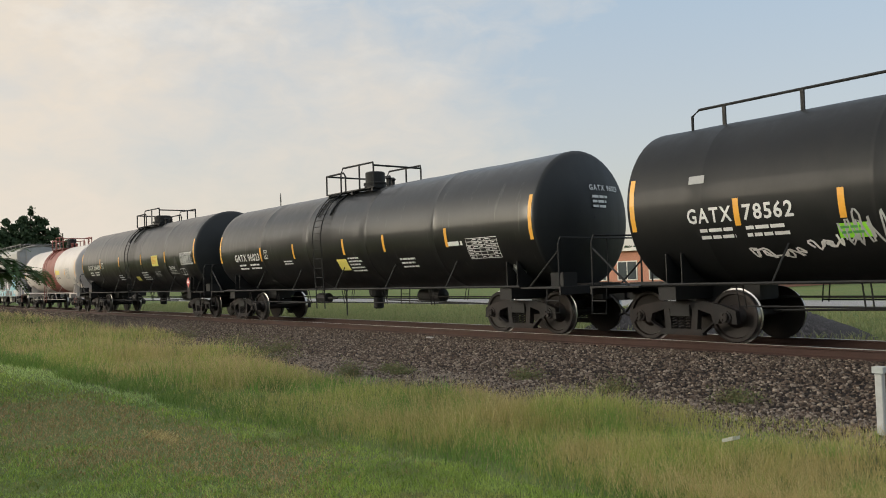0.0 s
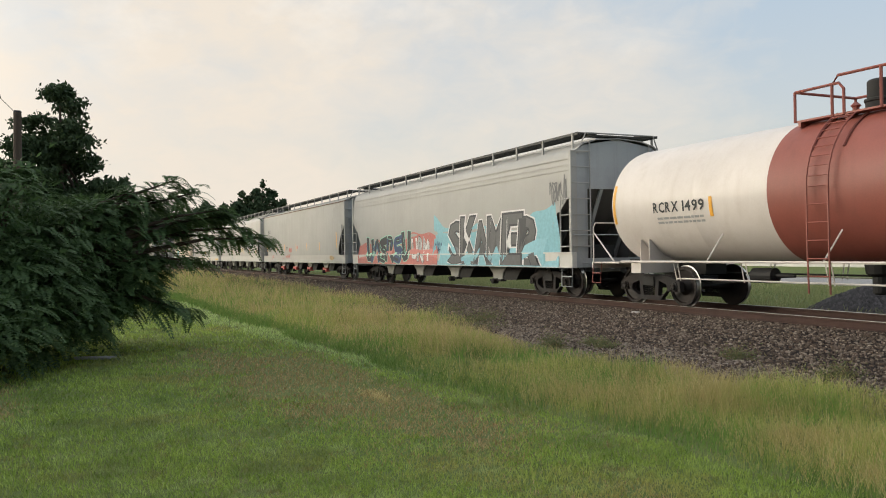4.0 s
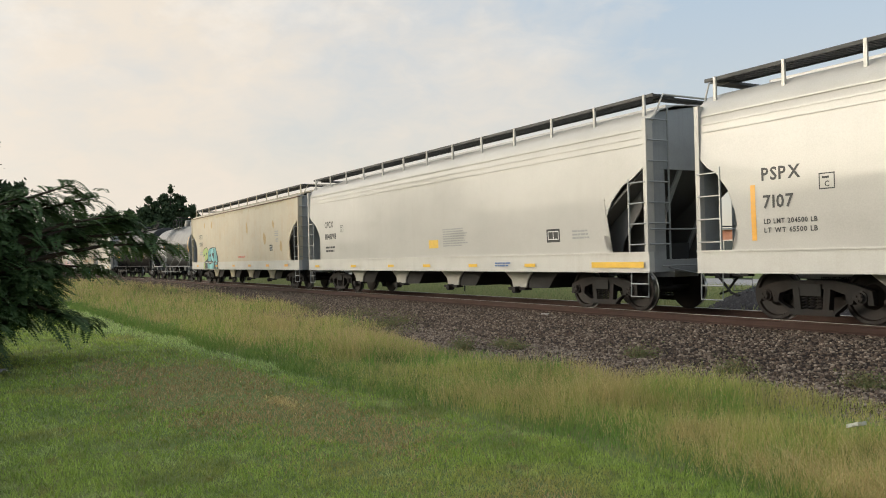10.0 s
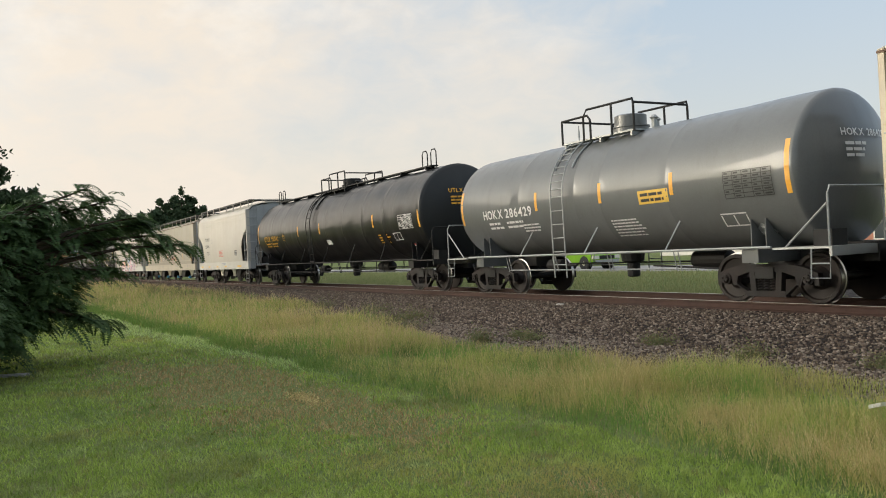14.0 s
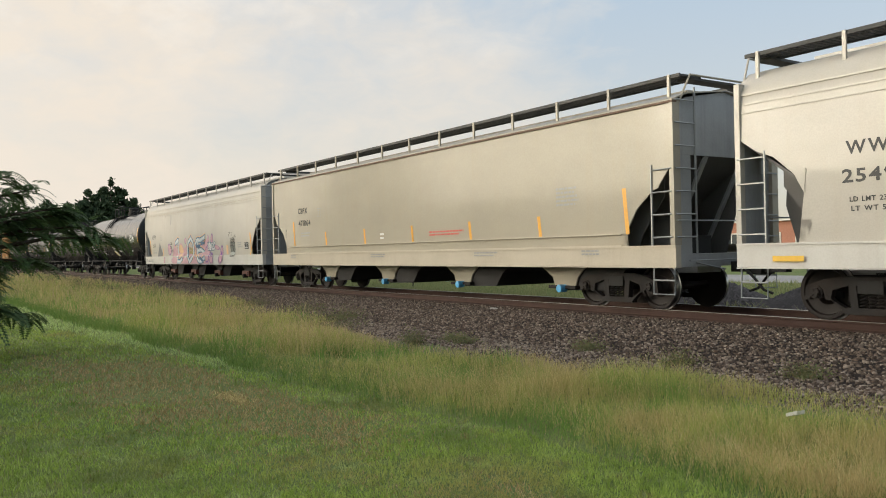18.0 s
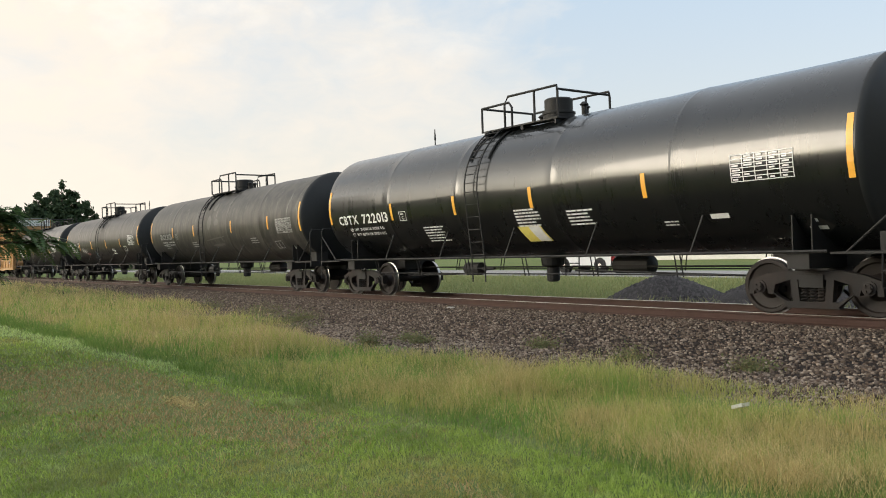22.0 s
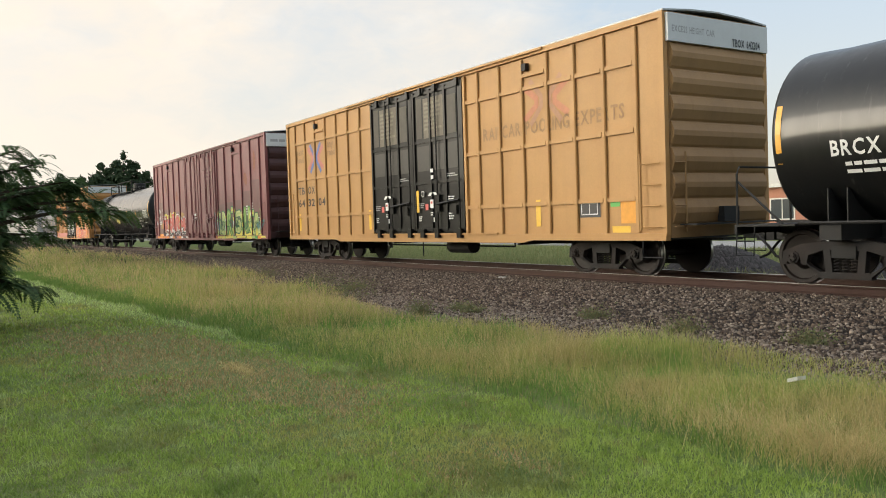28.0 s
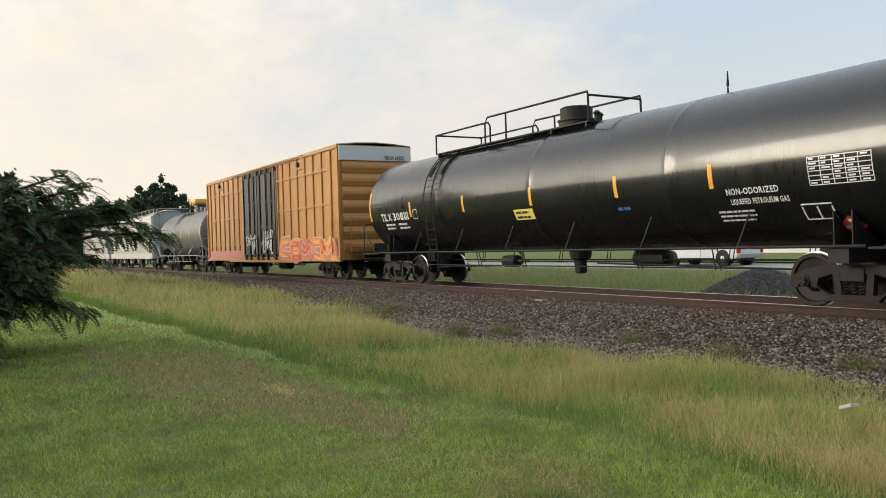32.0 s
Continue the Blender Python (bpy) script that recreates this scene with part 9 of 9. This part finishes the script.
    for x0, z0, w in ((5.0, 3.42, 1.45), (-7.32, 3.16, 1.2)):
        faded = x0 > 0
        red = plain("emblem_faded", (0.50, 0.20, 0.10), 0.6) if faded else SPRAY["coral"]
        blu = plain("emblem_faded_blue", (0.42, 0.22, 0.12), 0.6) if faded else plain("emblem_blue", (0.10, 0.16, 0.42), 0.5)
        for q in (-1, 1):
            bm, bm2 = bmesh.new(), bmesh.new()
            ribbon(bm, [(x0 + w * 0.5 + q * w * 0.48, z0 + 0.76), (x0 + w * 0.5 + q * w * 0.14, z0 + 0.42), (x0 + w * 0.5 + q * w * 0.48, z0 + 0.08)], 0.15, s, z0, 0.006)
            ribbon(bm2, [(x0 + w * 0.5 + q * w * 0.34, z0 + 0.88), (x0 + w * 0.5 + q * w * 0.03, z0 + 0.42), (x0 + w * 0.5 + q * w * 0.34, z0 - 0.04)], 0.13, s, z0, 0.008)
            part("emblem", bm, red, c, "red and blue crossed arrows emblem")
            part("emblem", bm2, blu, c)
    ink = plain("lettering_brown", (0.035, 0.022, 0.015), 0.6)
    for word, x0, z0, w in (("TB", -8.33, 2.36, 0.58), ("OX", -7.46, 2.36, 0.60), ("64", -8.31, 1.92, 0.54), ("32", -7.46, 1.92, 0.56), ("04", -6.58, 1.92, 0.56)):
        letter(c, word, 0.26, x0, z0, ink, s, w, off=0.006)
    for word, x0, z0 in (("next", -8.33, 3.78), ("load", -8.33, 3.50), ("any", -5.72, 3.86), ("road", -5.72, 3.58)):
        letter(c, word, 0.24, x0, z0, fade, s, 0.58 if len(word) > 3 else 0.46, off=0.006, name="slogan")
    decal(c, 6.75, 1.22, 0.62, 0.36, s, BLACK, "stencil_panel", off=0.006)
    framed_square(c, 6.8, 1.27, 0.5, 0.26, s, WHITE, split=True)
    decal(c, 7.95, 1.08, 0.4, 0.5, s, plain("patch_orange", (0.75, 0.33, 0.03), 0.5), "paint_patch", off=0.006)
    decal(c, 7.66, 1.42, 0.26, 0.16, s, plain("patch_green", (0.12, 0.50, 0.10), 0.5), "paint_patch", off=0.006)
    decal(c, 7.7, 0.9, 0.5, 0.13, s, YELLOW, off=0.006)
    for q in (-8.32, -6.02, -2.84, 5.3):
        decal(c, q, 1.05, 0.16, 0.6, s, YELLOW, "reflector", off=0.006)
    letter(c, "TBOX 643204", 0.15, 0.35, 4.48, BLACK, end_face(e + 0.09), 0.85)
    letter(c, "EXCESS HEIGHT CAR", 0.12, -1.35, 4.62, GREY_INK, end_face(e + 0.085), 1.2, off=0.006, name="lettering")
    for x0 in (-2.4, 0.1):
        # upper door panels: faded paint, with their bright reflection put into the colour
        decal(c, x0 + 0.50, 3.50, 1.02, 1.08, s, plain("door_faded_sheen", (0.150, 0.126, 0.090), 0.6, 0.0, 0.3), "faded_panel", off=0.036)
        for u, v, h in ((0.13, 0.42, 1.1), (1.68, 2.1, 1.0)):
            decal(c, x0 + u, 3.52, v - u, h, s, plain("door_dull", (0.070, 0.060, 0.045), 0.6, 0.0, 0.3), "faded_panel", off=0.036)
        for u, v in ((0.13, 0.86), (0.97, 1.55), (1.68, 2.15)):
            decal(c, x0 + u, 2.62, v - u, 0.68, s, plain("door_worn", (0.020, 0.017, 0.013), 0.45, 0.0, 0.4), "faded_panel", off=0.036)
        bars(c, x0 + 0.56, 4.4, 0.9, 7, 0.06, plain("door_faded_ink", (0.215, 0.185, 0.135), 0.6), s, 5, off=0.043)
        part("door_mark", patch(bmesh.new(), s, x0 + 0.70, x0 + 0.84, 1.93, 2.02, 0.088, 1, 0.10), WHITE, c)
        part("door_mark", patch(bmesh.new(), s, x0 + 1.06, x0 + 1.20, 1.93, 2.02, 0.088, 1, -0.10), WHITE, c)
        decal(c, x0 + 0.56, 1.55, 0.15, 0.17, s, CAP_RED, "placard", off=0.088)
        decal(c, x0 + 0.80, 1.60, 0.17, 0.23, s, WHITE, "tag_card", off=0.088)
        decal(c, x0 + 0.83, 1.72, 0.10, 0.06, s, CAP_RED, "tag_mark", off=0.092)
        decal(c, x0 + 0.95, 1.22, 0.06, 0.13, s, WHITE, "tag_card", off=0.088)
        bars(c, x0 + 0.82, 1.46, 0.16, 2, 0.03, WHITE, s, 7, off=0.088)
        bars(c, x0 + 0.12, 1.72, 0.34, 3, 0.028, GREY_INK, s, 6, off=0.05)
        bars(c, x0 + 0.14, 1.36, 0.2, 3, 0.028, WHITE, s, 9, off=0.05)
        bars(c, x0 + 1.62, 2.46, 0.5, 2, 0.028, GREY_INK, s, 8, off=0.05)
        if x0 > 0:
            decal(c, 0.96, 2.56, 0.15, 0.10, s, WHITE, "tag_card", off=0.088)
            decal(c, 0.98, 2.38, 0.13, 0.10, s, WHITE, "tag_card", off=0.088)
            blob(c, 0.53, 2.0, 0.08, 0.09, BLACK, WHITE, s, 8, 0, 0.088, "round_mark")
            bars(c, 1.62, 1.86, 0.5, 2, 0.03, WHITE, s, 12, off=0.05)
            bars(c, 1.75, 1.42, 0.28, 3, 0.035, WHITE, s, 13, off=0.05)
    decal(c, 0.2, 1.5, 0.13, 0.6, s, YELLOW, "reflector", off=0.09)

    c, s, e = box_car(-350.25, 18.3, RED_BOX, "brownish red boxcar with green and yellow sprayed lettering", "posts", end_mat=RED_END_SHADE)
    out_off = 0.008
    # paint carried over the posts and along the sill
    rng = random.Random(9)
    posts = [-8.4 + k * 1.15 for k in range(6)] + [2.75 + k * 1.13 for k in range(6)]
    for q in posts:
        if -7.4 < q < -2.7 or 2.7 < q < 8.5:
            cols = ("red", "white", "black", "coral", "yellow") if q < 0 else ("lime", "yellow", "green", "lime", "white")
            z = 0.91
            while z < 1.85 - 0.3 * rng.random():
                dz = rng.uniform(0.09, 0.26)
                part("sprayed_patch", patch(bmesh.new(), s, q - 0.043, q + 0.043, z, z + dz, 0.0595), SPRAY[rng.choice(cols)], c)
                z += dz
    for lo, hi, cols in ((-8.6, -2.6, ("orange", "white", "black", "white", "orange", "coral")), (2.5, 8.6, ("yellow", "lime", "green", "yellow", "white", "orange"))):
        x = lo
        while x < hi:
            dx = rng.uniform(0.12, 0.6)
            part("sprayed_patch", patch(bmesh.new(), s, x, x + dx, 0.75 + rng.uniform(0, 0.05), 0.875, 0.0685, 1, rng.uniform(-0.1, 0.1)), SPRAY[rng.choice(cols)], c)
            x += dx
    part("sprayed_block", patch(bmesh.new(), s, 2.4, 8.3, 0.89, 1.22, 0.005, 1, 0.0), SPRAY["yellow"], c, "yellow sprayed base")
    wild_letters(c, 2.3, 0.92, 5.8, 1.14, 10, ((SPRAY["forest"], 1.40),), ((SPRAY["lime"], SPRAY["yellow"]), (SPRAY["pear"], SPRAY["lime"]), (SPRAY["lime"], SPRAY["pear"]), (SPRAY["leaf"], SPRAY["lime"])), s, 7, out_off, 0.42)
    for q in (91, 92):
        scribble(c, 2.4 + 0.4 * (q - 91), 0.9, 5.4, 0.85, SPRAY["forest"], s, q, 14, 0.035, off=out_off + 0.022 + 0.002 * (q - 91))
    for x, z, rx, rz in ((7.75, 4.0, 0.20, 0.45), (6.6, 3.3, 0.25, 0.3), (-6.7, 3.6, 0.16, 0.4), (-4.4, 3.0, 0.2, 0.3)):
        blob(c, x, z, rx, rz, plain("rust_on_red", (0.275, 0.105, 0.062), 0.7, 0.0, 0.35), plain("rust_on_red_edge", (0.245, 0.092, 0.080), 0.6, 0.0, 0.3), s, int(z * 90), 0.1, 0.003, "rust_stain")
    scribble(c, 7.8, 1.0, 0.9, 0.6, SPRAY["teal"], s, 51, 6, 0.05, off=out_off + 0.02)
    scribble(c, 2.2, 0.8, 0.8, 1.2, SPRAY["teal"], s, 52, 5, 0.05, off=out_off + 0.02)
    for q, (x, z, rx, rz) in enumerate(((-6.6, 1.85, 0.34, 0.12), (-5.2, 2.02, 0.5, 0.14), (-3.4, 2.0, 0.35, 0.15), (-7.7, 1.45, 0.3, 0.2))):
        blob(c, x, z, rx, rz, plain("spray_mustard", (0.40, 0.24, 0.06), 0.55, 0.0, 0.3), plain("spray_mustard_haze", (0.28, 0.13, 0.065), 0.55, 0.0, 0.3), s, 500 + q, 0, 0.006)
    wild_letters(c, -7.4, 1.12, 4.4, 0.85, 5, ((SPRAY["white"], 1.45), (SPRAY["black"], 1.15)), ((SPRAY["red"], SPRAY["coral"]), (SPRAY["coral"], SPRAY["red"])), s, 12, out_off, 0.36)
    for q in (61, 66):
        scribble(c, -7.4 + 0.2 * (q % 3), 0.88, 4.6, 0.42, SPRAY["white"], s, q, 9, 0.045, off=out_off + 0.002 * (q - 58))
    scribble(c, -7.2, 0.88, 4.2, 0.3, SPRAY["black"], s, 64, 9, 0.06, off=out_off + 0.02)
    part("sprayed_block", patch(bmesh.new(), s, -8.3, -7.3, 0.89, 1.0, out_off), SPRAY["orange"], c)
    scribble(c, -3.3, 0.85, 1.5, 0.8, SPRAY["orange"], s, 15, 6, 0.07, off=out_off)
    scribble(c, -3.3, 0.85, 1.4, 0.6, SPRAY["black"], s, 16, 6, 0.05, off=out_off + 0.01)
    scribble(c, -7.3, 1.8, 2.5, 0.4, SPRAY["yellow"], s, 53, 6, 0.1, off=out_off + 0.005)
    letter(c, "TR", 0.22, -8.35, 2.2, WHITE, s, 0.36, off=0.006)
    letter(c, "65", 0.22, -8.35, 1.8, WHITE, s, 0.36, off=0.006)
    letter(c, "205", 0.22, -7.4, 1.8, WHITE, s, 0.55, off=out_off + 0.02)
    bars(c, -8.3, 1.66, 0.7, 2, 0.06, WHITE, s, 3, off=0.006)
    for q, zz in ((-8.8, 1.85), (-8.9, 1.5), (-7.6, 2.2)):
        scribble(c, q, zz, 0.3, 0.3, SPRAY["white"], s, int(q * 10) + 90, 3, 0.02, off=out_off)
    bars(c, 0.85, 3.95, 1.3, 3, 0.10, plain("red_faded_ink", (0.30, 0.17, 0.15), 0.6), s, 5, off=0.04)
    bars(c, 6.6, 2.1, 0.2, 4, 0.06, WHITE, s, 6, off=0.006)
    bars(c, 7.2, 2.2, 0.3, 4, 0.06, WHITE, s, 7, off=0.006)
    framed_square(c, 7.75, 1.3, 0.5, 0.34, s, WHITE, split=True)
    for x0, x1, zt in ((-8.3, -7.35, 2.78), (-7.15, -6.2, 2.35), (-4.85, -3.9, 2.2), (2.8, 3.84, 2.33), (3.93, 4.97, 2.38), (5.06, 6.10, 2.44), (6.19, 7.23, 2.78), (7.32, 8.3, 3.2)):
        decal(c, x0, 0.95, x1 - x0, zt - 0.95, s, plain("red_overpaint", (0.135, 0.043, 0.041), 0.45), "overpaint", off=0.003, n=1)
    bars(c, -0.9, 1.9, 0.4, 2, 0.1, WHITE, s, 9, off=0.085)
    bars(c, -1.3, 4.62, 1.4, 1, 0.1, GREY_INK, end_face(e + 0.085), 3, off=0.006)

    c, s, h = tank_car(-369.97, 15.85, 1.545, 2.53, BLACK_GLOSS, "long glossy black gas tank car with white lettering", ladder_x=-4.75, platform=(-5.6, 1.4), dome=(0.0, 0.45, 0.5), reach=0.8, aerial=4.6, seams=(-4.4, 0.0, 4.4), end_marks=(("TILX 308111", 0.14, -0.4, 3.1, WHITE),))
    tank_marks(c, s, "TILX", "308111", -8.12, 2.06, stripes=(-6.15, -3.11, -0.04, 2.94, 5.46), zs=2.12, w_mark=0.72, w_num=1.0, gap=0.12)
    framed_square(c, -5.95, 2.05, 0.26, 0.28, s, WHITE)
    decal(c, -0.76, 1.8, 0.78, 0.28, s, LABEL_YELLOW, label="yellow emergency label")
    bars(c, -0.68, 1.95, 0.6, 2, 0.06, BLACK, s, 5, off=0.016)
    letter(c, "NON-ODORIZED", 0.115, 5.81, 1.98, WHITE, s, 1.09, name="lettering")
    letter(c, "LIQUEFIED PETROLEUM GAS", 0.105, 5.86, 1.81, WHITE, s, 1.2, name="lettering")
    bars(c, 5.5, 1.67, 0.85, 3, 0.04, WHITE, s, 6)
    bars(c, 2.95, 1.85, 0.45, 1, 0.07, BLUE_INK, s, 7)
    panel_grid(c, 7.5, 2.02, 1.1, 0.46, s, WHITE, 6, 5)
    framed_square(c, 7.22, 1.48, 0.56, 0.27, s, WHITE, split=True)
    diamond(c, 7.95, 1.36, 0.24, s)

    c, s, e = box_car(-390.8, 18.4, ORANGE_BOX, "orange high-cube boxcar with black double doors and sprayed sill", "grid")
    graffiti(c, 2.9, 0.8, 5.8, 0.9, 5, (SPRAY["coral"], SPRAY["orange"], SPRAY["red"]), SPRAY["peach"], s, 71, SPRAY["coral"], 0.34, label="orange-red sprayed letters", base_off=0.06)
    part("sprayed_block", patch(bmesh.new(), s, -8.8, -2.5, 0.76, 1.25, 0.062), SPRAY["coral"], c, "coral sprayed band")
    scribble(c, -1.9, 1.0, 1.6, 1.2, SPRAY["white"], s, 72, 7, 0.05, off=0.12)
    scribble(c, 0.4, 1.0, 1.6, 1.2, SPRAY["white"], s, 73, 7, 0.05, off=0.12)
    letter(c, "TBOX 642321", 0.15, 0.35, 4.48, BLACK, end_face(e + 0.09), 0.85)
    c, s, h = tank_car(-407.7, 9.2, 1.42, 2.4, GREY_WORN, "short grey tank car with a yellow cover on its dome", rail_mat=GALV, dome=(0.2, 0.4, 0.5))
    for q in (-1.9, 0.5, 2.7):
        stripe(c, q, 2.1, 2.55, s)
    bars(c, -4.2, 2.05, 1.9, 1, 0.2, WHITE, s, 4)
    part("dome_cover", boxes((-0.6, 0.9, -0.5, 0.5, 4.3, 4.62)), YELLOW, c, "yellow dome cover")
    hopper_car(-425.0, 18.9, HOP_WHITE, "white covered hopper far down the train")
    hopper_car(-445.2, 18.9, HOP_GREY, "grey covered hopper far down the train")


build_train()

# ---- how the train moves ----
TRAIN = [(t, d) for t, d in zip(range(33), (0, 10.97, 21.94, 32.9, 43.8, 54.74, 65.7, 76.74, 88.06, 99.12, 109.85, 121.08, 131.78, 143.18, 153.84, 164.88, 175.9, 186.76, 198.25, 208.92, 220.7, 231.75, 243.05, 254.21, 265.06, 276.38, 287.64, 298.8, 309.96, 321.12, 332.42, 343.16, 354.1))]


def gone(t):
    return float(np.interp(t, [a for a, b in TRAIN], [b for a, b in TRAIN]))


def motions():
    for car, x0, speed, y in ROAD_CARS:
        walk(car, [(t, pose(x0 + speed * t, y, -0.03)) for t in range(0, 33, 4)])
    for car, cx in CARS:
        walk(car, [(t, pose(cx + d, TRACK_Y, RAIL_Z)) for t, d in TRAIN])
    for w, car, lx in WHEELSETS:
        cx = next(q for c, q in CARS if c == car) + lx
        local = w.matrix_basis.translation
        rows = []
        step = 1 / 30
        for k in range(int(32 / step) + 1):
            t = k * step
            x = cx + gone(t)
            if -WHEEL_FAR < x < 12:
                rows.append((t, pose(local.x, local.y, local.z, 0, math.degrees(gone(t) / 0.457) % 360, 0)))
        if not rows:
            continue
        if rows[0][0] > 0:
            rows.insert(0, (0, rows[0][1]))
        if rows[-1][0] < 32:
            rows.append((32, rows[-1][1]))
        walk(w, rows)


WHEEL_FAR = 70
motions()
